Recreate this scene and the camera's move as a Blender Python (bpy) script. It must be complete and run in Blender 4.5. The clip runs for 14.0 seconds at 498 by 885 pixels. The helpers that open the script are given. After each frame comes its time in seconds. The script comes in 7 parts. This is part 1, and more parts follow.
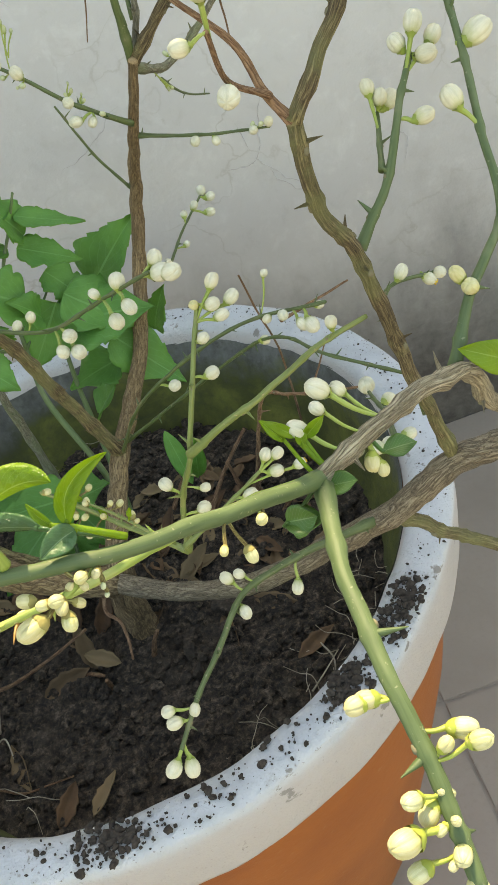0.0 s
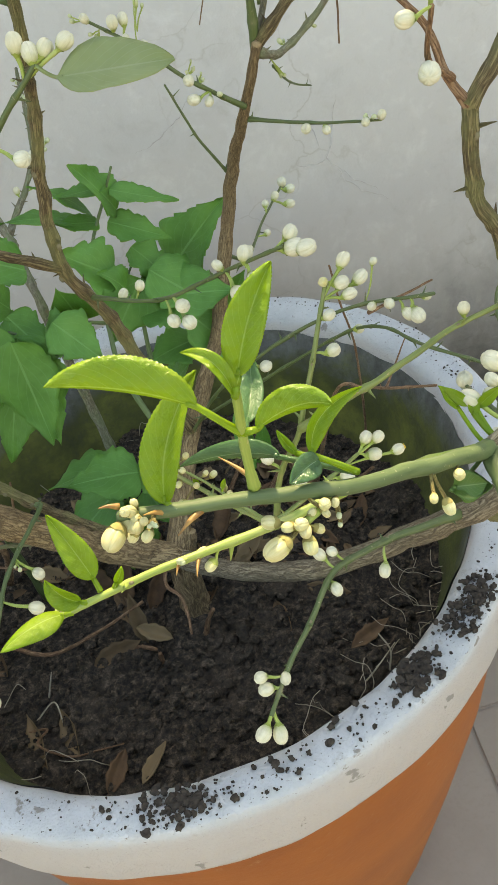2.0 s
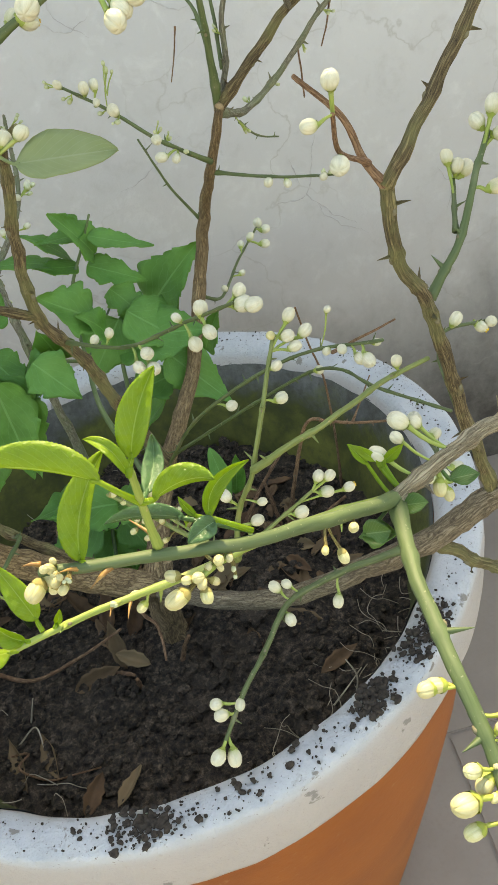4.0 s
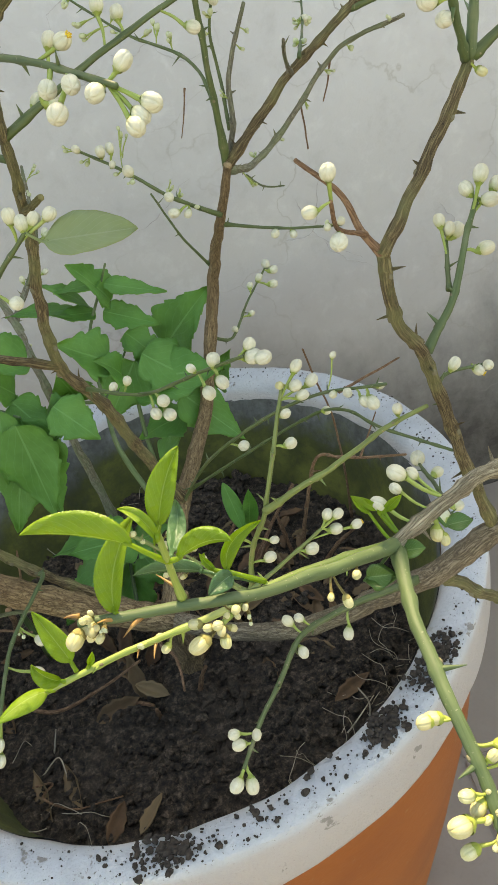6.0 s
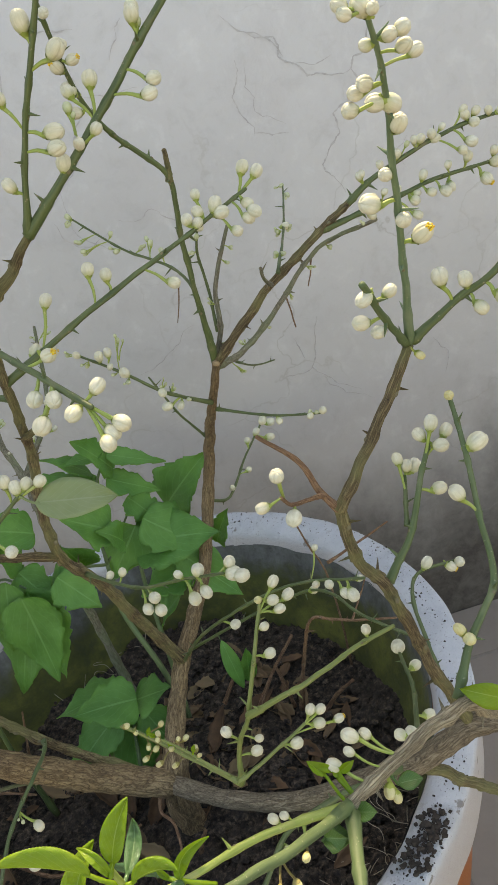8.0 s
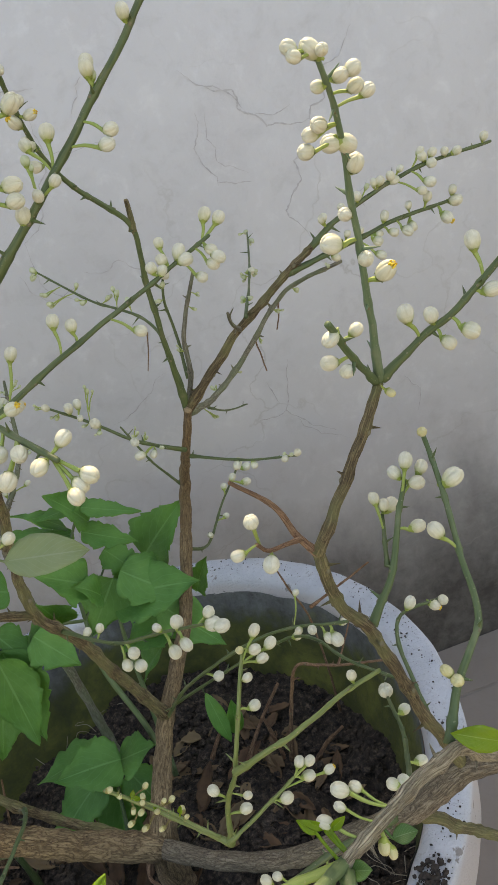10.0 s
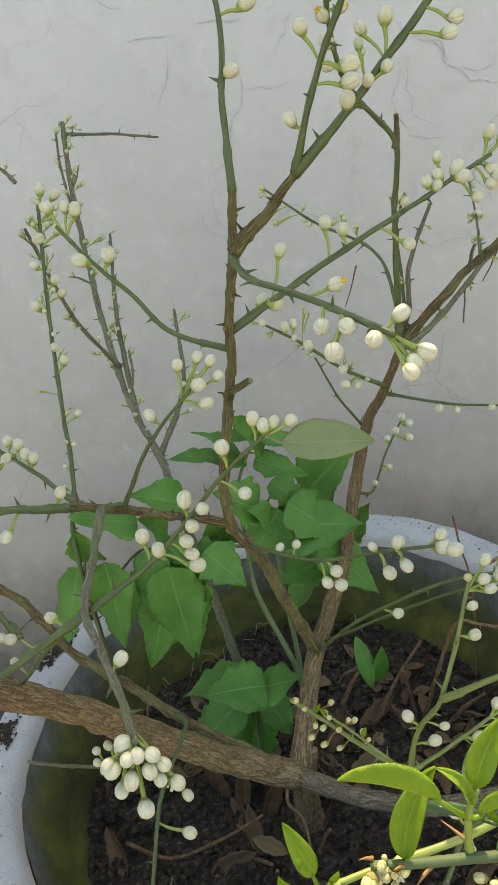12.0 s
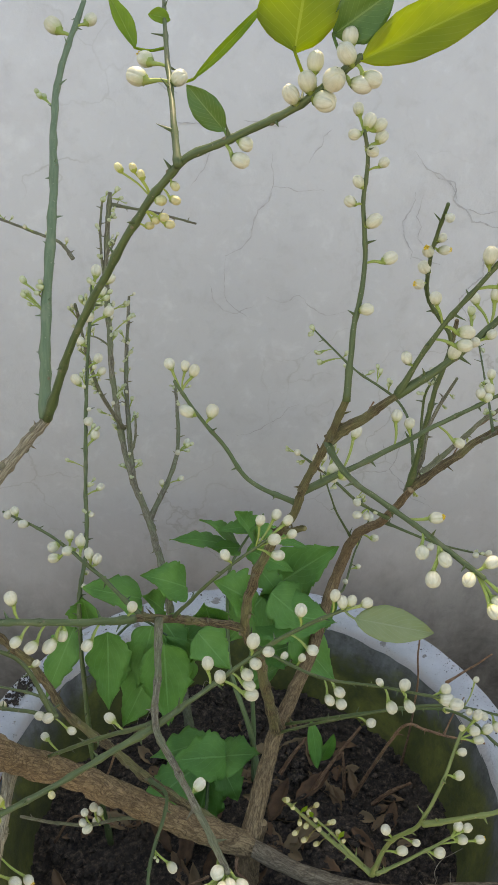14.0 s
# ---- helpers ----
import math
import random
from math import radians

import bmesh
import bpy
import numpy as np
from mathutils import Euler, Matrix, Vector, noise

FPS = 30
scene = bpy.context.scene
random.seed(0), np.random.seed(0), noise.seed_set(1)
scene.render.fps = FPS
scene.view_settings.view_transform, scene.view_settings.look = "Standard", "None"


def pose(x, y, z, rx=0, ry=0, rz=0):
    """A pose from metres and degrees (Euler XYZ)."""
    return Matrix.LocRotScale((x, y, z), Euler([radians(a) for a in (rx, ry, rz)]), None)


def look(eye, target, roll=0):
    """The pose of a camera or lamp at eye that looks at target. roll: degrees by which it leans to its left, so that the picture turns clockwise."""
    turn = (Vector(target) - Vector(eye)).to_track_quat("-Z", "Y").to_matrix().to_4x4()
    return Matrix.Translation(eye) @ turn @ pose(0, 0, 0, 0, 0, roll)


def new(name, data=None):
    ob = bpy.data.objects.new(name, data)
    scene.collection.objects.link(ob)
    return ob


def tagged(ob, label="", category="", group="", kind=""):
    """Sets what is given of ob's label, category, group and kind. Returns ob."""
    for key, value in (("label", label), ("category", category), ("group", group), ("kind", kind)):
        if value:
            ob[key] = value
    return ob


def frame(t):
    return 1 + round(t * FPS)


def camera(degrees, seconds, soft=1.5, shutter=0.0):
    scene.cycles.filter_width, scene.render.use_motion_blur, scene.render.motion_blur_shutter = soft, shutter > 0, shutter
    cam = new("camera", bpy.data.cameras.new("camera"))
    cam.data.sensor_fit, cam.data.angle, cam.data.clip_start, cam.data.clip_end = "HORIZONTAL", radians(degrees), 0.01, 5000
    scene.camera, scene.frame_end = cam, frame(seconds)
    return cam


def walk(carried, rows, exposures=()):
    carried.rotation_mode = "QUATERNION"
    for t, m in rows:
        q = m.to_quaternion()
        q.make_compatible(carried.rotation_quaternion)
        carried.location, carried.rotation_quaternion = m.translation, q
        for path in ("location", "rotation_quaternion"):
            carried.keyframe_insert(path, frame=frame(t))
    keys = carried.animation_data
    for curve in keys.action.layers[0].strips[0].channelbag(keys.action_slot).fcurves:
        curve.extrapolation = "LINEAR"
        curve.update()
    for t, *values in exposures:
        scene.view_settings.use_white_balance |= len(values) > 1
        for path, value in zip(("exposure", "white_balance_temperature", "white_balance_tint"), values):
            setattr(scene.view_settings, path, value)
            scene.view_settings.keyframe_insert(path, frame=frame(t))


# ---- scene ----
SKY_STRENGTH, SUN_STRENGTH, WALL_TOP = 0.15, 2.2, 1.70
EXPOSURES = [(0.0, 2.08, 10600.0, 5.0), (3.0, 2.1, 10500.0, 6.2), (6.5, 1.9, 10400.0, 7.0), (8.0, 1.68, 10000.0, 11.5), (10.5, 1.57, 9500.0, 14.0), (11.0, 1.64, 9700.0, 12.0), (12.0, 1.69, 10300.0, 8.0), (13.5, 1.64, 10100.0, 7.5), (14.0, 1.61, 9700.0, 12.0)]


cam = camera(35.27, 14.0, 1.0)
PATH = [
    (0.0, 0.1061, -0.3731, 0.7755, 47.67, 15.43, -13.50),
    (0.5, 0.0899, -0.3687, 0.7693, 47.99, 14.64, -12.93),
    (1.0, 0.0787, -0.3632, 0.7620, 48.14, 13.36, -12.03),
    (1.5, 0.0680, -0.3673, 0.7653, 48.38, 12.62, -10.95),
    (2.0, 0.0668, -0.3769, 0.7806, 48.85, 12.21, -9.61),
    (2.5, 0.0822, -0.3790, 0.7828, 49.14, 12.13, -9.95),
    (3.0, 0.0829, -0.3834, 0.7880, 49.51, 12.06, -9.69),
    (5.5, 0.0932, -0.3995, 0.8068, 51.43, 13.57, -9.90),
    (6.0, 0.0895, -0.4019, 0.8158, 51.94, 13.83, -9.71),
    (6.5, 0.0931, -0.3964, 0.8377, 52.88, 14.52, -9.05),
    (7.0, 0.1033, -0.3948, 0.8529, 54.40, 14.99, -8.87),
    (7.5, 0.1106, -0.3922, 0.8740, 56.56, 15.06, -8.99),
    (8.0, 0.1243, -0.3943, 0.8726, 57.86, 15.49, -9.04),
    (10.5, 0.1262, -0.3879, 0.8675, 60.88, 16.74, -12.22),
    (11.0, 0.0761, -0.3861, 0.8587, 61.76, 14.22, -8.35),
    (11.5, 0.0539, -0.3865, 0.8546, 61.49, 12.96, -3.87),
    (12.0, 0.0472, -0.3922, 0.8621, 61.22, 12.73, -2.84),
    (12.5, 0.0049, -0.4029, 0.8900, 61.41, 9.90, -1.67),
    (13.0, -0.0439, -0.4081, 0.9206, 60.60, 3.22, -7.18),
    (13.5, -0.0670, -0.4199, 0.9534, 60.93, -1.83, -8.64),
    (14.0, -0.0231, -0.4019, 0.9580, 61.19, 0.59, -4.66),
]
walk(cam, [(t, pose(x, y, z, rx, ry, rz)) for t, x, y, z, rx, ry, rz in PATH], EXPOSURES)

# ---- world, sun, exposure ----
world = bpy.data.worlds.new("sky")
scene.world = world
world.use_nodes = True
wn = world.node_tree.nodes
sky = wn.new("ShaderNodeTexSky")
sky.sky_type, sky.sun_disc = "NISHITA", False
SUN_UP, SUN_TURN = radians(56), radians(14)      # the sun stands behind the wall, a little to the right
sky.sun_elevation, sky.sun_rotation = SUN_UP, SUN_TURN
world.node_tree.links.new(sky.outputs[0], wn["Background"].inputs[0])
wn["Background"].inputs[1].default_value = SKY_STRENGTH
sun_data = bpy.data.lights.new("sun", "SUN")
sun_data.energy, sun_data.angle, sun_data.color = SUN_STRENGTH, radians(0.6), (1.0, 0.93, 0.82)
sun = new("sun", sun_data)
sun.matrix_world = look((math.sin(SUN_TURN) * 3, math.cos(SUN_TURN) * 3, 3 * math.tan(SUN_UP)), (0, 0, 0))


# ---- materials ----
def material(name, rough=0.6, metal=0.0):
    m = bpy.data.materials.new(name)
    m.use_nodes = True
    b = m.node_tree.nodes["Principled BSDF"]
    b.inputs["Roughness"].default_value = rough
    b.inputs["Metallic"].default_value = metal
    return m, m.node_tree, b


def node(tree, kind, **values):
    n = tree.nodes.new(kind)
    for key, value in values.items():
        n.inputs[key.replace("_", " ")].default_value = value
    return n


def link(tree, a, b):
    tree.links.new(a, b)


def coords(tree, source="Object", scale=(1, 1, 1)):
    c = tree.nodes.new("ShaderNodeTexCoord")
    mp = tree.nodes.new("ShaderNodeMapping")
    mp.inputs["Scale"].default_value = scale
    link(tree, c.outputs[source], mp.inputs["Vector"])
    return mp.outputs["Vector"]


def noise_of(tree, vector, scale, detail=6.0, rough=0.6, distort=0.0):
    n = tree.nodes.new("ShaderNodeTexNoise")
    n.inputs["Scale"].default_value, n.inputs["Detail"].default_value = scale, detail
    n.inputs["Roughness"].default_value, n.inputs["Distortion"].default_value = rough, distort
    link(tree, vector, n.inputs["Vector"])
    return n.outputs["Fac"]


def ramp(tree, fac, stops):
    r = tree.nodes.new("ShaderNodeValToRGB")
    e = r.color_ramp.elements
    while len(e) < len(stops):
        e.new(0.5)
    for el, (p, c) in zip(e, stops):
        el.position, el.color = p, (*c, 1)
    link(tree, fac, r.inputs["Fac"])
    return r.outputs["Color"]


def mix(tree, fac, a, b, mode="MIX"):
    m = tree.nodes.new("ShaderNodeMix")
    m.data_type, m.blend_type = "RGBA", mode
    for value, socket in ((fac, m.inputs[0]), (a, m.inputs[6]), (b, m.inputs[7])):
        if isinstance(value, bpy.types.NodeSocket):
            link(tree, value, socket)
        elif isinstance(value, tuple):
            socket.default_value = (*value, 1)
        else:
            socket.default_value = value
    return m.outputs[2]


def bump(tree, bsdf, height, strength, distance):
    b = tree.nodes.new("ShaderNodeBump")
    b.inputs["Strength"].default_value, b.inputs["Distance"].default_value = strength, distance
    link(tree, height, b.inputs["Height"])
    link(tree, b.outputs["Normal"], bsdf.inputs["Normal"])


def math_of(tree, op, a, b=None):
    n = tree.nodes.new("ShaderNodeMath")
    n.operation = op
    for value, socket in ((a, n.inputs[0]), (b, n.inputs[1])):
        if isinstance(value, bpy.types.NodeSocket):
            link(tree, value, socket)
        elif value is not None:
            socket.default_value = value
    return n.outputs[0]


def round_coords(tree, around, along):
    """Seamless coordinates on a limb from its UV: round it (x) and along it (y, metres)."""
    sep = tree.nodes.new("ShaderNodeSeparateXYZ")
    link(tree, coords(tree, "UV"), sep.inputs[0])
    turn = math_of(tree, "MULTIPLY", sep.outputs[0], math.tau)
    join = tree.nodes.new("ShaderNodeCombineXYZ")
    link(tree, math_of(tree, "MULTIPLY", math_of(tree, "COSINE", turn), around / math.tau), join.inputs[0])
    link(tree, math_of(tree, "MULTIPLY", math_of(tree, "SINE", turn), around / math.tau), join.inputs[1])
    link(tree, math_of(tree, "MULTIPLY", sep.outputs[1], along), join.inputs[2])
    return join.outputs[0]


def bark(name, dark, mid, light, stripe=9.0, depth=0.0006, green=None, along=150.0, cut=0.09):
    """Fissured bark: a net of long dark furrows between paler ridges, with fine grain."""
    m, t, b = material(name, 0.88)
    net = noise_of(t, round_coords(t, stripe, along), 1.0, 2, 0.5, 0.5)
    furrow = math_of(t, "ABSOLUTE", math_of(t, "SUBTRACT", net, 0.5))
    net2 = noise_of(t, round_coords(t, stripe * 1.9, along * 1.6), 1.0, 2, 0.5, 0.4)
    furrow2 = math_of(t, "ABSOLUTE", math_of(t, "SUBTRACT", net2, 0.5))
    furrow = math_of(t, "MINIMUM", furrow, math_of(t, "MULTIPLY", furrow2, 1.7))
    grain = noise_of(t, coords(t, "Object"), 900.0, 5, 0.7)
    patch = noise_of(t, coords(t, "Object"), 45.0, 4)
    col = ramp(t, furrow, ((0.0, dark), (cut * 0.55, mid), (cut * 1.6, light)))
    col = mix(t, ramp(t, grain, ((0.42, (0.55, 0.55, 0.55)), (0.62, (0, 0, 0)))), col, mid)
    col = mix(t, ramp(t, patch, ((0.36, (0.5, 0.5, 0.5)), (0.56, (0, 0, 0)))), col, mix(t, 0.35, col, dark))
    if green:
        col = mix(t, ramp(t, patch, ((0.44, (0, 0, 0)), (0.58, (1, 1, 1)))), col, mix(t, 0.6, col, green))
    link(t, col, b.inputs["Base Color"])
    relief = ramp(t, furrow, ((0.0, (0, 0, 0)), (cut, (0.8, 0.8, 0.8)), (cut * 2.5, (1, 1, 1))))
    bump(t, b, math_of(t, "ADD", relief, math_of(t, "MULTIPLY", grain, 0.45)), 0.9, depth)
    return m


def green_stem(name, base, pale, speck, rough=0.5):
    m, t, b = material(name, rough)
    v = coords(t, "UV", (7.0, 60.0, 1))
    streak = noise_of(t, v, 1.0, 4, 0.6, 0.3)
    patch = noise_of(t, coords(t, "Object"), 60.0, 3)
    dots = noise_of(t, coords(t, "Object"), 700.0, 2)
    col = ramp(t, streak, ((0.32, base), (0.70, pale)))
    col = mix(t, ramp(t, patch, ((0.58, (0, 0, 0)), (0.74, (1, 1, 1)))), col, mix(t, 0.5, col, speck))
    col = mix(t, ramp(t, dots, ((0.66, (0, 0, 0)), (0.72, (1, 1, 1)))), col, speck)
    link(t, col, b.inputs["Base Color"])
    b.inputs["Subsurface Weight"].default_value = 0.05
    b.inputs["Subsurface Radius"].default_value = (0.001, 0.002, 0.0005)
    bump(t, b, streak, 0.35, 0.0003)
    return m


def leaf_skin(name, dark, light, vein, rough=0.35, glow_through=0.3, relief=0.0004, vein_scale=1.0, vein_show=0.35, grain=420.0):
    """A leaf: UV x runs across (0.5 is the midrib), y along."""
    m, t, b = material(name, rough)
    uv = coords(t, "UV")
    sep = t.nodes.new("ShaderNodeSeparateXYZ")
    link(t, uv, sep.inputs[0])
    across = math_of(t, "ABSOLUTE", math_of(t, "SUBTRACT", sep.outputs[0], 0.5))
    rib = math_of(t, "LESS_THAN", across, 0.018)
    side = math_of(t, "ADD", math_of(t, "MULTIPLY", sep.outputs[1], 9.0 * vein_scale), math_of(t, "MULTIPLY", across, -7.0))
    wave = math_of(t, "PINGPONG", side, 0.5)
    veins = math_of(t, "LESS_THAN", wave, 0.05)
    cells = noise_of(t, coords(t, "Object"), grain, 4, 0.6)
    patch = noise_of(t, coords(t, "Object"), 50.0, 3)
    col = ramp(t, patch, ((0.35, dark), (0.68, light)))
    col = mix(t, math_of(t, "MULTIPLY", veins, vein_show), col, vein)
    col = mix(t, math_of(t, "MULTIPLY", rib, 0.7), col, vein)
    link(t, col, b.inputs["Base Color"])
    tr = t.nodes.new("ShaderNodeBsdfTranslucent")
    link(t, mix(t, 0.45, col, (0.55, 0.72, 0.05)), tr.inputs["Color"])
    ms = t.nodes.new("ShaderNodeMixShader")
    ms.inputs[0].default_value = glow_through
    out = t.nodes["Material Output"]
    link(t, b.outputs[0], ms.inputs[1])
    link(t, tr.outputs[0], ms.inputs[2])
    link(t, ms.outputs[0], out.inputs["Surface"])
    h = math_of(t, "SUBTRACT", cells, math_of(t, "MULTIPLY", math_of(t, "ADD", veins, rib), 0.5))
    bump(t, b, h, 0.6, relief)
    return m


BARK = bark("olive_brown_bark", (0.026, 0.017, 0.009), (0.150, 0.108, 0.054), (0.33, 0.258, 0.132), 15.0, 0.0008, (0.21, 0.215, 0.085), 70.0, 0.07)
BARK_OLD = bark("old_brown_bark", (0.070, 0.043, 0.023), (0.220, 0.146, 0.076), (0.375, 0.268, 0.148), 22.0, 0.0011, None, 95.0, 0.055)
BARK_ROOT = bark("grey_brown_root_bark", (0.060, 0.044, 0.030), (0.195, 0.150, 0.098), (0.32, 0.262, 0.182), 20.0, 0.0010, None, 95.0, 0.055)
BARK_PALE = bark("pale_ridged_bark", (0.10, 0.075, 0.045), (0.33, 0.275, 0.180), (0.50, 0.43, 0.30), 15.0, 0.0009, None, 55.0, 0.055)
BARK_GREY = bark("grey_twig_bark", (0.060, 0.050, 0.034), (0.20, 0.180, 0.125), (0.32, 0.30, 0.22), 8.0, 0.0005, (0.15, 0.19, 0.09), 90.0, 0.06)
DEAD = bark("dry_twig", (0.075, 0.036, 0.020), (0.21, 0.112, 0.060), (0.36, 0.22, 0.13), 6.0, 0.0004, None, 90.0, 0.06)
SCAR = bark("leaf_scar", (0.10, 0.085, 0.05), (0.21, 0.19, 0.115), (0.33, 0.31, 0.21), 4.0, 0.0003, None, 300.0)
GREEN = green_stem("green_stem", (0.043, 0.070, 0.022), (0.105, 0.143, 0.05), (0.22, 0.20, 0.12))
LIME = green_stem("yellow_green_stem", (0.115, 0.155, 0.042), (0.205, 0.25, 0.080), (0.33, 0.26, 0.12))
FRESH = green_stem("fresh_green_stem", (0.17, 0.24, 0.045), (0.29, 0.36, 0.085), (0.36, 0.34, 0.14))
SAGE = green_stem("blue_green_stem", (0.085, 0.140, 0.072), (0.145, 0.21, 0.115), (0.22, 0.25, 0.16), 0.55)
NEARGREEN = green_stem("sage_green_stem", (0.055, 0.092, 0.032), (0.10, 0.145, 0.06), (0.19, 0.21, 0.12), 0.62)

# whitewashed cement rim with soil caught in its pits
RIM, t_, b_ = material("white_painted_cement", 0.75)
v_ = coords(t_)
pits = noise_of(t_, v_, 420.0, 4, 0.7)
grime = noise_of(t_, v_, 32.0, 6, 0.65)
fine_ = noise_of(t_, v_, 90.0, 6, 0.7)
c_ = ramp(t_, grime, ((0.3, (0.46, 0.48, 0.51)), (0.62, (0.58, 0.60, 0.63))))
c_ = mix(t_, ramp(t_, pits, ((0.63, (0, 0, 0)), (0.70, (1, 1, 1)))), c_, (0.19, 0.17, 0.15))
c_ = mix(t_, ramp(t_, fine_, ((0.62, (0, 0, 0)), (0.76, (1, 1, 1)))), c_, (0.36, 0.35, 0.34))
# thin paint on the band's outer face lets the pinkish cement through; chips along the lip
geo = t_.nodes.new("ShaderNodeTexCoord")
sep_ = t_.nodes.new("ShaderNodeSeparateXYZ")
link(t_, geo.outputs["Object"], sep_.inputs[0])
low_ = math_of(t_, "ADD", math_of(t_, "SUBTRACT", 0.45, sep_.outputs[2]), math_of(t_, "MULTIPLY", math_of(t_, "SUBTRACT", grime, 0.5), 0.012))
c_ = mix(t_, ramp(t_, low_, ((0.003, (0, 0, 0)), (0.009, (0.8, 0.8, 0.8)))), c_, (0.47, 0.418, 0.398))
chip = noise_of(t_, v_, 55.0, 5, 0.6)
c_ = mix(t_, ramp(t_, chip, ((0.64, (0, 0, 0)), (0.67, (1, 1, 1)))), c_, (0.27, 0.25, 0.235))
link(t_, c_, b_.inputs["Base Color"])
bump(t_, b_, math_of(t_, "ADD", fine_, math_of(t_, "MULTIPLY", pits, 0.5)), 1.0, 0.0034)

ORANGE, t_, b_ = material("orange_pot_paint", 0.55)
v_ = coords(t_)
patch_ = noise_of(t_, v_, 14.0, 6, 0.6)
fine_ = noise_of(t_, v_, 160.0, 5, 0.65)
c_ = ramp(t_, patch_, ((0.3, (0.255, 0.066, 0.009)), (0.7, (0.345, 0.098, 0.014))))
c_ = mix(t_, ramp(t_, fine_, ((0.62, (0, 0, 0)), (0.78, (1, 1, 1)))), c_, (0.34, 0.15, 0.06))
link(t_, c_, b_.inputs["Base Color"])
bump(t_, b_, fine_, 0.4, 0.0008)

MOSS, t_, b_ = material("mossy_inner_cement", 0.9)
v_ = coords(t_)
n1 = noise_of(t_, v_, 17.0, 7, 0.65, 0.4)
n2 = noise_of(t_, v_, 140.0, 6, 0.7)
n3 = noise_of(t_, coords(t_, "Object", (1, 1, 0.18)), 60.0, 4)
cement = ramp(t_, n3, ((0.32, (0.085, 0.085, 0.080)), (0.60, (0.135, 0.136, 0.132)), (0.74, (0.20, 0.205, 0.205))))
n4 = noise_of(t_, v_, 75.0, 7, 0.7)
cement = mix(t_, ramp(t_, n4, ((0.50, (0, 0, 0)), (0.70, (0.7, 0.7, 0.7)))), cement, (0.185, 0.19, 0.188))
cement = mix(t_, ramp(t_, n4, ((0.32, (0.7, 0.7, 0.7)), (0.46, (0, 0, 0)))), cement, (0.055, 0.054, 0.050))
green_ = ramp(t_, n1, ((0.30, (0.034, 0.036, 0.013)), (0.50, (0.080, 0.088, 0.020)), (0.70, (0.175, 0.178, 0.038))))
geo = t_.nodes.new("ShaderNodeTexCoord")
sep_ = t_.nodes.new("ShaderNodeSeparateXYZ")
link(t_, geo.outputs["Object"], sep_.inputs[0])
level = math_of(t_, "ADD", math_of(t_, "SUBTRACT", 0.445, sep_.outputs[2]), math_of(t_, "MULTIPLY", math_of(t_, "SUBTRACT", n1, 0.5), 0.09))
c_ = mix(t_, ramp(t_, level, ((0.012, (0, 0, 0)), (0.036, (1, 1, 1)))), cement, green_)
c_ = mix(t_, ramp(t_, n2, ((0.5, (0, 0, 0)), (0.75, (0.6, 0.6, 0.6)))), c_, (0.05, 0.052, 0.03))
link(t_, c_, b_.inputs["Base Color"])
bump(t_, b_, n2, 0.6, 0.002)

SOIL, t_, b_ = material("dark_potting_soil", 0.95)
v_ = coords(t_)
n1 = noise_of(t_, v_, 220.0, 8, 0.75)
n2 = noise_of(t_, v_, 26.0, 5)
c_ = ramp(t_, n1, ((0.38, (0.011, 0.008, 0.006)), (0.52, (0.058, 0.043, 0.032)), (0.67, (0.205, 0.155, 0.115))))
c_ = mix(t_, ramp(t_, n2, ((0.5, (0, 0, 0)), (0.8, (0.6, 0.6, 0.6)))), c_, (0.085, 0.062, 0.045))
link(t_, c_, b_.inputs["Base Color"])
bump(t_, b_, n1, 1.0, 0.004)

WALL, t_, b_ = material("whitewashed_plaster", 0.85)
v_ = coords(t_)
big = noise_of(t_, v_, 2.3, 5, 0.55)
mid_ = noise_of(t_, v_, 11.0, 7, 0.65)
fine_ = noise_of(t_, v_, 130.0, 6, 0.7)
c_ = ramp(t_, big, ((0.3, (0.495, 0.505, 0.536)), (0.7, (0.585, 0.597, 0.63))))
c_ = mix(t_, ramp(t_, mid_, ((0.55, (0, 0, 0)), (0.8, (0.55, 0.55, 0.55)))), c_, (0.47, 0.46, 0.485))
mot = noise_of(t_, v_, 34.0, 8, 0.7, 0.3)
c_ = mix(t_, ramp(t_, mot, ((0.54, (0, 0, 0)), (0.74, (0.5, 0.5, 0.5)))), c_, (0.42, 0.425, 0.445))
c_ = mix(t_, ramp(t_, mot, ((0.28, (0.55, 0.55, 0.55)), (0.46, (0, 0, 0)))), c_, (0.655, 0.675, 0.705))
# rising damp: dark stains with a ragged upper edge
geo = t_.nodes.new("ShaderNodeTexCoord")
sep_ = t_.nodes.new("ShaderNodeSeparateXYZ")
link(t_, geo.outputs["Object"], sep_.inputs[0])
tide = noise_of(t_, coords(t_, "Object", (1.0, 1.0, 0.5)), 5.5, 7, 0.65)
height = math_of(t_, "SUBTRACT", math_of(t_, "ADD", sep_.outputs[2], math_of(t_, "MULTIPLY", tide, -0.34)), -0.095)
stain = ramp(t_, height, ((0.02, (1, 1, 1)), (0.12, (0.72, 0.72, 0.72)), (0.27, (0, 0, 0))))
c_ = mix(t_, stain, c_, ramp(t_, mot, ((0.35, (0.17, 0.16, 0.158)), (0.62, (0.075, 0.068, 0.066)))))
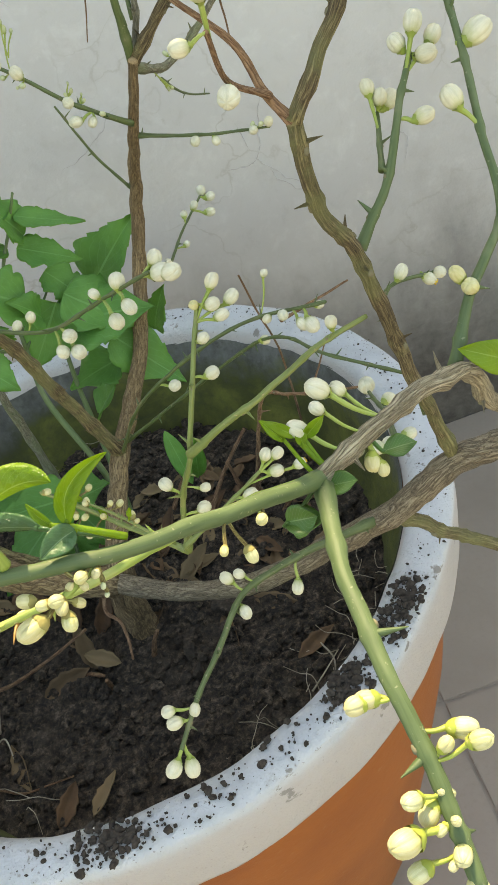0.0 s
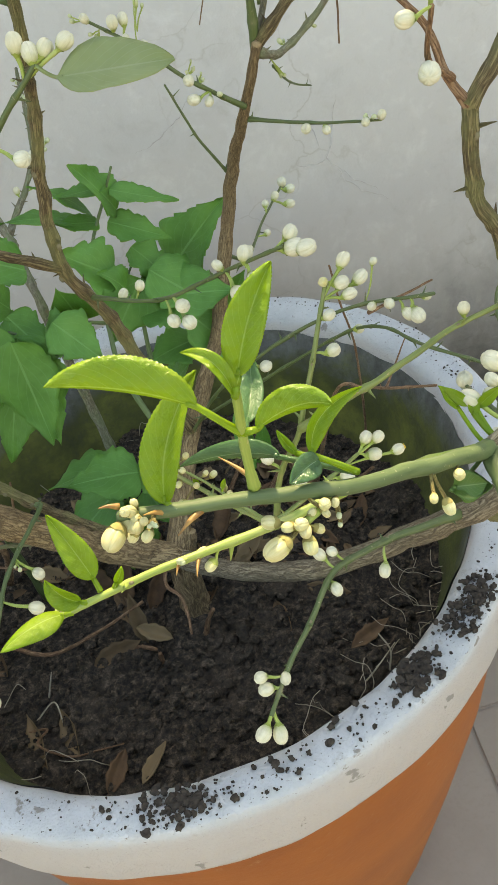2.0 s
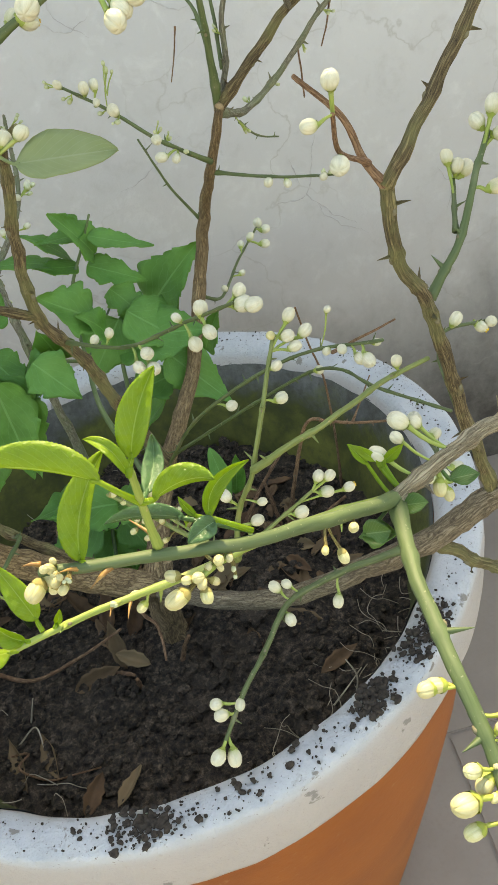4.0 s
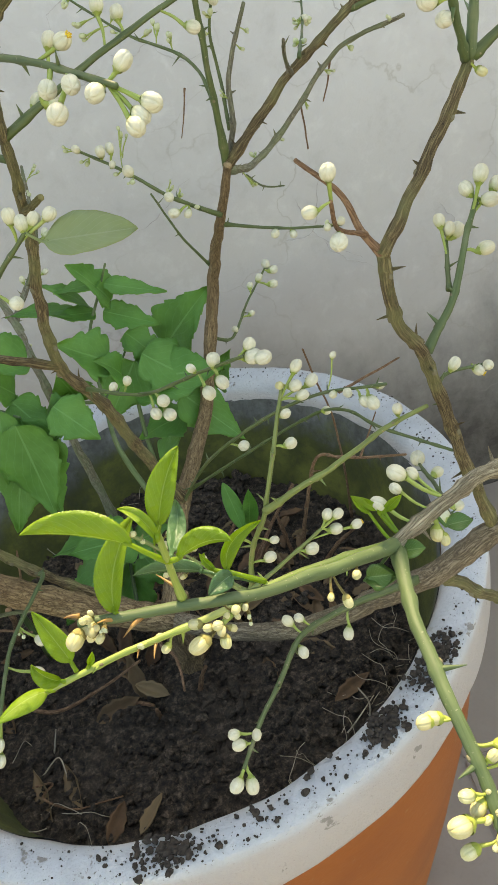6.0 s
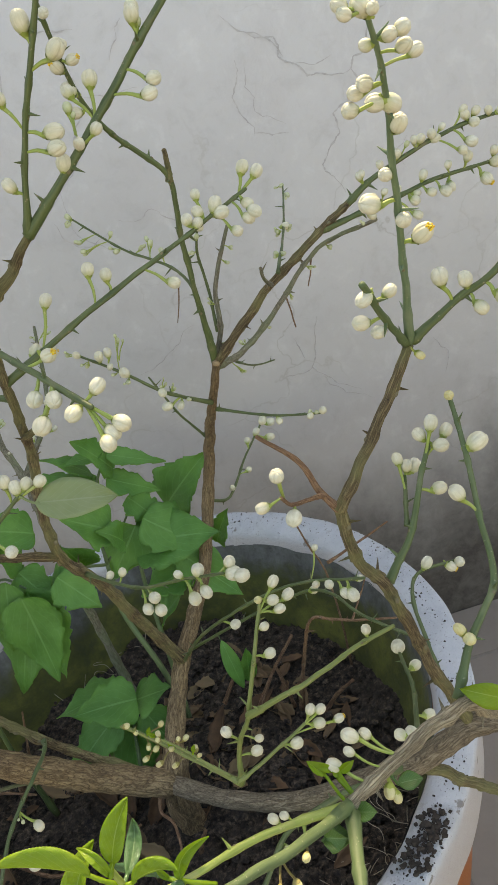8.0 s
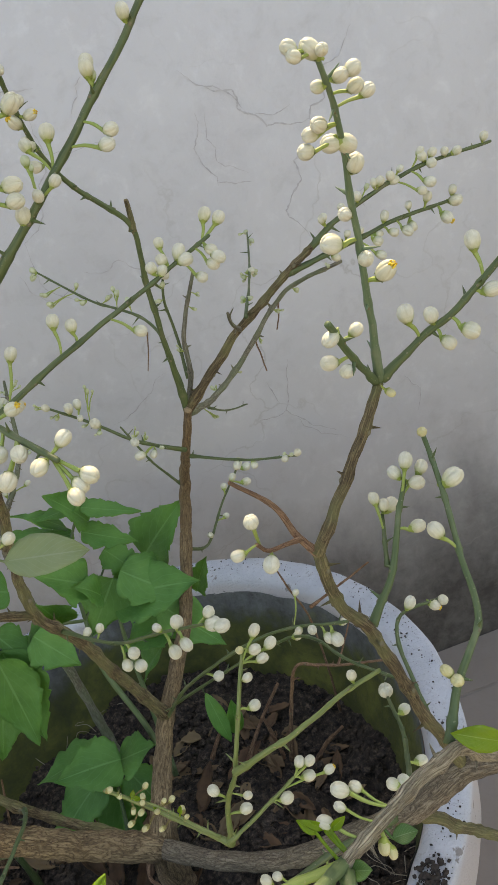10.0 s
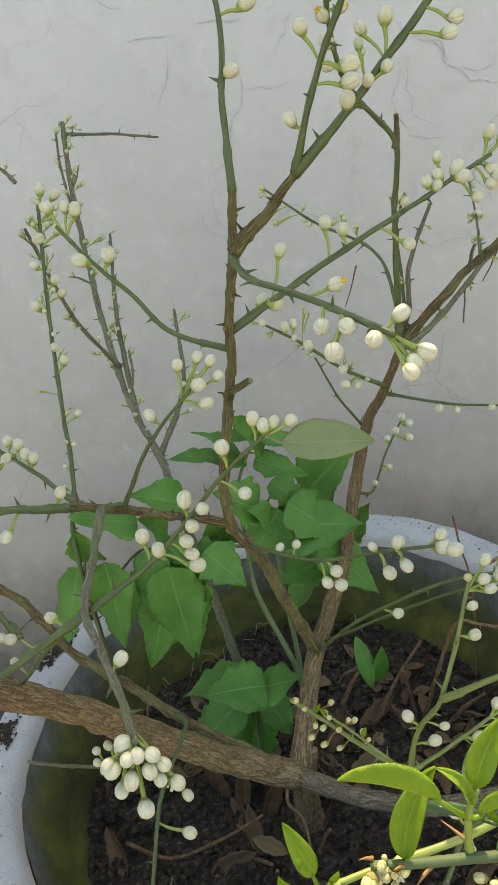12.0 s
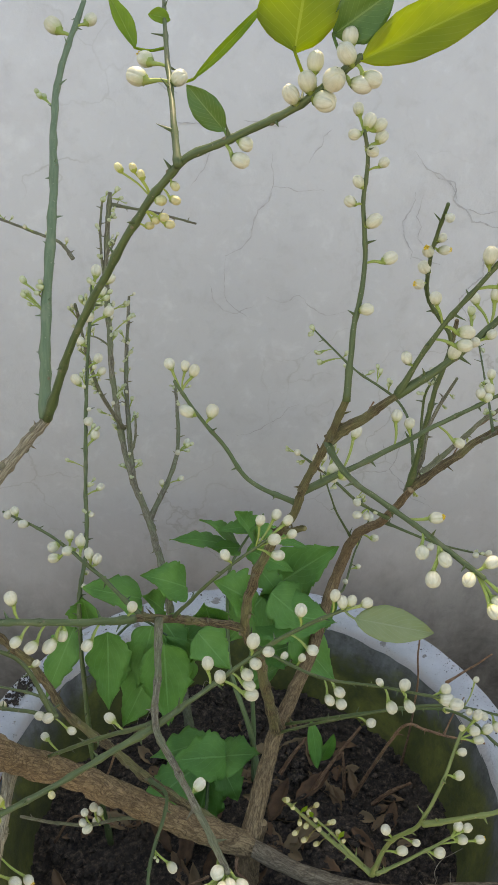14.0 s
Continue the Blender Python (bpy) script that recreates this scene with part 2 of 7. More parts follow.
# hair cracks of the whitewash
cv = coords(t_)
warp = t_.nodes.new("ShaderNodeTexNoise")
warp.inputs["Scale"].default_value, warp.inputs["Detail"].default_value = 9.0, 6.0
link(t_, cv, warp.inputs["Vector"])
wv = mix(t_, 0.16, cv, warp.outputs["Color"], "ADD")
vor = t_.nodes.new("ShaderNodeTexVoronoi")
vor.feature = "DISTANCE_TO_EDGE"
vor.inputs["Scale"].default_value = 6.2
link(t_, wv, vor.inputs["Vector"])
line = ramp(t_, vor.outputs["Distance"], ((0.0, (1, 1, 1)), (0.009, (0, 0, 0))))
gate = ramp(t_, noise_of(t_, cv, 5.0, 3), ((0.47, (0, 0, 0)), (0.62, (0.55, 0.55, 0.55))))
c_ = mix(t_, math_of(t_, "MULTIPLY", line, gate), c_, (0.36, 0.355, 0.35))
link(t_, c_, b_.inputs["Base Color"])
bump(t_, b_, math_of(t_, "ADD", fine_, mid_), 0.35, 0.002)

TILE, t_, b_ = material("beige_floor_tile", 0.5)
v_ = coords(t_)
n1 = noise_of(t_, v_, 7.0, 7, 0.6)
n2 = noise_of(t_, v_, 190.0, 4, 0.6)
info = t_.nodes.new("ShaderNodeObjectInfo")
c_ = ramp(t_, n1, ((0.3, (0.275, 0.225, 0.185)), (0.7, (0.36, 0.30, 0.25))))
c_ = mix(t_, ramp(t_, n2, ((0.5, (0, 0, 0)), (0.8, (0.6, 0.6, 0.6)))), c_, (0.28, 0.225, 0.185))
c_ = mix(t_, math_of(t_, "MULTIPLY", info.outputs["Random"], 0.18), c_, (0.26, 0.185, 0.14))
link(t_, c_, b_.inputs["Base Color"])
bump(t_, b_, n2, 0.25, 0.0008)

GROUT, t_, b_ = material("grey_grout", 0.9)
c_ = ramp(t_, noise_of(t_, coords(t_), 60.0), ((0.3, (0.26, 0.22, 0.185)), (0.7, (0.34, 0.29, 0.245))))
link(t_, c_, b_.inputs["Base Color"])


# ---- mesh helpers ----
def mesh_of(name, bm, *mats, smooth=True):
    me = bpy.data.meshes.new(name)
    bm.normal_update()
    bm.to_mesh(me)
    bm.free()
    for m in mats:
        me.materials.append(m)
    if smooth:
        me.polygons.foreach_set("use_smooth", [True] * len(me.polygons))
    return me


def part(name, bm, mat, parent, label="", smooth=True):
    mats = mat if isinstance(mat, tuple) else (mat,)
    ob = new(name, mesh_of(name, bm, *mats, smooth=smooth))
    ob.parent = parent
    return tagged(ob, label)


def empty(name, at, label, category, group=""):
    ob = new(name)
    ob.location = at
    ob.empty_display_size = 0.02
    return tagged(ob, label, category, group)


def spline(points, steps=6):
    """A smooth curve through the joints."""
    p = [Vector(q) for q in points]
    if len(p) == 2:
        return [p[0].lerp(p[1], i / steps) for i in range(steps + 1)]
    q = [2 * p[0] - p[1], *p, 2 * p[-1] - p[-2]]
    out = []
    for i in range(1, len(q) - 2):
        a, b, c, d = q[i - 1:i + 3]
        for k in range(steps):
            u = k / steps
            out.append(0.5 * (2 * b + (c - a) * u + (2 * a - 5 * b + 4 * c - d) * u * u + (3 * b - a - 3 * c + d) * u ** 3))
    return out + [p[-1]]


def tube(bm, line, r0, r1, sides=8, knots=0.08, seed=0, mat=0, flare=0.0, nodes=()):
    """A tapered, slightly knobbly tube along a line, with UVs round and along."""
    uv = bm.loops.layers.uv.verify()
    rng = random.Random(seed)
    total = sum((b - a).length for a, b in zip(line, line[1:])) or 1e-6
    side = Vector((0.31, 0.87, 0.37))
    rings, run = [], 0.0
    for i, p in enumerate(line):
        if i:
            run += (p - line[i - 1]).length
        way = (line[min(i + 1, len(line) - 1)] - line[max(i - 1, 0)]).normalized()
        side = (side - way * side.dot(way)).normalized()
        up = way.cross(side)
        s = run / total
        r = (r0 + (r1 - r0) * s) * (1 + knots * (rng.random() - 0.5) * 2) * (1 + flare * max(0, 1 - s * 6))
        r *= 1.0 + (0.22 if i in nodes else 0.0)
        ring = []
        for k in range(sides):
            a = k / sides * math.tau
            ring.append(bm.verts.new(p + (side * math.cos(a) + up * math.sin(a)) * r * (1 + knots * 0.6 * (rng.random() - 0.5))))
        rings.append((ring, run))
    for (a, va), (b, vb) in zip(rings, rings[1:]):
        for k in range(sides):
            j = (k + 1) % sides
            f = bm.faces.new((a[k], a[j], b[j], b[k]))
            f.material_index = mat
            for lp, (u, v) in zip(f.loops, ((k / sides, va), ((k + 1) / sides, va), ((k + 1) / sides, vb), (k / sides, vb))):
                lp[uv].uv = (u, v)
    f = bm.faces.new(rings[0][0][::-1])
    f.material_index = mat
    # a rounded end
    last = rings[-1][0]
    small = [bm.verts.new(p + (v.co - p) * 0.6 + way * r * 0.5) for v in last]
    for k in range(sides):
        j = (k + 1) % sides
        f = bm.faces.new((last[k], last[j], small[j], small[k]))
        f.material_index = mat
    f = bm.faces.new(small)
    f.material_index = mat
    return total


def lathe(bm, outline, segments=96, wobble=0.0, seed=0, closed=False):
    rng = random.Random(seed)
    rings = []
    for r, z in outline:
        rings.append([bm.verts.new(((r + wobble * noise.noise(Vector((math.cos(k / segments * math.tau) * 9, math.sin(k / segments * math.tau) * 9, z * 60)))) * math.cos(k / segments * math.tau),
                                    (r + wobble * noise.noise(Vector((math.cos(k / segments * math.tau) * 9, math.sin(k / segments * math.tau) * 9, z * 60 + 7)))) * math.sin(k / segments * math.tau),
                                    z + wobble * 0.6 * noise.noise(Vector((math.cos(k / segments * math.tau) * 14, math.sin(k / segments * math.tau) * 14, r * 80))))) for k in range(segments)])
    pairs = list(zip(rings, rings[1:])) + ([(rings[-1], rings[0])] if closed else [])
    for a, b in pairs:
        for k in range(segments):
            j = (k + 1) % segments
            bm.faces.new((a[k], a[j], b[j], b[k]))


def box(bm, lo, hi, bevel=0.0):
    made = bmesh.ops.create_cube(bm, size=1.0)["verts"]
    for v in made:
        v.co = Vector([l + (c + 0.5) * (h - l) for c, l, h in zip(v.co, lo, hi)])
    if bevel:
        edges = list({e for v in made for e in v.link_edges})
        bmesh.ops.bevel(bm, geom=edges, offset=bevel, segments=2, affect="EDGES")


# ---- the setting ----
RIM_Z, R_IN, R_OUT, WALL_Y, SOIL_Z = 0.45, 0.200, 0.2197, 0.425, 0.365

bm = bmesh.new()
box(bm, (-3.5, WALL_Y, -0.06), (3.5, WALL_Y + 0.12, WALL_TOP), 0.006)
wall = tagged(new("wall_north", mesh_of("wall_north", bm, WALL)), "whitewashed plaster wall with hairline cracks and damp stains", "wall", kind="structure")

bm = bmesh.new()
box(bm, (-3.5, -4.0, -0.08), (3.5, WALL_Y, -0.002))
floor = tagged(new("floor", mesh_of("floor", bm, GROUT, smooth=False)), "tiled terrace floor with grey grout joints", "floor", kind="structure")

# ---- the flowerpot ----
pot = empty("flowerpot", (0, 0, 0), "large orange cement flowerpot with whitewashed rim, filled with soil", "flowerpot")
def worn_inside(bm, reach):
    """The hole is cast a little off centre, so the rim is thicker at the back, and its lip is worn uneven."""
    for v in bm.verts:
        r = math.hypot(v.co.x, v.co.y)
        if r < reach:
            v.co.x, v.co.y = v.co.x * 0.985, v.co.y * 0.985 - 0.0035
            v.co.z += 0.0022 * min(0.0, noise.noise(v.co * 38))


bm = bmesh.new()
lathe(bm, [(R_IN - 0.007, RIM_Z - 0.012), (R_IN - 0.003, RIM_Z - 0.004), (R_IN + 0.001, RIM_Z - 0.0004), (R_IN + 0.006, RIM_Z + 0.0006), (R_IN + 0.013, RIM_Z + 0.0008), (R_OUT - 0.0016, RIM_Z), (R_OUT - 0.0003, RIM_Z - 0.0014),
           (R_OUT, RIM_Z - 0.018), (R_OUT - 0.001, RIM_Z - 0.044), (R_OUT - 0.004, RIM_Z - 0.053), (R_OUT - 0.010, RIM_Z - 0.055)], 260, 0.0014)
worn_inside(bm, R_IN + 0.0035)
part("rim", bm, RIM, pot, "white painted cement rim speckled with soil")
bm = bmesh.new()
lathe(bm, [(R_OUT - 0.010, RIM_Z - 0.054), (R_OUT - 0.012, RIM_Z - 0.08), (R_OUT - 0.022, RIM_Z - 0.16), (R_OUT - 0.045, RIM_Z - 0.28), (R_OUT - 0.07, RIM_Z - 0.40), (R_OUT - 0.078, 0.012), (R_OUT - 0.085, 0.0), (0.02, 0.0)], 128, 0.001)
part("pot_body", bm, ORANGE, pot, "orange painted pot body")
bm = bmesh.new()
lathe(bm, [(R_IN - 0.007, RIM_Z - 0.011), (R_IN - 0.012, RIM_Z - 0.03), (R_IN - 0.019, RIM_Z - 0.055), (R_IN - 0.027, RIM_Z - 0.08), (R_IN - 0.036, RIM_Z - 0.11), (R_IN - 0.05, RIM_Z - 0.16)], 160, 0.003)
worn_inside(bm, 1.0)
part("inner_wall", bm, MOSS, pot, "damp mossy cement inside of the pot")

# soil: an uneven crumbly bed
bm = bmesh.new()
N = 150
grid_ = {}
for i in range(N + 1):
    for j in range(N + 1):
        x, y = (i / N * 2 - 1) * 0.196, (j / N * 2 - 1) * 0.196
        if x * x + y * y < 0.192 ** 2:
            v = Vector((x, y, 0))
            z = 0.012 * noise.noise(v * 11) + 0.006 * noise.noise(v * 38) + 0.0045 * abs(noise.noise(v * 95)) + 0.003 * noise.noise(v * 210)
            grid_[i, j] = bm.verts.new((x, y, SOIL_Z + z + 0.012 * math.exp(-((x - 0.0) ** 2 + y * y) / 0.004)))
for (i, j), v in grid_.items():
    if (i + 1, j) in grid_ and (i, j + 1) in grid_ and (i + 1, j + 1) in grid_:
        bm.faces.new((v, grid_[i + 1, j], grid_[i + 1, j + 1], grid_[i, j + 1]))
soil = tagged(new("soil", mesh_of("soil", bm, SOIL)), "dark crumbly potting soil in the flowerpot", "soil", kind="stuff")

# ---- the citrus shrub ----
tree = empty("citrus_shrub", (0.0, -0.02, SOIL_Z), "thorny potted citrus shrub full of cream flower buds", "shrub")
BRANCHES, LINES = {}, {}


def scar(bm, p, out, way, r, rng):
    """A leaf scar: a flat pale knob on a node."""
    side = out.cross(way).normalized()
    rings = []
    for h, w in ((0.0, 1.0), (0.5, 0.9), (0.85, 0.45)):
        rings.append([bm.verts.new(p + out * r * (0.85 + 0.45 * h) + (side * math.cos(k / 7 * math.tau) * 0.75 + way * math.sin(k / 7 * math.tau)) * r * 0.62 * w * (0.85 + 0.3 * rng.random())) for k in range(7)])
    for a, b in zip(rings, rings[1:]):
        for k in range(7):
            bm.faces.new((a[k], a[(k + 1) % 7], b[(k + 1) % 7], b[k])).material_index = 1
    bm.faces.new(rings[-1]).material_index = 1


def stem(key, name, joints, r0, r1, skin, sides=8, thorns=0, seed=1, label="", flare=0.0):
    """One limb or twig of the shrub: slightly zigzag, swollen and scarred at its nodes, with a thorn at each."""
    bm = bmesh.new()
    line = spline(joints, 9)
    rng = random.Random(seed * 7 + 3)
    last = len(line) - 1
    for i in range(1, last):
        s = i / last
        r = r0 + (r1 - r0) * s
        line[i] = line[i] + Vector([noise.noise(line[i] * 85 + Vector((seed * 3.1, k * 17.0, 0))) for k in range(3)]) * r * (0.42 if r < 0.004 else 0.22) * min(1.0, 6 * s, 6 * (1 - s))
    LINES[key] = line
    origin = tree.location
    line = [p - origin for p in line]
    at = [int((i + 0.5 + 0.5 * (rng.random() - 0.5)) / thorns * last) for i in range(thorns)]
    woody = skin in (BARK, BARK_OLD, BARK_ROOT, BARK_PALE)
    tube(bm, line, r0, r1, 12 if r0 > 0.0025 else sides, 0.065 if woody else 0.05, seed, 0, flare or (0.35 if r0 < 0.0022 else 0.12), at)
    for i, k in enumerate(at):
        p, way = line[k], (line[min(k + 1, last)] - line[max(0, k - 1)]).normalized()
        out = way.orthogonal().normalized()
        out = Matrix.Rotation(i * 2.4 + rng.random(), 3, way) @ out
        r = r0 + (r1 - r0) * k / len(line)
        size = (0.0024 + 0.0034 * rng.random() ** 1.5) * (1.0 if r < 0.004 else 0.7)
        tip = p + out * (r + size) + way * size * 0.35
        foot = min(r * 0.75, 0.0011)
        tube(bm, [p, p + out * r * 0.95 + way * 0.0004, p.lerp(tip, 0.75), tip], foot, 0.0001, 6, 0.0, i)
        if r < 0.0035:
            scar(bm, p - way * r * 0.9, (out + out.cross(way) * (rng.random() - 0.5)).normalized(), way, r, rng)
    ob = part(name, bm, (skin, SCAR), tree, label)
    BRANCHES[key] = ob
    return ob

stem("trunk", "trunk", [(-0.0006, -0.0448, 0.4289), (0.0265, 0.0153, 0.4698), (0.0582, 0.0579, 0.5061), (0.0788, 0.0853, 0.5517), (0.0952, 0.0870, 0.6001), (0.1049, 0.0498, 0.6400), (0.1169, 0.0285, 0.6789)], 0.0070, 0.0024, BARK_OLD, seed=1)
stem("trunk_left", "twig", [(0.1165, 0.0339, 0.6750), (0.1183, 0.0228, 0.7160), (0.1200, 0.0137, 0.7554), (0.1239, 0.0064, 0.7910), (0.1135, 0.0002, 0.8089), (0.1032, -0.0075, 0.8239), (0.0986, -0.0191, 0.8384), (0.0963, -0.0311, 0.8587), (0.0964, -0.0450, 0.8803)], 0.0019, 0.0009, GREEN, thorns=12, seed=2)
stem("limb_right_base", "limb", [(0.1162, 0.0312, 0.6769), (0.1558, 0.0298, 0.7107), (0.1936, 0.0297, 0.7344), (0.2140, 0.0318, 0.7448)], 0.0027, 0.0019, BARK, thorns=8, seed=3)
stem("limb_right", "shoot", [(0.2130, 0.0317, 0.7443), (0.2319, 0.0337, 0.7536), (0.2769, 0.0339, 0.7650), (0.3234, 0.0312, 0.7659)], 0.0016, 0.0009, GREEN, thorns=6, seed=3)
stem("limb_right2", "twig", [(0.1955, 0.0302, 0.7353), (0.2272, 0.0310, 0.7384), (0.2626, 0.0313, 0.7426), (0.2995, 0.0299, 0.7429)], 0.0017, 0.0009, GREEN, thorns=5, seed=4)
stem("limb_back", "twig", [(0.1163, 0.0345, 0.6740), (0.1363, 0.0745, 0.6607), (0.1682, 0.0901, 0.6778), (0.2014, 0.0935, 0.7043), (0.2402, 0.0859, 0.7130)], 0.0024, 0.0012, BARK_GREY, thorns=8, seed=5)
stem("limb_thin", "twig", [(0.1161, 0.0339, 0.6750), (0.1252, 0.0394, 0.6932), (0.1307, 0.0460, 0.7189), (0.1472, 0.0511, 0.7483)], 0.0018, 0.0010, BARK_GREY, thorns=4, seed=6)
stem("twig_b_left", "twig", [(0.1066, 0.0407, 0.6486), (0.0827, 0.0306, 0.6699), (0.0615, 0.0319, 0.6913), (0.0400, 0.0373, 0.7081)], 0.0013, 0.0007, GREEN, thorns=4, seed=7)
stem("twig_b_left2", "twig", [(0.0948, 0.0912, 0.5940), (0.0806, 0.0896, 0.6227), (0.0696, 0.0903, 0.6561)], 0.0010, 0.0006, GREEN, thorns=3, seed=8)
stem("twig_b_right", "twig", [(0.1049, 0.0498, 0.6400), (0.1391, 0.0234, 0.6367), (0.1690, 0.0118, 0.6337)], 0.0011, 0.0006, GREEN, thorns=3, seed=9)
stem("twig_back_up", "twig", [(0.0780, 0.0850, 0.5500), (0.0934, 0.1073, 0.5324), (0.1143, 0.1600, 0.5316), (0.1409, 0.2144, 0.5319)], 0.0012, 0.0007, GREEN, thorns=6, seed=10)
stem("limb_upleft", "twig", [(0.1185, 0.0299, 0.6931), (0.1145, 0.0551, 0.7263), (0.0836, 0.0769, 0.7475), (0.0575, 0.0978, 0.7706)], 0.0011, 0.0006, GREEN, thorns=6, seed=11)
stem("mid_stem", "limb", [(0.0278, 0.0171, 0.4713), (0.0180, -0.0016, 0.5324), (0.0113, -0.0178, 0.5843), (0.0009, -0.0323, 0.6222), (0.0056, -0.0365, 0.6602), (0.0163, -0.0448, 0.6974), (0.0245, -0.0643, 0.7270), (0.0304, -0.0753, 0.7564), (0.0373, -0.0858, 0.7817), (0.0435, -0.0954, 0.8085)], 0.0041, 0.0016, BARK, thorns=19, seed=12)
stem("tall_shoot", "shoot", [(0.0432, -0.0960, 0.8074), (0.0468, -0.0865, 0.8366), (0.0519, -0.0774, 0.8632), (0.0505, -0.0739, 0.8873), (0.0517, -0.0730, 0.9056), (0.0496, -0.0726, 0.9160)], 0.0014, 0.0008, GREEN, thorns=5, seed=13)
stem("mid_right", "twig", [(0.0378, -0.0856, 0.7823), (0.0536, -0.0872, 0.7945), (0.0672, -0.0913, 0.8071)], 0.0030, 0.0016, BARK, thorns=2, seed=14)
stem("mid_right_up", "twig", [(0.0670, -0.0909, 0.8069), (0.0803, -0.0981, 0.8391), (0.0953, -0.1072, 0.8660), (0.1186, -0.1213, 0.9079)], 0.0013, 0.0008, GREEN, thorns=6, seed=15)
stem("mid_right_out", "twig", [(0.0669, -0.0911, 0.8070), (0.0887, -0.0941, 0.8243), (0.1133, -0.0898, 0.8441), (0.1357, -0.0868, 0.8627), (0.1523, -0.0828, 0.8777), (0.1669, -0.0793, 0.8910)], 0.0018, 0.0012, GREEN, thorns=6, seed=16)
stem("mid_bud_twig", "twig", [(0.0285, -0.0718, 0.7462), (0.0722, -0.0636, 0.7627), (0.1080, -0.0497, 0.7719), (0.1360, -0.0412, 0.7798), (0.1550, -0.0399, 0.7866)], 0.0016, 0.0009, GREEN, thorns=7, seed=17)
stem("mid_near_twig", "twig", [(0.0373, -0.0858, 0.7817), (0.0422, -0.1158, 0.7802), (0.0593, -0.1472, 0.7791), (0.0807, -0.1795, 0.7730)], 0.0014, 0.0010, GREEN, thorns=6, seed=18)
stem("left_side_twig", "twig", [(0.0262, -0.0672, 0.7366), (0.0036, -0.0643, 0.7486), (-0.0095, -0.0597, 0.7680), (-0.0225, -0.0586, 0.7862), (-0.0325, -0.0565, 0.8031)], 0.0013, 0.0008, NEARGREEN, thorns=4, seed=19)
stem("left_arm_base", "limb", [(0.0009, -0.0317, 0.6228), (-0.0245, -0.0570, 0.6520), (-0.0482, -0.0856, 0.6820), (-0.0600, -0.0985, 0.6935)], 0.0025, 0.0020, BARK, thorns=5, seed=20)
stem("left_arm", "twig", [(-0.0590, -0.0975, 0.6926), (-0.0744, -0.1134, 0.7065), (-0.0995, -0.1307, 0.7230), (-0.1216, -0.1410, 0.7347), (-0.1706, -0.1639, 0.7606)], 0.0017, 0.0013, NEARGREEN, thorns=7, seed=20)
stem("left_drop", "twig", [(-0.0471, -0.0891, 0.6837), (-0.0472, -0.1257, 0.6817), (-0.0477, -0.1543, 0.6787), (-0.0385, -0.1771, 0.6787), (-0.0284, -0.2019, 0.6801), (-0.0195, -0.2277, 0.6844)], 0.0018, 0.0013, BARK_GREY, thorns=7, seed=21)
stem("left_drop_back", "twig", [(-0.0481, -0.1510, 0.6756), (-0.0796, -0.1619, 0.6652), (-0.1066, -0.1749, 0.6610), (-0.1286, -0.1850, 0.6600), (-0.1831, -0.2099, 0.6573)], 0.0015, 0.0012, GREEN, thorns=7, seed=22)
stem("left_drop_back2", "twig", [(-0.0486, -0.1490, 0.6752), (-0.0825, -0.1236, 0.6383), (-0.1154, -0.0978, 0.5976)], 0.0012, 0.0009, GREEN, thorns=6, seed=23)
stem("cross_twig", "twig", [(-0.0474, -0.1492, 0.6745), (-0.0250, -0.1343, 0.6787), (-0.0026, -0.1316, 0.6947), (0.0166, -0.1383, 0.7154), (0.0362, -0.1455, 0.7326)], 0.0013, 0.0008, GREEN, thorns=5, seed=24)
stem("up_twig", "twig", [(-0.0410, -0.0772, 0.6735), (-0.0171, -0.0909, 0.7103), (0.0087, -0.0939, 0.7342)], 0.0011, 0.0007, GREEN, thorns=3, seed=25)
stem("left_up_twig", "twig", [(-0.0553, -0.0935, 0.6909), (-0.0804, -0.0601, 0.6939), (-0.1094, -0.0300, 0.6995), (-0.1397, -0.0036, 0.6996)], 0.0012, 0.0007, GREEN, thorns=6, seed=26)
stem("bud_twig_low", "twig", [(0.0062, -0.0250, 0.6020), (0.0412, -0.0669, 0.6133), (0.0694, -0.0962, 0.6329), (0.0933, -0.1239, 0.6512)], 0.0011, 0.0007, GREEN, thorns=7, seed=27)
stem("low_limb_left", "limb", [(-0.0003, -0.0454, 0.4281), (-0.0419, -0.0482, 0.4607), (-0.0755, -0.0610, 0.5071), (-0.1041, -0.0824, 0.5612), (-0.1263, -0.1124, 0.6161), (-0.1365, -0.1432, 0.6677), (-0.1650, -0.1550, 0.7000), (-0.2150, -0.1350, 0.7150)], 0.0090, 0.0070, BARK_OLD, seed=28)
stem("low_limb_thin", "twig", [(-0.0022, -0.0434, 0.4302), (-0.0546, -0.0307, 0.4715), (-0.0905, -0.0198, 0.5062), (-0.1191, -0.0141, 0.5386), (-0.1384, -0.0079, 0.5794), (-0.1569, -0.0112, 0.6115), (-0.1818, -0.0156, 0.6546)], 0.0034, 0.0022, BARK, thorns=15, seed=29)
stem("hang_twig", "twig", [(-0.0681, -0.0276, 0.4845), (-0.0534, -0.0663, 0.5136), (-0.0621, -0.1181, 0.5245), (-0.0623, -0.1688, 0.5295)], 0.0013, 0.0009, NEARGREEN, thorns=8, seed=30)
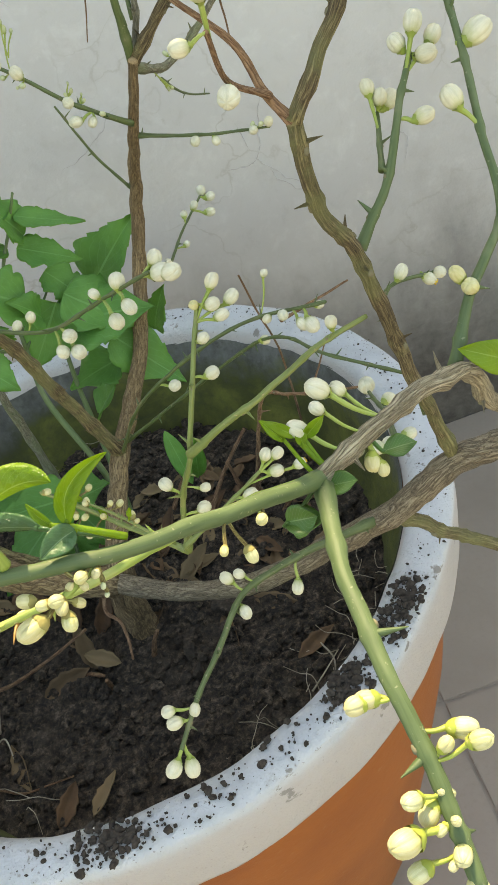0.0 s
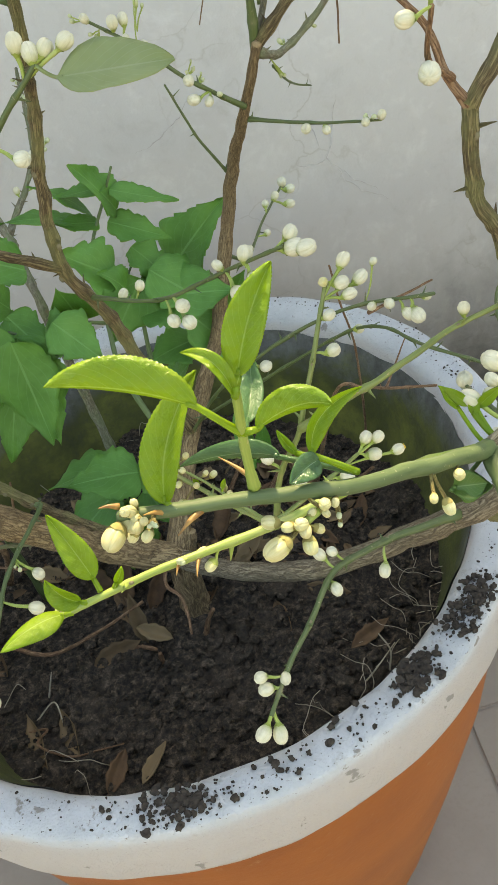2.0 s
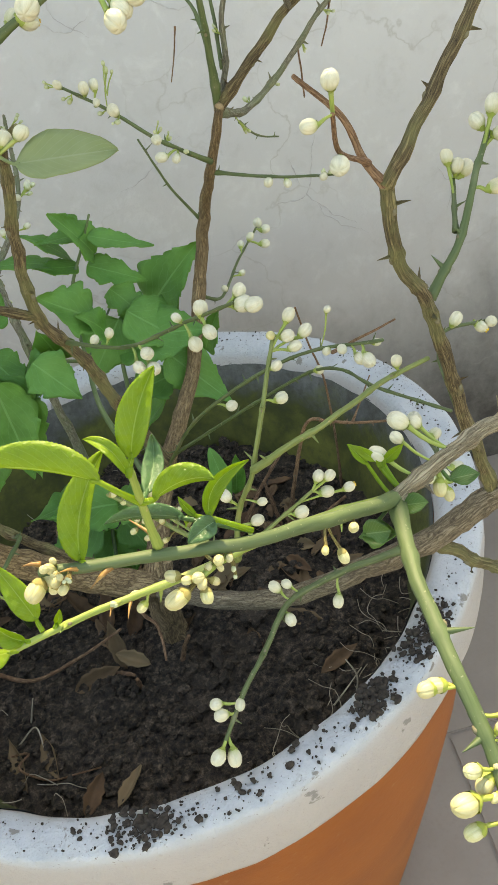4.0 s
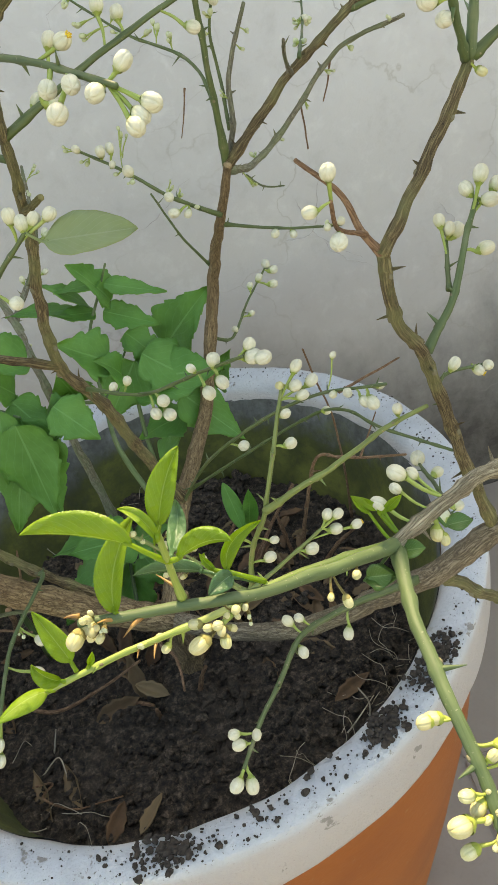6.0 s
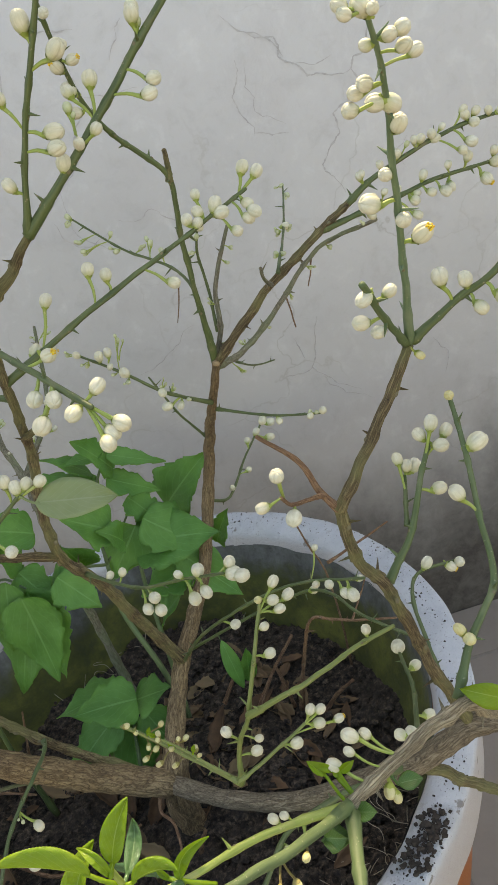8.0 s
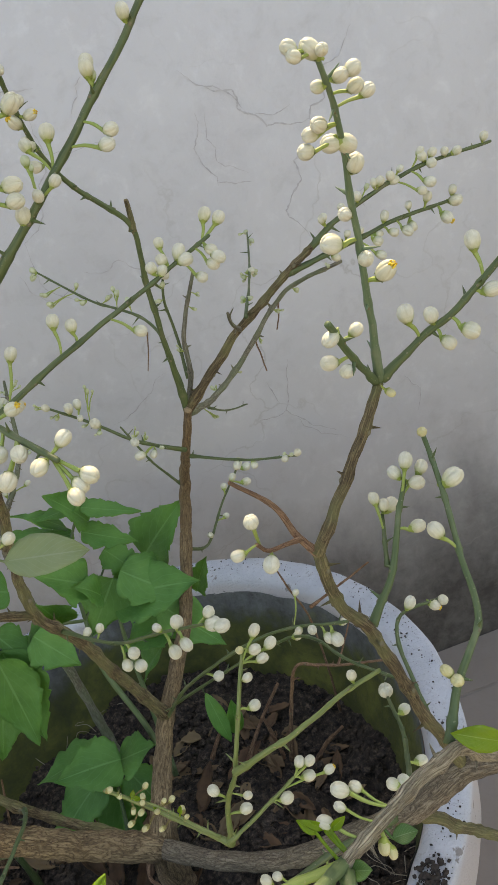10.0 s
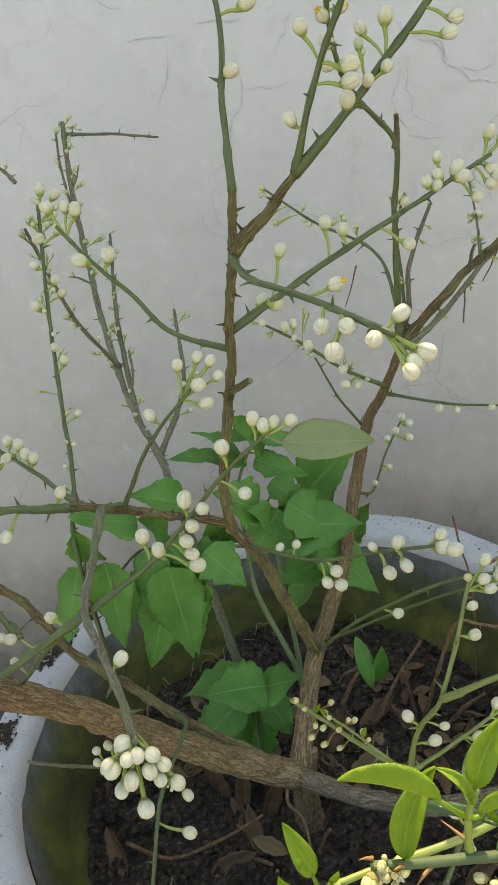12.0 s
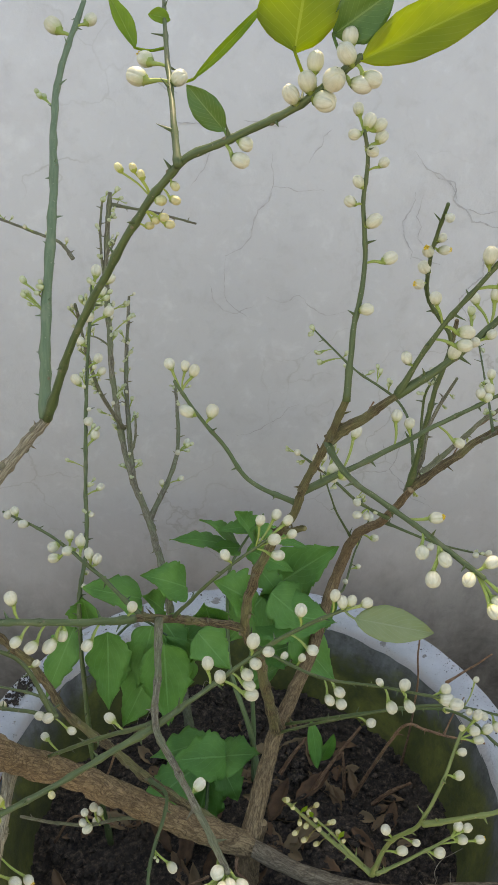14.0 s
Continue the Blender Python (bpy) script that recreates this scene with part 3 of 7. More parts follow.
stem("root_limb_right", "limb", [(-0.0015, -0.0449, 0.4287), (0.0386, -0.0738, 0.4323), (0.0819, -0.1022, 0.4512), (0.1228, -0.1270, 0.4858), (0.1551, -0.1481, 0.5190), (0.1792, -0.1563, 0.5431), (0.1965, -0.1614, 0.5495), (0.2250, -0.1700, 0.5600), (0.2620, -0.1850, 0.5750)], 0.0056, 0.0061, BARK_ROOT, seed=31)
stem("low_hang_twig", "twig", [(0.1482, -0.1446, 0.5131), (0.1108, -0.1577, 0.5238), (0.0835, -0.1719, 0.5314), (0.0698, -0.1898, 0.5308), (0.0559, -0.2062, 0.5270), (0.0449, -0.2214, 0.5219)], 0.0019, 0.0009, GREEN, thorns=7, seed=32)
stem("right_stem", "limb", [(0.1805, -0.1560, 0.5476), (0.1693, -0.1627, 0.5917), (0.1618, -0.1641, 0.6272), (0.1564, -0.1655, 0.6540), (0.1475, -0.1664, 0.6729), (0.1462, -0.1679, 0.6987)], 0.0028, 0.0022, BARK, thorns=8, seed=33)
stem("right_up", "twig", [(0.1458, -0.1686, 0.6988), (0.1646, -0.1611, 0.7197), (0.1863, -0.1493, 0.7442)], 0.0023, 0.0019, BARK, thorns=3, seed=34)
stem("right_top", "shoot", [(0.1870, -0.1491, 0.7452), (0.1849, -0.1678, 0.7842), (0.1818, -0.1860, 0.8186), (0.1778, -0.2051, 0.8413), (0.1713, -0.2233, 0.8566)], 0.0014, 0.0006, SAGE, thorns=7, seed=35)
stem("right_out", "twig", [(0.1875, -0.1494, 0.7452), (0.2032, -0.1524, 0.7560), (0.2187, -0.1560, 0.7650), (0.2331, -0.1581, 0.7764), (0.2722, -0.1636, 0.8071)], 0.0014, 0.0009, GREEN, thorns=5, seed=36)
stem("right_short", "twig", [(0.1854, -0.1495, 0.7453), (0.1757, -0.1684, 0.7652), (0.1669, -0.1866, 0.7867)], 0.0013, 0.0011, NEARGREEN, thorns=3, seed=37)
stem("dead_twig_top", "dead_twig", [(0.1463, -0.1681, 0.6982), (0.1409, -0.1652, 0.7080), (0.1366, -0.1626, 0.7209), (0.1253, -0.1607, 0.7344)], 0.0015, 0.0007, DEAD, seed=38)
stem("bud_spur", "twig", [(0.1415, -0.1682, 0.7074), (0.1304, -0.1835, 0.7186), (0.1266, -0.1995, 0.7340)], 0.0009, 0.0006, DEAD, seed=39)
stem("right_side_twig", "twig", [(0.1579, -0.1637, 0.6538), (0.1705, -0.1577, 0.6671), (0.1798, -0.1492, 0.6818), (0.1896, -0.1394, 0.6952)], 0.0016, 0.0010, NEARGREEN, thorns=3, seed=40)
stem("right_side_twig2", "twig", [(0.1713, -0.1548, 0.6710), (0.1785, -0.1349, 0.6800)], 0.0010, 0.0008, GREEN, thorns=1, seed=41)
stem("near_branch", "limb", [(0.2620, -0.1850, 0.5750), (0.2200, -0.1850, 0.5850), (0.1828, -0.2004, 0.6065), (0.1664, -0.2164, 0.6387), (0.1432, -0.2340, 0.6513), (0.1178, -0.2483, 0.6515)], 0.0030, 0.0022, BARK_PALE, thorns=9, seed=42)
stem("near_twig_left", "twig", [(0.1188, -0.2469, 0.6503), (0.0974, -0.2715, 0.6744), (0.0774, -0.2841, 0.6883), (0.0621, -0.2864, 0.6935), (0.0509, -0.2871, 0.6960), (0.0429, -0.2871, 0.6977)], 0.0019, 0.0011, NEARGREEN, seed=43)
stem("near_twig_left2", "twig", [(0.1179, -0.2482, 0.6516), (0.0911, -0.2507, 0.6548), (0.0609, -0.2584, 0.6557), (0.0400, -0.2626, 0.6572), (0.0237, -0.2657, 0.6563), (0.0130, -0.2662, 0.6541)], 0.0014, 0.0008, FRESH, thorns=5, seed=44)
stem("near_twig_down", "twig", [(0.1179, -0.2502, 0.6505), (0.1141, -0.2774, 0.6526), (0.1148, -0.2980, 0.6493), (0.1157, -0.3106, 0.6432), (0.1159, -0.3197, 0.6378), (0.1159, -0.3289, 0.6328)], 0.0020, 0.0015, NEARGREEN, thorns=4, seed=45)
stem("right_near_shoot", "shoot", [(0.1641, -0.2145, 0.6399), (0.1760, -0.2023, 0.6536), (0.1904, -0.1915, 0.6650), (0.1944, -0.1731, 0.6821), (0.1983, -0.1555, 0.6991), (0.2005, -0.1392, 0.7138)], 0.0015, 0.0009, NEARGREEN, thorns=6, seed=46)
stem("right_low_branch", "twig", [(0.1538, -0.1496, 0.5176), (0.1732, -0.1550, 0.5022), (0.1928, -0.1603, 0.4879), (0.2402, -0.1731, 0.4533)], 0.0030, 0.0024, BARK, thorns=5, seed=47)
stem("centre_shoot", "shoot", [(0.0644, -0.1358, 0.5267), (0.0720, -0.1376, 0.5580), (0.0825, -0.1482, 0.5865), (0.0935, -0.1440, 0.6140), (0.1053, -0.1310, 0.6368)], 0.0014, 0.0008, LIME, thorns=6, seed=48)
stem("centre_side", "twig", [(0.0836, -0.1509, 0.5905), (0.0992, -0.1594, 0.6047), (0.1195, -0.1646, 0.6170), (0.1380, -0.1650, 0.6264), (0.1556, -0.1630, 0.6294)], 0.0015, 0.0009, LIME, thorns=4, seed=49)
stem("centre_side2", "twig", [(0.0649, -0.1414, 0.5358), (0.0851, -0.1408, 0.5474), (0.1055, -0.1385, 0.5588)], 0.0011, 0.0008, LIME, thorns=2, seed=50)
stem("brown_spray", "twig", [(0.0648, -0.1358, 0.5265), (0.0462, -0.1241, 0.5379), (0.0300, -0.1170, 0.5529), (0.0158, -0.1138, 0.5684)], 0.0015, 0.0009, LIME, thorns=3, seed=51)
stem("rear_twig_low", "twig", [(0.0277, 0.0160, 0.4711), (0.0619, -0.0350, 0.5397), (0.1153, -0.0662, 0.5815), (0.1563, -0.0937, 0.5954)], 0.0011, 0.0008, GREEN, thorns=11, seed=52)
stem("rear_twig_low2", "twig", [(0.0319, 0.0208, 0.4746), (0.0929, -0.0194, 0.5264), (0.1323, -0.0560, 0.5630), (0.1515, -0.0937, 0.5692), (0.1763, -0.1221, 0.5674)], 0.0010, 0.0008, GREEN, thorns=12, seed=53)
stem("right_rear_twig", "twig", [(0.1723, -0.1564, 0.5732), (0.1758, -0.1132, 0.5996), (0.2032, -0.1019, 0.5960)], 0.0011, 0.0008, GREEN, thorns=4, seed=54)
stem("dead_twig_pot", "dead_twig", [(0.0950, 0.0300, 0.3700), (0.1090, 0.0150, 0.4350), (0.1224, 0.0029, 0.4843), (0.1370, -0.0020, 0.4840), (0.1504, -0.0071, 0.4823), (0.1784, -0.0164, 0.4817)], 0.0017, 0.0008, DEAD, thorns=7, seed=55)
stem("far_stem", "twig", [(-0.0400, 0.0900, 0.3700), (-0.0470, 0.1100, 0.4500), (-0.0566, 0.1344, 0.5315), (-0.0671, 0.1765, 0.5577), (-0.0857, 0.2191, 0.5970), (-0.0968, 0.2603, 0.6487), (-0.0991, 0.2960, 0.7089), (-0.0971, 0.3179, 0.7677), (-0.0899, 0.3280, 0.8171)], 0.0035, 0.0020, BARK_GREY, thorns=30, seed=56)
stem("far_stem_side", "twig", [(-0.0687, 0.1830, 0.5604), (-0.0427, 0.2508, 0.5895), (-0.0418, 0.3301, 0.6351)], 0.0023, 0.0013, BARK_GREY, thorns=14, seed=57)
stem("far_green", "twig", [(-0.1080, 0.0050, 0.3700), (-0.1140, 0.0150, 0.4600), (-0.1130, 0.0389, 0.5799), (-0.1069, 0.0677, 0.6180), (-0.1057, 0.1020, 0.6653), (-0.1026, 0.1404, 0.7191), (-0.0961, 0.1820, 0.7803)], 0.0019, 0.0012, GREEN, thorns=20, seed=58)
stem("far_tip", "twig", [(-0.0893, 0.3264, 0.8074), (-0.0505, 0.3278, 0.7986), (-0.0142, 0.3293, 0.7874)], 0.0013, 0.0009, BARK_GREY, thorns=6, seed=59)
stem("far_cross", "twig", [(-0.0896, 0.2416, 0.6241), (-0.1043, 0.2045, 0.6865), (-0.1103, 0.1784, 0.7651)], 0.0016, 0.0011, BARK_GREY, thorns=13, seed=60)
stem("top_stem", "limb", [(-0.2150, -0.1350, 0.7150), (-0.1650, -0.1050, 0.7350), (-0.1271, -0.0818, 0.7583), (-0.1119, -0.0596, 0.7681), (-0.0971, -0.0413, 0.7796)], 0.0050, 0.0025, BARK_PALE, thorns=8, seed=61)
stem("top_shoot_left", "shoot", [(-0.0986, -0.0439, 0.7798), (-0.0967, -0.0134, 0.8237), (-0.0947, 0.0478, 0.8733), (-0.0994, 0.1410, 0.9185), (-0.0870, 0.2357, 0.9663)], 0.0025, 0.0017, SAGE, thorns=18, seed=62)
stem("top_shoot_right", "shoot", [(-0.0976, -0.0441, 0.7798), (-0.0756, -0.0678, 0.8308), (-0.0540, -0.0856, 0.8690), (-0.0373, -0.0979, 0.8952), (-0.0218, -0.1053, 0.9118), (-0.0021, -0.1114, 0.9208), (0.0171, -0.1194, 0.9309), (0.0351, -0.1276, 0.9451)], 0.0019, 0.0013, GREEN, thorns=12, seed=63)
stem("top_spur", "twig", [(-0.0251, -0.1065, 0.9095), (-0.0261, -0.0861, 0.9284), (-0.0278, -0.0486, 0.9479), (-0.0282, -0.0057, 0.9629)], 0.0012, 0.0008, GREEN, thorns=6, seed=64)
stem("left_front_twig", "twig", [(-0.1303, -0.1089, 0.6053), (-0.1295, -0.1506, 0.6011), (-0.1275, -0.1859, 0.6038), (-0.1120, -0.2115, 0.6057)], 0.0031, 0.0026, BARK_PALE, thorns=5, seed=65)
stem("left_front_twig2", "twig", [(-0.1285, -0.1637, 0.5997), (-0.1451, -0.1914, 0.6035)], 0.0012, 0.0008, GREEN, thorns=1, seed=66)
stem("left_far_twig", "twig", [(-0.1078, -0.0954, 0.6268), (-0.1209, -0.0866, 0.6577), (-0.1445, -0.0918, 0.6803), (-0.1802, -0.0996, 0.7145)], 0.0013, 0.0008, GREEN, thorns=6, seed=67)
stem("soil_twig", "twig", [(-0.0560, -0.0480, 0.4700), (-0.0840, -0.0600, 0.4890), (-0.1030, -0.0700, 0.4990), (-0.1270, -0.0760, 0.5130), (-0.1420, -0.0800, 0.5260)], 0.0014, 0.0009, BARK_GREY, thorns=5, seed=68)
stem("rim_twig", "twig", [(0.1499, -0.1938, 0.5980), (0.1589, -0.1506, 0.5730), (0.1624, -0.1077, 0.5544)], 0.0012, 0.0008, GREEN, thorns=5, seed=69)
stem("up_small", "twig", [(0.1658, 0.0261, 0.7212), (0.1829, 0.0901, 0.7258), (0.1970, 0.1521, 0.7354)], 0.0009, 0.0005, GREEN, thorns=6, seed=70)
stem("limb_thin2", "twig", [(0.1236, 0.0399, 0.6928), (0.1259, 0.0489, 0.7186), (0.1262, 0.0478, 0.7403), (0.1321, 0.0413, 0.7593)], 0.0011, 0.0007, GREEN, thorns=3, seed=71)
stem("spur_back", "twig", [(0.1291, 0.0729, 0.6551), (0.1404, 0.0969, 0.6372), (0.1564, 0.1214, 0.6247)], 0.0008, 0.0005, GREEN, thorns=3, seed=72)
stem("left_far_twig3", "twig", [(-0.1054, -0.0954, 0.6260), (-0.1149, -0.0796, 0.6240), (-0.1363, -0.0683, 0.6215), (-0.1637, -0.0593, 0.6198)], 0.0010, 0.0006, GREEN, thorns=3, seed=73)
stem("far_stem_b", "twig", [(-0.0821, 0.2068, 0.5850), (-0.0864, 0.2766, 0.6546), (-0.0828, 0.3497, 0.7137)], 0.0022, 0.0012, BARK_GREY, thorns=16, seed=74)
stem("dead_curl", "dead_twig", [(-0.0080, -0.0500, 0.4290), (-0.0099, -0.0606, 0.4236), (-0.0024, -0.0695, 0.4214), (-0.0002, -0.0804, 0.4176), (-0.0001, -0.0920, 0.4131)], 0.0013, 0.0008, DEAD, seed=75)
stem("stub", "twig", [(0.0223, -0.0581, 0.7131), (0.0270, -0.0613, 0.7155), (0.0316, -0.0642, 0.7183)], 0.0019, 0.0015, BARK, seed=76)
stem("tendril_a", "twig", [(0.1084, 0.1101, 0.7046), (0.1039, 0.1182, 0.6886), (0.0986, 0.1264, 0.6728)], 0.0005, 0.0003, DEAD, seed=77)
stem("tendril_b", "twig", [(0.1731, 0.0922, 0.6831), (0.1756, 0.1083, 0.6630), (0.1777, 0.1243, 0.6430)], 0.0006, 0.0005, DEAD, seed=78)
stem("tendril_c", "twig", [(0.1951, 0.0932, 0.6990), (0.1951, 0.1090, 0.6840), (0.1935, 0.1252, 0.6693)], 0.0006, 0.0004, DEAD, seed=79)
stem("spur_limb", "twig", [(0.1607, 0.0291, 0.7143), (0.1564, 0.0124, 0.7246), (0.1547, -0.0033, 0.7370)], 0.0012, 0.0008, BARK_GREY, thorns=2, seed=80)
stem("dead_rear_a", "dead_twig", [(0.1440, 0.0580, 0.3700), (0.1460, 0.0520, 0.4300), (0.1445, 0.0450, 0.4856), (0.1378, 0.0333, 0.5221), (0.1326, 0.0204, 0.5581)], 0.0010, 0.0006, DEAD, seed=81)
stem("dead_rear_b", "dead_twig", [(0.1452, -0.0095, 0.5397), (0.1701, 0.0097, 0.5324), (0.1944, 0.0296, 0.5246)], 0.0010, 0.0006, DEAD, seed=82)
stem("sprout", "twig", [(0.0643, -0.2852, 0.6944), (0.0645, -0.2857, 0.7005), (0.0648, -0.2863, 0.7066), (0.0658, -0.2887, 0.7171)], 0.0009, 0.0007, FRESH, seed=83)
stem("cluster_stalk", "twig", [(0.0759, -0.2846, 0.6877), (0.0740, -0.2870, 0.6880), (0.0714, -0.2890, 0.6879), (0.0689, -0.2902, 0.6875)], 0.0008, 0.0006, FRESH, seed=84)
stem("far_twin", "twig", [(-0.0985, 0.3020, 0.7260), (-0.1015, 0.3130, 0.7560), (-0.1010, 0.3200, 0.7860), (-0.0975, 0.3250, 0.8100)], 0.0013, 0.0009, BARK_GREY, thorns=7, seed=101)
stem("far_spur", "twig", [(-0.0975, 0.3170, 0.7640), (-0.0915, 0.3180, 0.7720), (-0.0870, 0.3190, 0.7800)], 0.0011, 0.0008, BARK_GREY, thorns=2, seed=102)
stem("far_spur_low", "twig", [(-0.0860, 0.2205, 0.5990), (-0.0790, 0.2310, 0.6190), (-0.0775, 0.2390, 0.6380)], 0.0014, 0.0009, BARK_GREY, thorns=4, seed=103)
stem("far_spur_left", "twig", [(-0.0985, 0.2840, 0.6880), (-0.1090, 0.2850, 0.6960), (-0.1150, 0.2840, 0.6990)], 0.0010, 0.0007, BARK_GREY, thorns=2, seed=104)
stem("far_side", "twig", [(-0.1100, 0.1951, 0.7949), (-0.1193, 0.2025, 0.8052), (-0.1381, 0.2096, 0.8122), (-0.1696, 0.2208, 0.8225)], 0.0013, 0.0009, BARK_GREY, thorns=5, seed=85)

stem("left_far_spur", "twig", [(-0.1054, -0.0954, 0.6260), (-0.1240, -0.0970, 0.6345), (-0.1400, -0.1000, 0.6425), (-0.1520, -0.1020, 0.6520)], 0.0012, 0.0008, GREEN, thorns=3, seed=86)
stem("left_front_spur", "twig", [(-0.1296, -0.1500, 0.6010), (-0.1370, -0.1620, 0.6040), (-0.1470, -0.1690, 0.6090)], 0.0012, 0.0008, GREEN, thorns=2, seed=87)
stem("dead_fork", "dead_twig", [(0.1500, -0.0070, 0.4823), (0.1610, 0.0060, 0.4900), (0.1690, 0.0100, 0.5020)], 0.0008, 0.0004, DEAD, seed=88)
# the root crown: a stout foot with roots running down into the soil
stem("root_crown", "root", [(0.0100, -0.0330, 0.4360), (0.0060, -0.0370, 0.4250), (0.0010, -0.0390, 0.4050), (-0.0030, -0.0360, 0.3600)], 0.0050, 0.0115, BARK_OLD, seed=89)
stem("root_stub", "root", [(-0.0030, -0.0500, 0.4240), (-0.0020, -0.0580, 0.4150), (-0.0010, -0.0600, 0.4040)], 0.0030, 0.0040, BARK_OLD, seed=93)
stem("bend_stub", "dead_twig", [(0.1236, 0.0066, 0.7900), (0.1252, 0.0062, 0.7975), (0.1258, 0.0060, 0.8050)], 0.0017, 0.0012, BARK, thorns=1, seed=91)
stem("brown_spray_side", "twig", [(0.0600, -0.1325, 0.5300), (0.0500, -0.1285, 0.5420), (0.0400, -0.1240, 0.5530), (0.0300, -0.1215, 0.5640)], 0.0009, 0.0005, LIME, thorns=4, seed=92)

# hairline cracks of the whitewash
CRACK, t_, b_ = material("crack_in_whitewash", 0.95)
c_ = ramp(t_, noise_of(t_, coords(t_), 120.0, 4), ((0.35, (0.38, 0.38, 0.40)), (0.65, (0.50, 0.50, 0.52))))
link(t_, c_, b_.inputs["Base Color"])


def crack(seed, width, *joints):
    """A ragged hairline in the wall's face, from joint to joint (x, z)."""
    rng = random.Random(seed)
    pts = [Vector((x, 0, z)) for x, z in joints]
    for turn in range(3):
        pts = [q for a, b in zip(pts, pts[1:]) for q in (a, a.lerp(b, 0.5) + Vector((rng.gauss(0, 0.055), 0, rng.gauss(0, 0.055))) * (b - a).length)] + [pts[-1]]
    bm = bmesh.new()
    rows = []
    for i, p in enumerate(pts):
        way = (pts[min(i + 1, len(pts) - 1)] - pts[max(i - 1, 0)]).normalized()
        side = Vector((way.z, 0, -way.x)) * width * (0.5 + 1.3 * rng.random()) * min(1.0, 0.3 + 3 * min(i, len(pts) - 1 - i) / len(pts))
        rows.append((bm.verts.new((p.x + side.x, WALL_Y - 0.0006 - 0.00005 * seed, p.z + side.z)), bm.verts.new((p.x - side.x, WALL_Y - 0.0006 - 0.00005 * seed, p.z - side.z))))
    for (a, b), (c, d) in zip(rows, rows[1:]):
        bm.faces.new((a, b, d, c))
    part("crack", bm, CRACK, wall, "thin grey crack")


crack(0, 0.00068, (0.233, 0.811), (0.241, 0.804), (0.258, 0.800), (0.261, 0.792), (0.258, 0.783), (0.265, 0.776), (0.274, 0.771), (0.282, 0.758), (0.291, 0.758), (0.307, 0.752), (0.325, 0.752))
crack(1, 0.00068, (0.386, 0.820), (0.368, 0.797), (0.351, 0.794), (0.345, 0.765), (0.329, 0.762), (0.325, 0.752), (0.331, 0.740), (0.317, 0.725), (0.299, 0.718), (0.302, 0.698), (0.289, 0.687), (0.278, 0.673), (0.279, 0.666), (0.287, 0.658), (0.296, 0.638))
crack(2, 0.00050, (0.217, 0.791), (0.215, 0.776), (0.206, 0.761), (0.209, 0.746), (0.220, 0.728), (0.218, 0.720))
crack(3, 0.00043, (0.219, 0.723), (0.235, 0.716), (0.252, 0.713))
crack(4, 0.00050, (0.213, 0.832), (0.227, 0.814), (0.246, 0.805), (0.255, 0.797), (0.263, 0.781))
crack(5, 0.00050, (0.234, 0.515), (0.227, 0.488), (0.215, 0.455), (0.224, 0.444), (0.241, 0.423), (0.266, 0.406))
crack(6, 0.00043, (0.215, 0.455), (0.205, 0.451), (0.178, 0.453))
crack(7, 0.00037, (0.203, 0.497), (0.212, 0.464))
crack(8, 0.00043, (0.226, 0.440), (0.230, 0.427), (0.247, 0.409), (0.279, 0.390))
crack(9, 0.00043, (-0.049, 0.905), (-0.035, 0.893), (-0.025, 0.889))
crack(10, 0.00043, (-0.030, 0.865), (-0.008, 0.863), (0.013, 0.858))
crack(11, 0.00050, (0.038, 0.864), (0.062, 0.861), (0.081, 0.857))
crack(12, 0.00050, (0.067, 0.834), (0.068, 0.808), (0.063, 0.786), (0.051, 0.777), (0.045, 0.753), (0.034, 0.738), (0.016, 0.730))
crack(13, 0.00043, (0.016, 0.730), (0.014, 0.689), (0.025, 0.672), (0.042, 0.658))
crack(14, 0.00037, (0.006, 0.848), (-0.003, 0.819), (-0.017, 0.803))
crack(15, 0.00037, (0.126, 0.854), (0.118, 0.848), (0.104, 0.823))
crack(16, 0.00031, (0.066, 0.801), (0.093, 0.795), (0.121, 0.795))
crack(17, 0.00043, (0.060, 0.684), (0.078, 0.677), (0.097, 0.684), (0.116, 0.666), (0.129, 0.659), (0.155, 0.665))
crack(18, 0.00043, (-0.002, 0.702), (0.002, 0.683), (0.013, 0.670), (0.028, 0.666), (0.047, 0.675))
crack(19, 0.00037, (0.025, 0.513), (0.053, 0.520), (0.080, 0.537), (0.100, 0.551))
crack(21, 0.00037, (0.270, 0.772), (0.290, 0.766), (0.309, 0.770))
crack(22, 0.00037, (0.226, 0.791), (0.220, 0.766), (0.224, 0.742), (0.251, 0.722))
crack(23, 0.00031, (0.369, 0.676), (0.353, 0.664), (0.362, 0.645))
crack(24, 0.00037, (0.361, 0.445), (0.377, 0.421), (0.369, 0.392))


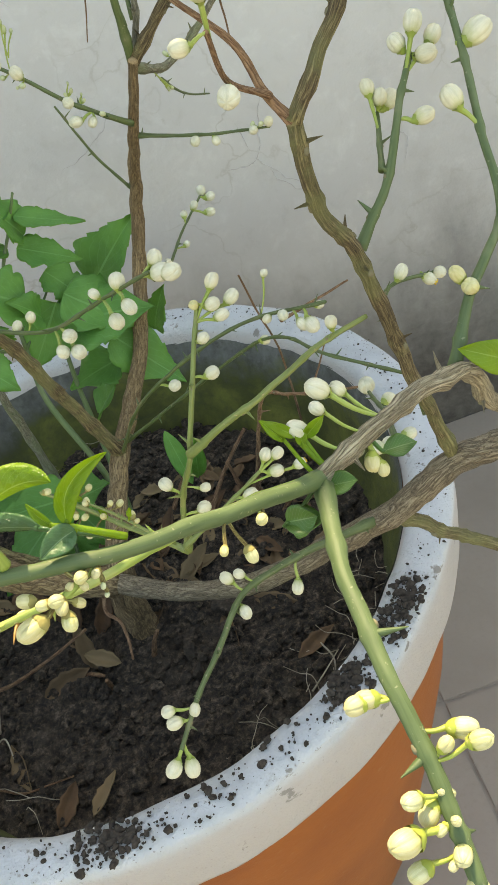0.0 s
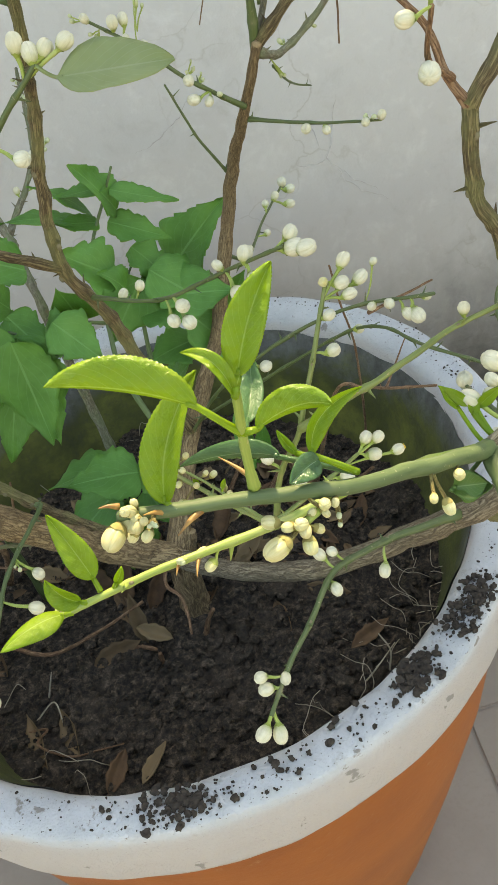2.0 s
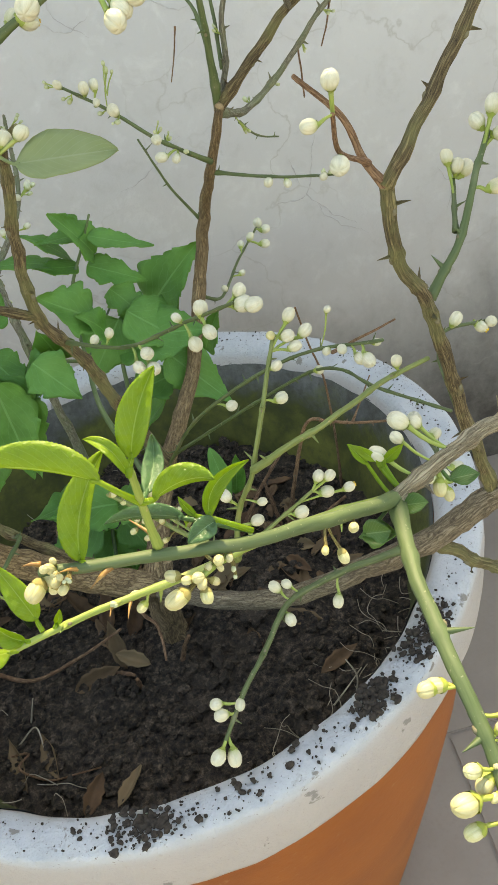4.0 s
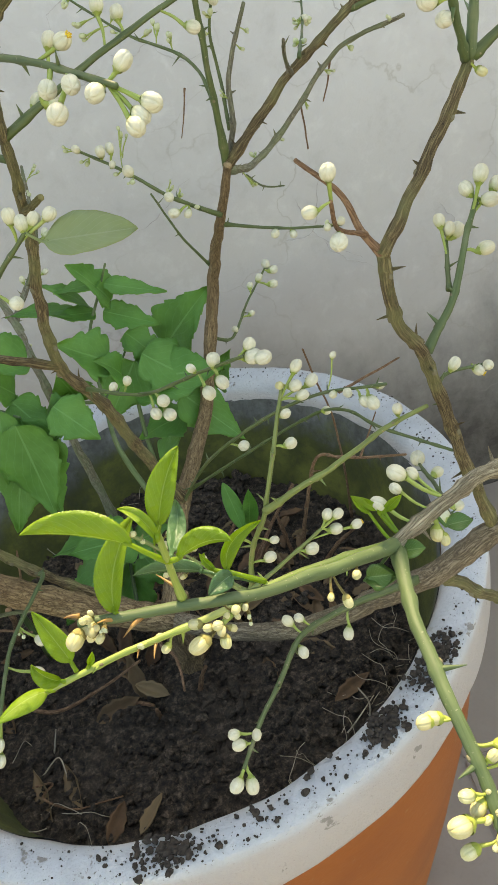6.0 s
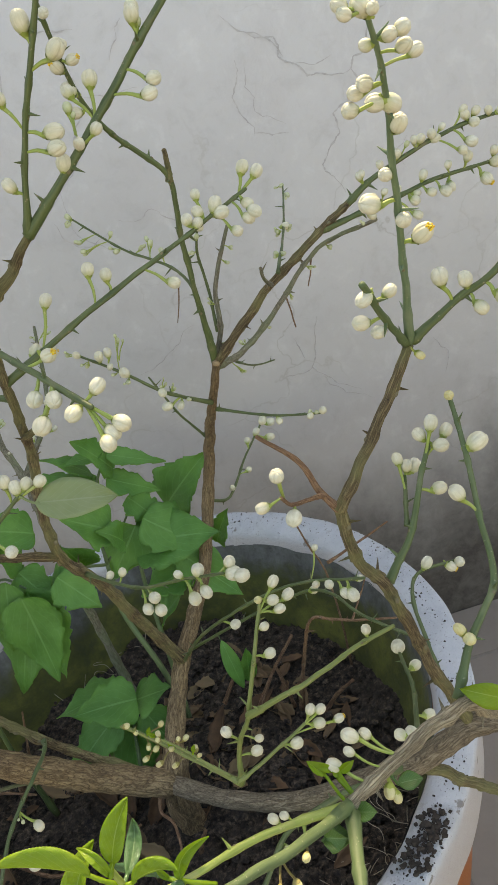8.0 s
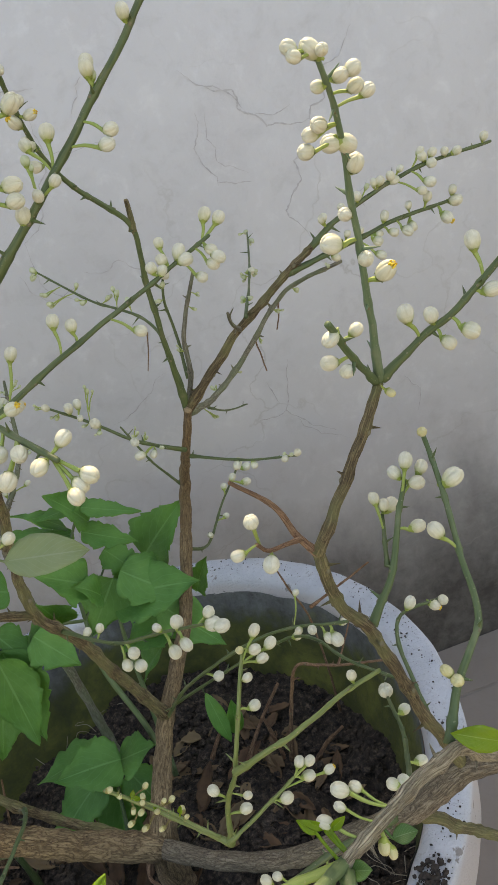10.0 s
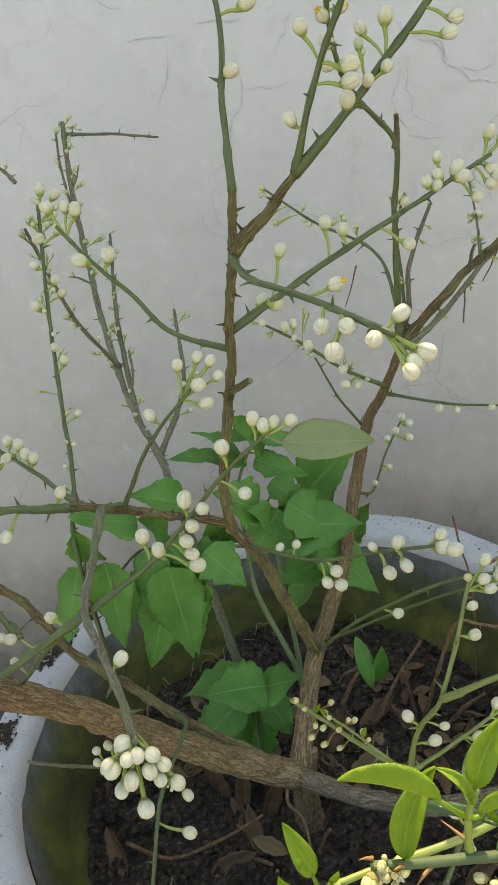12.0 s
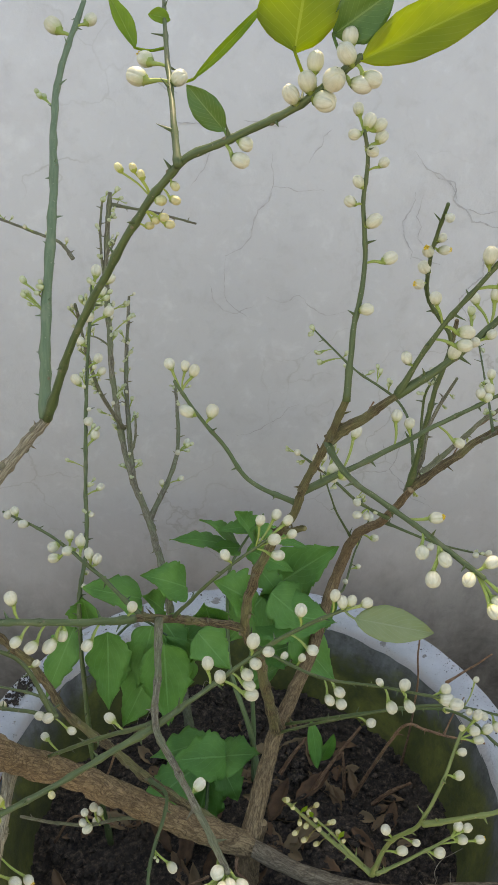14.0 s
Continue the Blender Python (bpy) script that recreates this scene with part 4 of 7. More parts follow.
# ---- buds and leaves ----
def petal_skin(name, foot, low, high, tired, rough=0.5):
    """Petals of a closed bud: greenish at the foot (UV y = 0), cream above, faintly veined and bruised."""
    m, t, b = material(name, rough)
    sep = t.nodes.new("ShaderNodeSeparateXYZ")
    link(t, coords(t, "UV"), sep.inputs[0])
    vein = noise_of(t, coords(t, "UV", (70.0, 3.0, 1)), 1.0, 3, 0.6)
    blot = noise_of(t, coords(t, "Object"), 330.0, 4)
    info = t.nodes.new("ShaderNodeObjectInfo")
    col = ramp(t, math_of(t, "ADD", math_of(t, "MULTIPLY", vein, 0.5), math_of(t, "MULTIPLY", blot, 0.5)), ((0.36, low), (0.62, high)))
    col = mix(t, math_of(t, "MULTIPLY", info.outputs["Random"], 0.4), col, tired)
    rise = math_of(t, "ADD", sep.outputs[1], math_of(t, "MULTIPLY", math_of(t, "SUBTRACT", blot, 0.5), 0.35))
    col = mix(t, ramp(t, rise, ((0.08, (0.9, 0.9, 0.9)), (0.48, (0, 0, 0)))), col, foot)
    link(t, col, b.inputs["Base Color"])
    b.inputs["Subsurface Weight"].default_value = 0.06
    b.inputs["Subsurface Radius"].default_value = (0.002, 0.0018, 0.001)
    bump(t, b, blot, 0.25, 0.0004)
    return m


PETAL = petal_skin("cream_petal", (0.35, 0.40, 0.16), (0.495, 0.485, 0.36), (0.645, 0.635, 0.515), (0.55, 0.505, 0.33))
PETAL_YOUNG = petal_skin("greenish_yellow_petal", (0.36, 0.40, 0.09), (0.48, 0.46, 0.19), (0.62, 0.59, 0.36), (0.46, 0.35, 0.17))
CALYX_SCAB = bark("brown_scabby_calyx", (0.10, 0.06, 0.02), (0.26, 0.21, 0.07), (0.38, 0.36, 0.13), 5.0, 0.0003, None, 300.0)
PALE_BUD = petal_skin("pale_green_bud", (0.24, 0.31, 0.11), (0.42, 0.46, 0.26), (0.56, 0.58, 0.40), (0.36, 0.40, 0.21))
CALYX = green_stem("calyx_green", (0.20, 0.28, 0.05), (0.33, 0.40, 0.11), (0.40, 0.42, 0.18), 0.5)
STAMEN, t_, b_ = material("yellow_stamen", 0.6)
c_ = ramp(t_, noise_of(t_, coords(t_), 900.0), ((0.4, (0.55, 0.32, 0.02)), (0.6, (0.80, 0.58, 0.05))))
link(t_, c_, b_.inputs["Base Color"])
YOUNG = leaf_skin("young_citrus_leaf", (0.160, 0.300, 0.016), (0.285, 0.425, 0.032), (0.41, 0.54, 0.11), 0.22, 0.40, 0.0016, 1.0, 0.22, 700.0)
YOUNG_DARK = leaf_skin("dark_young_citrus_leaf", (0.05, 0.13, 0.05), (0.10, 0.21, 0.08), (0.22, 0.34, 0.15), 0.18, 0.22, 0.0009, 1.0, 0.2, 900.0)
THORN, t_, b_ = material("orange_brown_thorn", 0.45)
c_ = ramp(t_, noise_of(t_, coords(t_), 400.0, 4), ((0.3, (0.22, 0.10, 0.028)), (0.7, (0.42, 0.24, 0.075))))
link(t_, c_, b_.inputs["Base Color"])
CALYX_YOUNG = green_stem("young_calyx_green", (0.26, 0.32, 0.05), (0.38, 0.42, 0.09), (0.48, 0.44, 0.16), 0.5)
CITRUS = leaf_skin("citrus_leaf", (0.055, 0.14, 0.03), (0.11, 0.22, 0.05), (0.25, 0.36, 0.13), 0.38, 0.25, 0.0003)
# lit copy of CITRUS: the yellow of sun shining through is put into the colour
SUNLIT = leaf_skin("backlit_citrus_leaf", (0.26, 0.32, 0.015), (0.40, 0.44, 0.03), (0.50, 0.54, 0.10), 0.4, 0.6, 0.0003)
PALE = leaf_skin("pale_grey_green_leaf", (0.25, 0.31, 0.15), (0.34, 0.40, 0.22), (0.40, 0.44, 0.28), 0.5, 0.4, 0.0002)
WEED = leaf_skin("weed_leaf", (0.062, 0.225, 0.042), (0.130, 0.350, 0.078), (0.20, 0.43, 0.13), 0.48, 0.36, 0.0012, 0.62, 0.22)


def egg(bm, at, axis, d, stretch, grooves, mat, rng, rows=10, ring=30, gape=0.0):
    """A closed bud, fuller above its middle: five petals pressed together, their seams deepest at the tip."""
    uv = bm.loops.layers.uv.verify()
    side = axis.orthogonal().normalized()
    side = Matrix.Rotation(rng.random() * 6, 3, axis) @ side
    up = axis.cross(side)
    per = ring // 5
    spread = (0.0, 0.07, 0.28, 0.5, 0.72, 0.93) if per == 6 else (0.0, 0.3, 0.7)
    swell = [1 + 0.10 * (rng.random() - 0.5) for n in range(5)]
    peak = [0.05 * (rng.random() - 0.3) for n in range(5)]
    lean = (side * (rng.random() - 0.5) + up * (rng.random() - 0.5)) * 0.16 * d
    verts = []
    for i in range(rows + 1):
        s = i / rows
        a = math.pi * (0.04 + 0.95 * s)
        r = math.sin(a) ** (0.74 if a > math.pi / 2 else 0.92) * d / 2 * (0.90 + 0.13 * math.sin(math.pi * min(1.0, s * 0.78)))
        z = -math.cos(a) * d / 2 * stretch
        row = []
        for k in range(ring):
            n, m = divmod(k, per)
            u = spread[m]
            th = (n + u) / 5 * math.tau
            pet = math.sin(math.pi * u) ** 0.5
            g = 1 - grooves * ((0.8 if m == 0 else 0.0) + 0.35 * (1 - pet)) * math.sin(a) * min(1.0, 0.25 + s)
            g *= 1 + (swell[n] - 1) * pet
            top = max(0.0, (s - 0.7) / 0.3)
            row.append(bm.verts.new(at + lean * s * s + axis * (z + top * (pet * (gape + peak[n]) - 0.06 * (1 - pet)) * d) + (side * math.cos(th) + up * math.sin(th)) * r * g))
        verts.append(row)
    for i, (a, b) in enumerate(zip(verts, verts[1:])):
        for k in range(ring):
            f = bm.faces.new((a[k], a[(k + 1) % ring], b[(k + 1) % ring], b[k]))
            f.material_index = mat
            for lp, (x, y) in zip(f.loops, ((k, i), (k + 1, i), (k + 1, i + 1), (k, i + 1))):
                lp[uv].uv = (x / ring, y / rows)
    f = bm.faces.new(verts[-1])
    f.material_index = mat
    for lp in f.loops:
        lp[uv].uv = (0.5, 1.0)
    bm.faces.new(verts[0][::-1]).material_index = mat


def bud_into(bm, base, way, centre, d, kind, rng, origin):
    """Pedicel, calyx and corolla of one bud."""
    base, centre = base - origin, centre - origin
    out = centre - base
    if out.length < d * 0.9:
        out = (out.normalized() if out.length > 1e-5 else way) * d * 0.9
        base = centre - out
    axis = (out.normalized() + Vector((0, 0, 0.18)) + way * 0.15).normalized()
    stretch = {"c": 1.16, "o": 1.10, "y": 1.30, "g": 1.25}[kind] * (0.94 + 0.18 * rng.random())
    foot = centre - axis * d * 0.5 * stretch
    line = spline([base, base.lerp(foot, 0.5) + way * out.length * 0.05, foot - axis * d * 0.08, foot + axis * d * 0.05], 3)
    tube(bm, line, max(0.0003, d * 0.085), max(0.0004, d * 0.16), 7, 0.08, rng.randrange(999), 1)
    # calyx: a small five-lobed cup
    side = axis.orthogonal().normalized()
    up = axis.cross(side)
    rings = []
    cup = ((-0.16, 0.14), (-0.03, 0.215), (0.05, 0.285), (0.125, 0.345)) if kind != "y" else ((-0.08, 0.16), (0.06, 0.34), (0.24, 0.44), (0.40, 0.50))
    for h, r in cup:
        rings.append([bm.verts.new(foot + axis * d * (h + (0.05 * math.cos(5 * k / 10 * math.tau) if h > 0.1 else 0)) + (side * math.cos(k / 10 * math.tau) + up * math.sin(k / 10 * math.tau)) * d * r) for k in range(10)])
    for a, b in zip(rings, rings[1:]):
        for k in range(10):
            bm.faces.new((a[k], a[(k + 1) % 10], b[(k + 1) % 10], b[k])).material_index = 1
    small = kind == "g"
    egg(bm, centre, axis, d, stretch, 0.125, 0, rng, 6 if small else 10, 15 if small else 30, 0.10 if kind == "o" else 0.0)
    if kind == "o":
        for k in range(11):
            a = k * 2.4
            r = d * 0.22 * math.sqrt((k + 0.5) / 11)
            p = centre + axis * d * 0.46 + (side * math.cos(a) + up * math.sin(a)) * r
            tube(bm, [p, p + axis * d * 0.12, p + axis * d * (0.2 + 0.06 * rng.random())], d * 0.045, d * 0.07, 5, 0.0, k, 2)


def buds(key, kind, places):
    """Flower buds on one stem; those close together spring from the same node of it."""
    branch, line = BRANCHES[key], LINES[key]
    origin = tree.location
    rng = random.Random(key + kind)
    skin = {"c": PETAL, "o": PETAL, "y": PETAL_YOUNG, "g": PALE_BUD}[kind]
    calyx = CALYX_YOUNG if kind == "y" else CALYX
    if key in ("near_twig_left", "cluster_stalk", "brown_spray", "brown_spray_side"):
        calyx = CALYX_SCAB
    length = sum((b - a).length for a, b in zip(line, line[1:]))
    step = max(1, round(0.0075 / (length / (len(line) - 1))))
    for x, y, z, d in places:
        at = Vector((x, y, z))
        k = min(range(len(line)), key=lambda i: (line[i] - at).length)
        lag = (0.0 if kind == "y" else 0.55) * max(0.0, (line[k] - at).length - 0.002) / (length / (len(line) - 1))
        k = min(len(line) - 1, max(0, round((k - 0.3 - lag) / step) * step))
        way = (line[min(k + 1, len(line) - 1)] - line[max(0, k - 1)]).normalized()
        size = d / 1150
        bm = bmesh.new()
        if kind == "g":
            # a tuft of two to four tiny buds on one stalk
            size *= 0.74
            out = at - line[k]
            for n in range(rng.choice((2, 3, 3, 4))):
                shift = Vector((rng.gauss(0, 1), rng.gauss(0, 1), rng.gauss(0, 1))) * size * (0.55 if n else 0.1)
                bud_into(bm, line[k] if n == 0 else line[k] + out * 0.35, way, at + shift, size * (1.0 if n == 0 else 0.55 + 0.35 * rng.random()), kind, rng, origin)
            ob = new("side_bud", mesh_of("side_bud", bm, skin, calyx))
            label = "tiny closed green bud"
        else:
            bud_into(bm, line[k], way, at, size, kind, rng, origin)
            ob = new("flower_bud", mesh_of("flower_bud", bm, skin, calyx, STAMEN))
            label = {"o": "opening cream bud with yellow stamens", "y": "greenish yellow bud"}.get(kind, "")
        ob.parent = branch
        tagged(ob, label)


def blade(bm, base, tip, width, face, profile, fold, droop, teeth, seed, thick=0.0003, nu=14, nv=4, lobes=0, lobe_cut=0.0):
    """A leaf blade between base and tip, folded along its midrib, with a top and an under side."""
    uv = bm.loops.layers.uv.verify()
    rng = random.Random(seed)
    axis = tip - base
    length = axis.length
    axis.normalize()
    face = (face - axis * face.dot(axis))
    face = face.normalized() if face.length > 1e-4 else axis.orthogonal().normalized()
    face = Matrix.Rotation((rng.random() - 0.5) * 0.9, 3, axis) @ face
    side = axis.cross(face)
    wave = rng.random() * 6
    sheets = []
    for layer in (0, 1):
        rows = []
        for i in range(nu + 1):
            s = i / nu
            w = profile(s) * width / 2
            if teeth:
                # teeth that point to the tip
                w *= 1 - teeth * ((s * 4.0 + 0.2 * math.sin(seed)) % 1) ** 1.2 * (1 if 0.06 < s < 0.95 else 0)
            row = []
            for j in range(-nv, nv + 1):
                q = j / nv
                if lobes:
                    # rounded lobes with a notch before each, uneven from side to side
                    n = lobes + (0.6 if j > 0 else 0.0)
                    u = (s * n + 0.37 * math.sin(seed * (1.7 if j > 0 else 2.9))) % 1
                    q *= 1 - lobe_cut * (1 - math.sin(math.pi * u ** 0.6)) * (1 if 0.06 < s < 0.93 else 0)
                up = fold * abs(q) * w + droop * length * (s - s * s) * 1.2 + 0.05 * width * math.sin(s * 9 + wave + q * 2) * abs(q)
                row.append(bm.verts.new(base + axis * (s * length) + side * (q * w) + face * (up - layer * thick)))
            rows.append(row)
        sheets.append(rows)
    for layer, rows in enumerate(sheets):
        for i in range(nu):
            for j in range(2 * nv):
                quad = [(i, j), (i, j + 1), (i + 1, j + 1), (i + 1, j)]
                if layer == 0:
                    quad = quad[::-1]
                f = bm.faces.new([rows[a][b] for a, b in quad])
                for lp, (a, b) in zip(f.loops, quad):
                    lp[uv].uv = (b / (2 * nv), a / nu)
    for j in (0, 2 * nv):
        for i in range(nu):
            a, b = sheets[0], sheets[1]
            bm.faces.new((a[i][j], a[i + 1][j], b[i + 1][j], b[i][j]))
    bmesh.ops.recalc_face_normals(bm, faces=bm.faces[:])


def oval(s):
    return max(0.03, math.sin(math.pi * min(1, s ** 0.85)) ** 0.8) if s < 0.999 else 0.02


def ovate(s):
    """Broad near the base, drawn out to a sharp tip."""
    return max(0.03, (math.sin(math.pi * min(1.0, s ** 0.55)) ** 0.85) * (1 - 0.25 * max(0.0, s - 0.55) / 0.45)) if s < 0.999 else 0.015


def citrus_leaf(key, base, tip, width, skin, face, seed=0):
    """A leaf with a short stalk from the nearest place of its stem."""
    base, tip = Vector(base), Vector(tip)
    origin = tree.location
    rng = random.Random(seed)
    line = LINES[key]
    near = min(line, key=lambda p: (p - base).length)
    bm = bmesh.new()
    blade(bm, base - origin, tip - origin, width, Vector(face) + Vector((0, 0, 0.35)), oval, 0.25 + 0.2 * rng.random(), 0.16 * (rng.random() - 0.2), 0.05, seed)
    gap = near - base
    if gap.length > 0.0015:
        mid = near.lerp(base, 0.5) + Vector((0, 0, -0.08 * gap.length))
        tube(bm, [p - origin for p in spline([near, mid, base, base.lerp(tip, 0.05)], 4)], 0.0006, 0.0005, 6, 0.0, seed)
    part("leaf", bm, skin, BRANCHES[key], {"CITRUS": "dark green citrus leaf"}.get(skin.name, ""))


def young_leaf(key, root, base, via, tip, half, lift_a, lift_b, skin, face, seed=0):
    """A fresh leaf along a bent midrib, finely toothed, its two halves lifted by their own angles."""
    origin = tree.location
    root, base, via, tip = (Vector(p) - origin for p in (root, base, via, tip))
    face = Vector(face).normalized()
    rng = random.Random(seed)
    nu, nv = 64, 5
    bm = bmesh.new()
    uv = bm.loops.layers.uv.verify()
    ctrl = via * 2 - (base + tip) / 2
    length = (tip - base).length
    sheets = []
    for layer in (0, 1):
        rows = []
        for i in range(nu + 1):
            s = i / nu
            p = base * (1 - s) ** 2 + ctrl * 2 * s * (1 - s) + tip * s * s
            way = ((ctrl - base) * (1 - s) + (tip - ctrl) * s).normalized()
            out = (face - way * face.dot(way)).normalized()
            side = way.cross(out)
            w = half * max(0.03, math.sin(math.pi * min(1.0, s ** 0.8)) ** 0.72 if s < 0.999 else 0.02)
            row = []
            for j in range(-nv, nv + 1):
                q = abs(j) / nv
                lift = math.radians(lift_a if j > 0 else lift_b) * (0.75 + 0.25 * q)
                reach = w * q
                if abs(j) == nv:
                    reach += half * (0.022 if i % 2 else -0.012)
                hand = 1 if j > 0 else -1
                bulge = half * 0.05 * math.sin(s * 34 + hand * 0.6) * q * (1 - q) * 4 * (0.4 + rng.random() * 0.3 if layer == 0 else 0.55)
                ripple = half * 0.05 * math.sin(s * 11 + seed) * q * q
                cup = half * 0.16 * math.sin(math.pi * q) * 0.6
                row.append(bm.verts.new(p + side * (hand * reach * math.cos(lift)) + out * (reach * math.sin(lift) + bulge + ripple + cup - layer * 0.00028)))
            rows.append(row)
        sheets.append(rows)
    for layer, rows in enumerate(sheets):
        for i in range(nu):
            for j in range(2 * nv):
                quad = [(i, j), (i, j + 1), (i + 1, j + 1), (i + 1, j)]
                if layer == 0:
                    quad = quad[::-1]
                f = bm.faces.new([rows[a][c] for a, c in quad])
                for lp, (a, c) in zip(f.loops, quad):
                    lp[uv].uv = (c / (2 * nv), a / nu)
    for j in (0, 2 * nv):
        for i in range(nu):
            a, c = sheets
            bm.faces.new((a[i][j], a[i + 1][j], c[i + 1][j], c[i][j]))
    bmesh.ops.recalc_face_normals(bm, faces=bm.faces[:])
    if (root - base).length > 0.0008:
        bend = root.lerp(base, 0.55) + face * 0.0006
        tube(bm, spline([root, bend, base, base.lerp(ctrl, 0.12)], 5), 0.0007, 0.0005, 7, 0.04, seed)
    part("leaf", bm, skin, BRANCHES[key], "dark glossy young leaf" if skin == YOUNG_DARK else "")


def thorn(key, base, tip, r):
    origin = tree.location
    base, tip = Vector(base) - origin, Vector(tip) - origin
    bm = bmesh.new()
    mid = base.lerp(tip, 0.5) + Vector((0, 0, 0.0003))
    tube(bm, spline([base, mid, tip], 4), r, 0.00008, 7, 0.05, int(r * 1e6))
    part("thorn", bm, THORN, BRANCHES[key], "orange-brown thorn")


weed = empty("weed_plant", (-0.05, 0.05, SOIL_Z), "leafy green weed with toothed, pointed leaves growing beside the shrub", "weed")


def weed_leaf(key, base, tip, width, skin, face, seed=0):
    width *= 1.15
    base, tip = Vector(base), Vector(tip)
    rng = random.Random(seed)
    bm = bmesh.new()
    turn = Vector(face) + Vector((0.7 * (rng.random() - 0.5), 0.3 * (rng.random() - 0.5), 0.7))
    broad = width > 0.0135
    blade(bm, base - weed.location, tip - weed.location, width, turn, ovate if broad else oval, 0.06 + 0.22 * rng.random(), 0.34 * (rng.random() - 0.3), 0.14 if broad else 0.0, seed, 0.0003, 48, 5, rng.choice((2.0, 2.5, 3.0)) if broad else 0, 0.10 + 0.14 * rng.random())
    part("leaf", bm, skin, weed)




# ---- flower buds: centre and width (mm) of each, stem by stem ----
buds("trunk_left", "o", [(0.0940, -0.0297, 0.8544, 6.5), (0.1012, -0.0324, 0.8556, 5.5), (0.0939, -0.0201, 0.8350, 6.3)])
buds("trunk_left", "c", [(0.0991, -0.0330, 0.8617, 5.0), (0.0950, -0.0232, 0.8446, 7.1), (0.0976, -0.0458, 0.8742, 5.1)])
buds("tall_shoot", "c", [(0.0477, -0.0680, 0.9235, 5.1), (0.0519, -0.0712, 0.9192, 5.9), (0.0558, -0.0715, 0.9177, 5.9), (0.0454, -0.0738, 0.9148, 5.1), (0.0569, -0.0720, 0.9132, 5.6), (0.0531, -0.0741, 0.9082, 5.1), (0.0576, -0.0759, 0.9041, 4.7), (0.0483, -0.0730, 0.8963, 5.2), (0.0447, -0.0753, 0.8890, 5.3), (0.0546, -0.0774, 0.8811, 6.6), (0.0626, -0.0772, 0.8654, 6.3), (0.0520, -0.0858, 0.8459, 5.9)])
buds("mid_right_up", "c", [(0.0946, -0.1074, 0.8736, 6.7), (0.1022, -0.1101, 0.8633, 6.7), (0.0913, -0.1014, 0.8398, 6.9), (0.0904, -0.1036, 0.8349, 6.6), (0.0774, -0.0988, 0.8542, 5.8), (0.0687, -0.0951, 0.8265, 5.5)])
buds("mid_right_out", "c", [(0.0899, -0.0943, 0.8280, 6.8), (0.1289, -0.0877, 0.8656, 5.8), (0.1081, -0.0867, 0.8507, 6.3), (0.0993, -0.0856, 0.8488, 5.3), (0.1296, -0.0963, 0.8455, 5.8), (0.1265, -0.0978, 0.8416, 5.9), (0.1049, -0.0950, 0.8357, 4.9), (0.0976, -0.0963, 0.8329, 4.9), (0.1472, -0.0857, 0.8782, 5.3), (0.1297, -0.0851, 0.8674, 5.8)])
buds("mid_right_out", "g", [(0.0973, -0.0882, 0.8445, 5.6), (0.1302, -0.0855, 0.8627, 4.4)])
buds("mid_bud_twig", "c", [(0.0782, -0.0558, 0.7784, 6.4), (0.0848, -0.0567, 0.7741, 6.0), (0.1119, -0.0569, 0.7616, 6.1), (0.1315, -0.0396, 0.7832, 6.2), (0.1397, -0.0401, 0.7843, 7.1), (0.1415, -0.0426, 0.7807, 7.1), (0.1562, -0.0355, 0.7950, 6.6), (0.1618, -0.0374, 0.7918, 6.6), (0.1536, -0.0443, 0.7814, 5.6), (0.1554, -0.0481, 0.7786, 6.5), (0.1521, -0.0473, 0.7759, 6.1), (0.1457, -0.0468, 0.7718, 5.7), (0.1327, -0.0358, 0.7899, 5.2), (0.1256, -0.0422, 0.7820, 5.7), (0.1300, -0.0421, 0.7793, 5.2), (0.0568, -0.0602, 0.7725, 6.2), (0.0448, -0.0650, 0.7541, 6.3)])
buds("mid_bud_twig", "o", [(0.0500, -0.0666, 0.7521, 7.9)])
buds("mid_near_twig", "c", [(0.0618, -0.1630, 0.7740, 6.1), (0.0687, -0.1690, 0.7746, 6.0), (0.0632, -0.1740, 0.7695, 6.6), (0.0749, -0.1793, 0.7728, 5.8), (0.0842, -0.1761, 0.7775, 5.4), (0.0884, -0.1853, 0.7680, 6.0), (0.0847, -0.1850, 0.7657, 5.4), (0.0827, -0.1877, 0.7640, 5.7)])
buds("mid_near_twig", "o", [(0.0692, -0.1531, 0.7830, 5.5)])
buds("left_side_twig", "c", [(-0.0344, -0.0540, 0.8111, 5.9), (-0.0270, -0.0542, 0.8097, 4.9), (-0.0228, -0.0562, 0.8080, 5.9), (-0.0270, -0.0580, 0.7875, 7.5), (-0.0149, -0.0581, 0.7869, 7.0)])
buds("up_twig", "c", [(0.0053, -0.0929, 0.7448, 5.5), (0.0136, -0.0885, 0.7445, 5.6), (0.0189, -0.0915, 0.7429, 5.6), (0.0205, -0.0944, 0.7368, 5.1), (0.0117, -0.0961, 0.7354, 6.5), (0.0132, -0.0987, 0.7280, 6.1), (-0.0120, -0.0923, 0.7251, 5.7)])
buds("left_arm", "c", [(-0.1067, -0.1302, 0.7369, 6.5), (-0.1061, -0.1371, 0.7184, 5.7), (-0.1002, -0.1360, 0.7136, 6.1), (-0.0932, -0.1320, 0.7101, 6.7), (-0.0883, -0.1257, 0.7102, 5.9), (-0.0789, -0.1212, 0.6991, 6.0), (-0.0589, -0.0987, 0.7015, 5.9)])
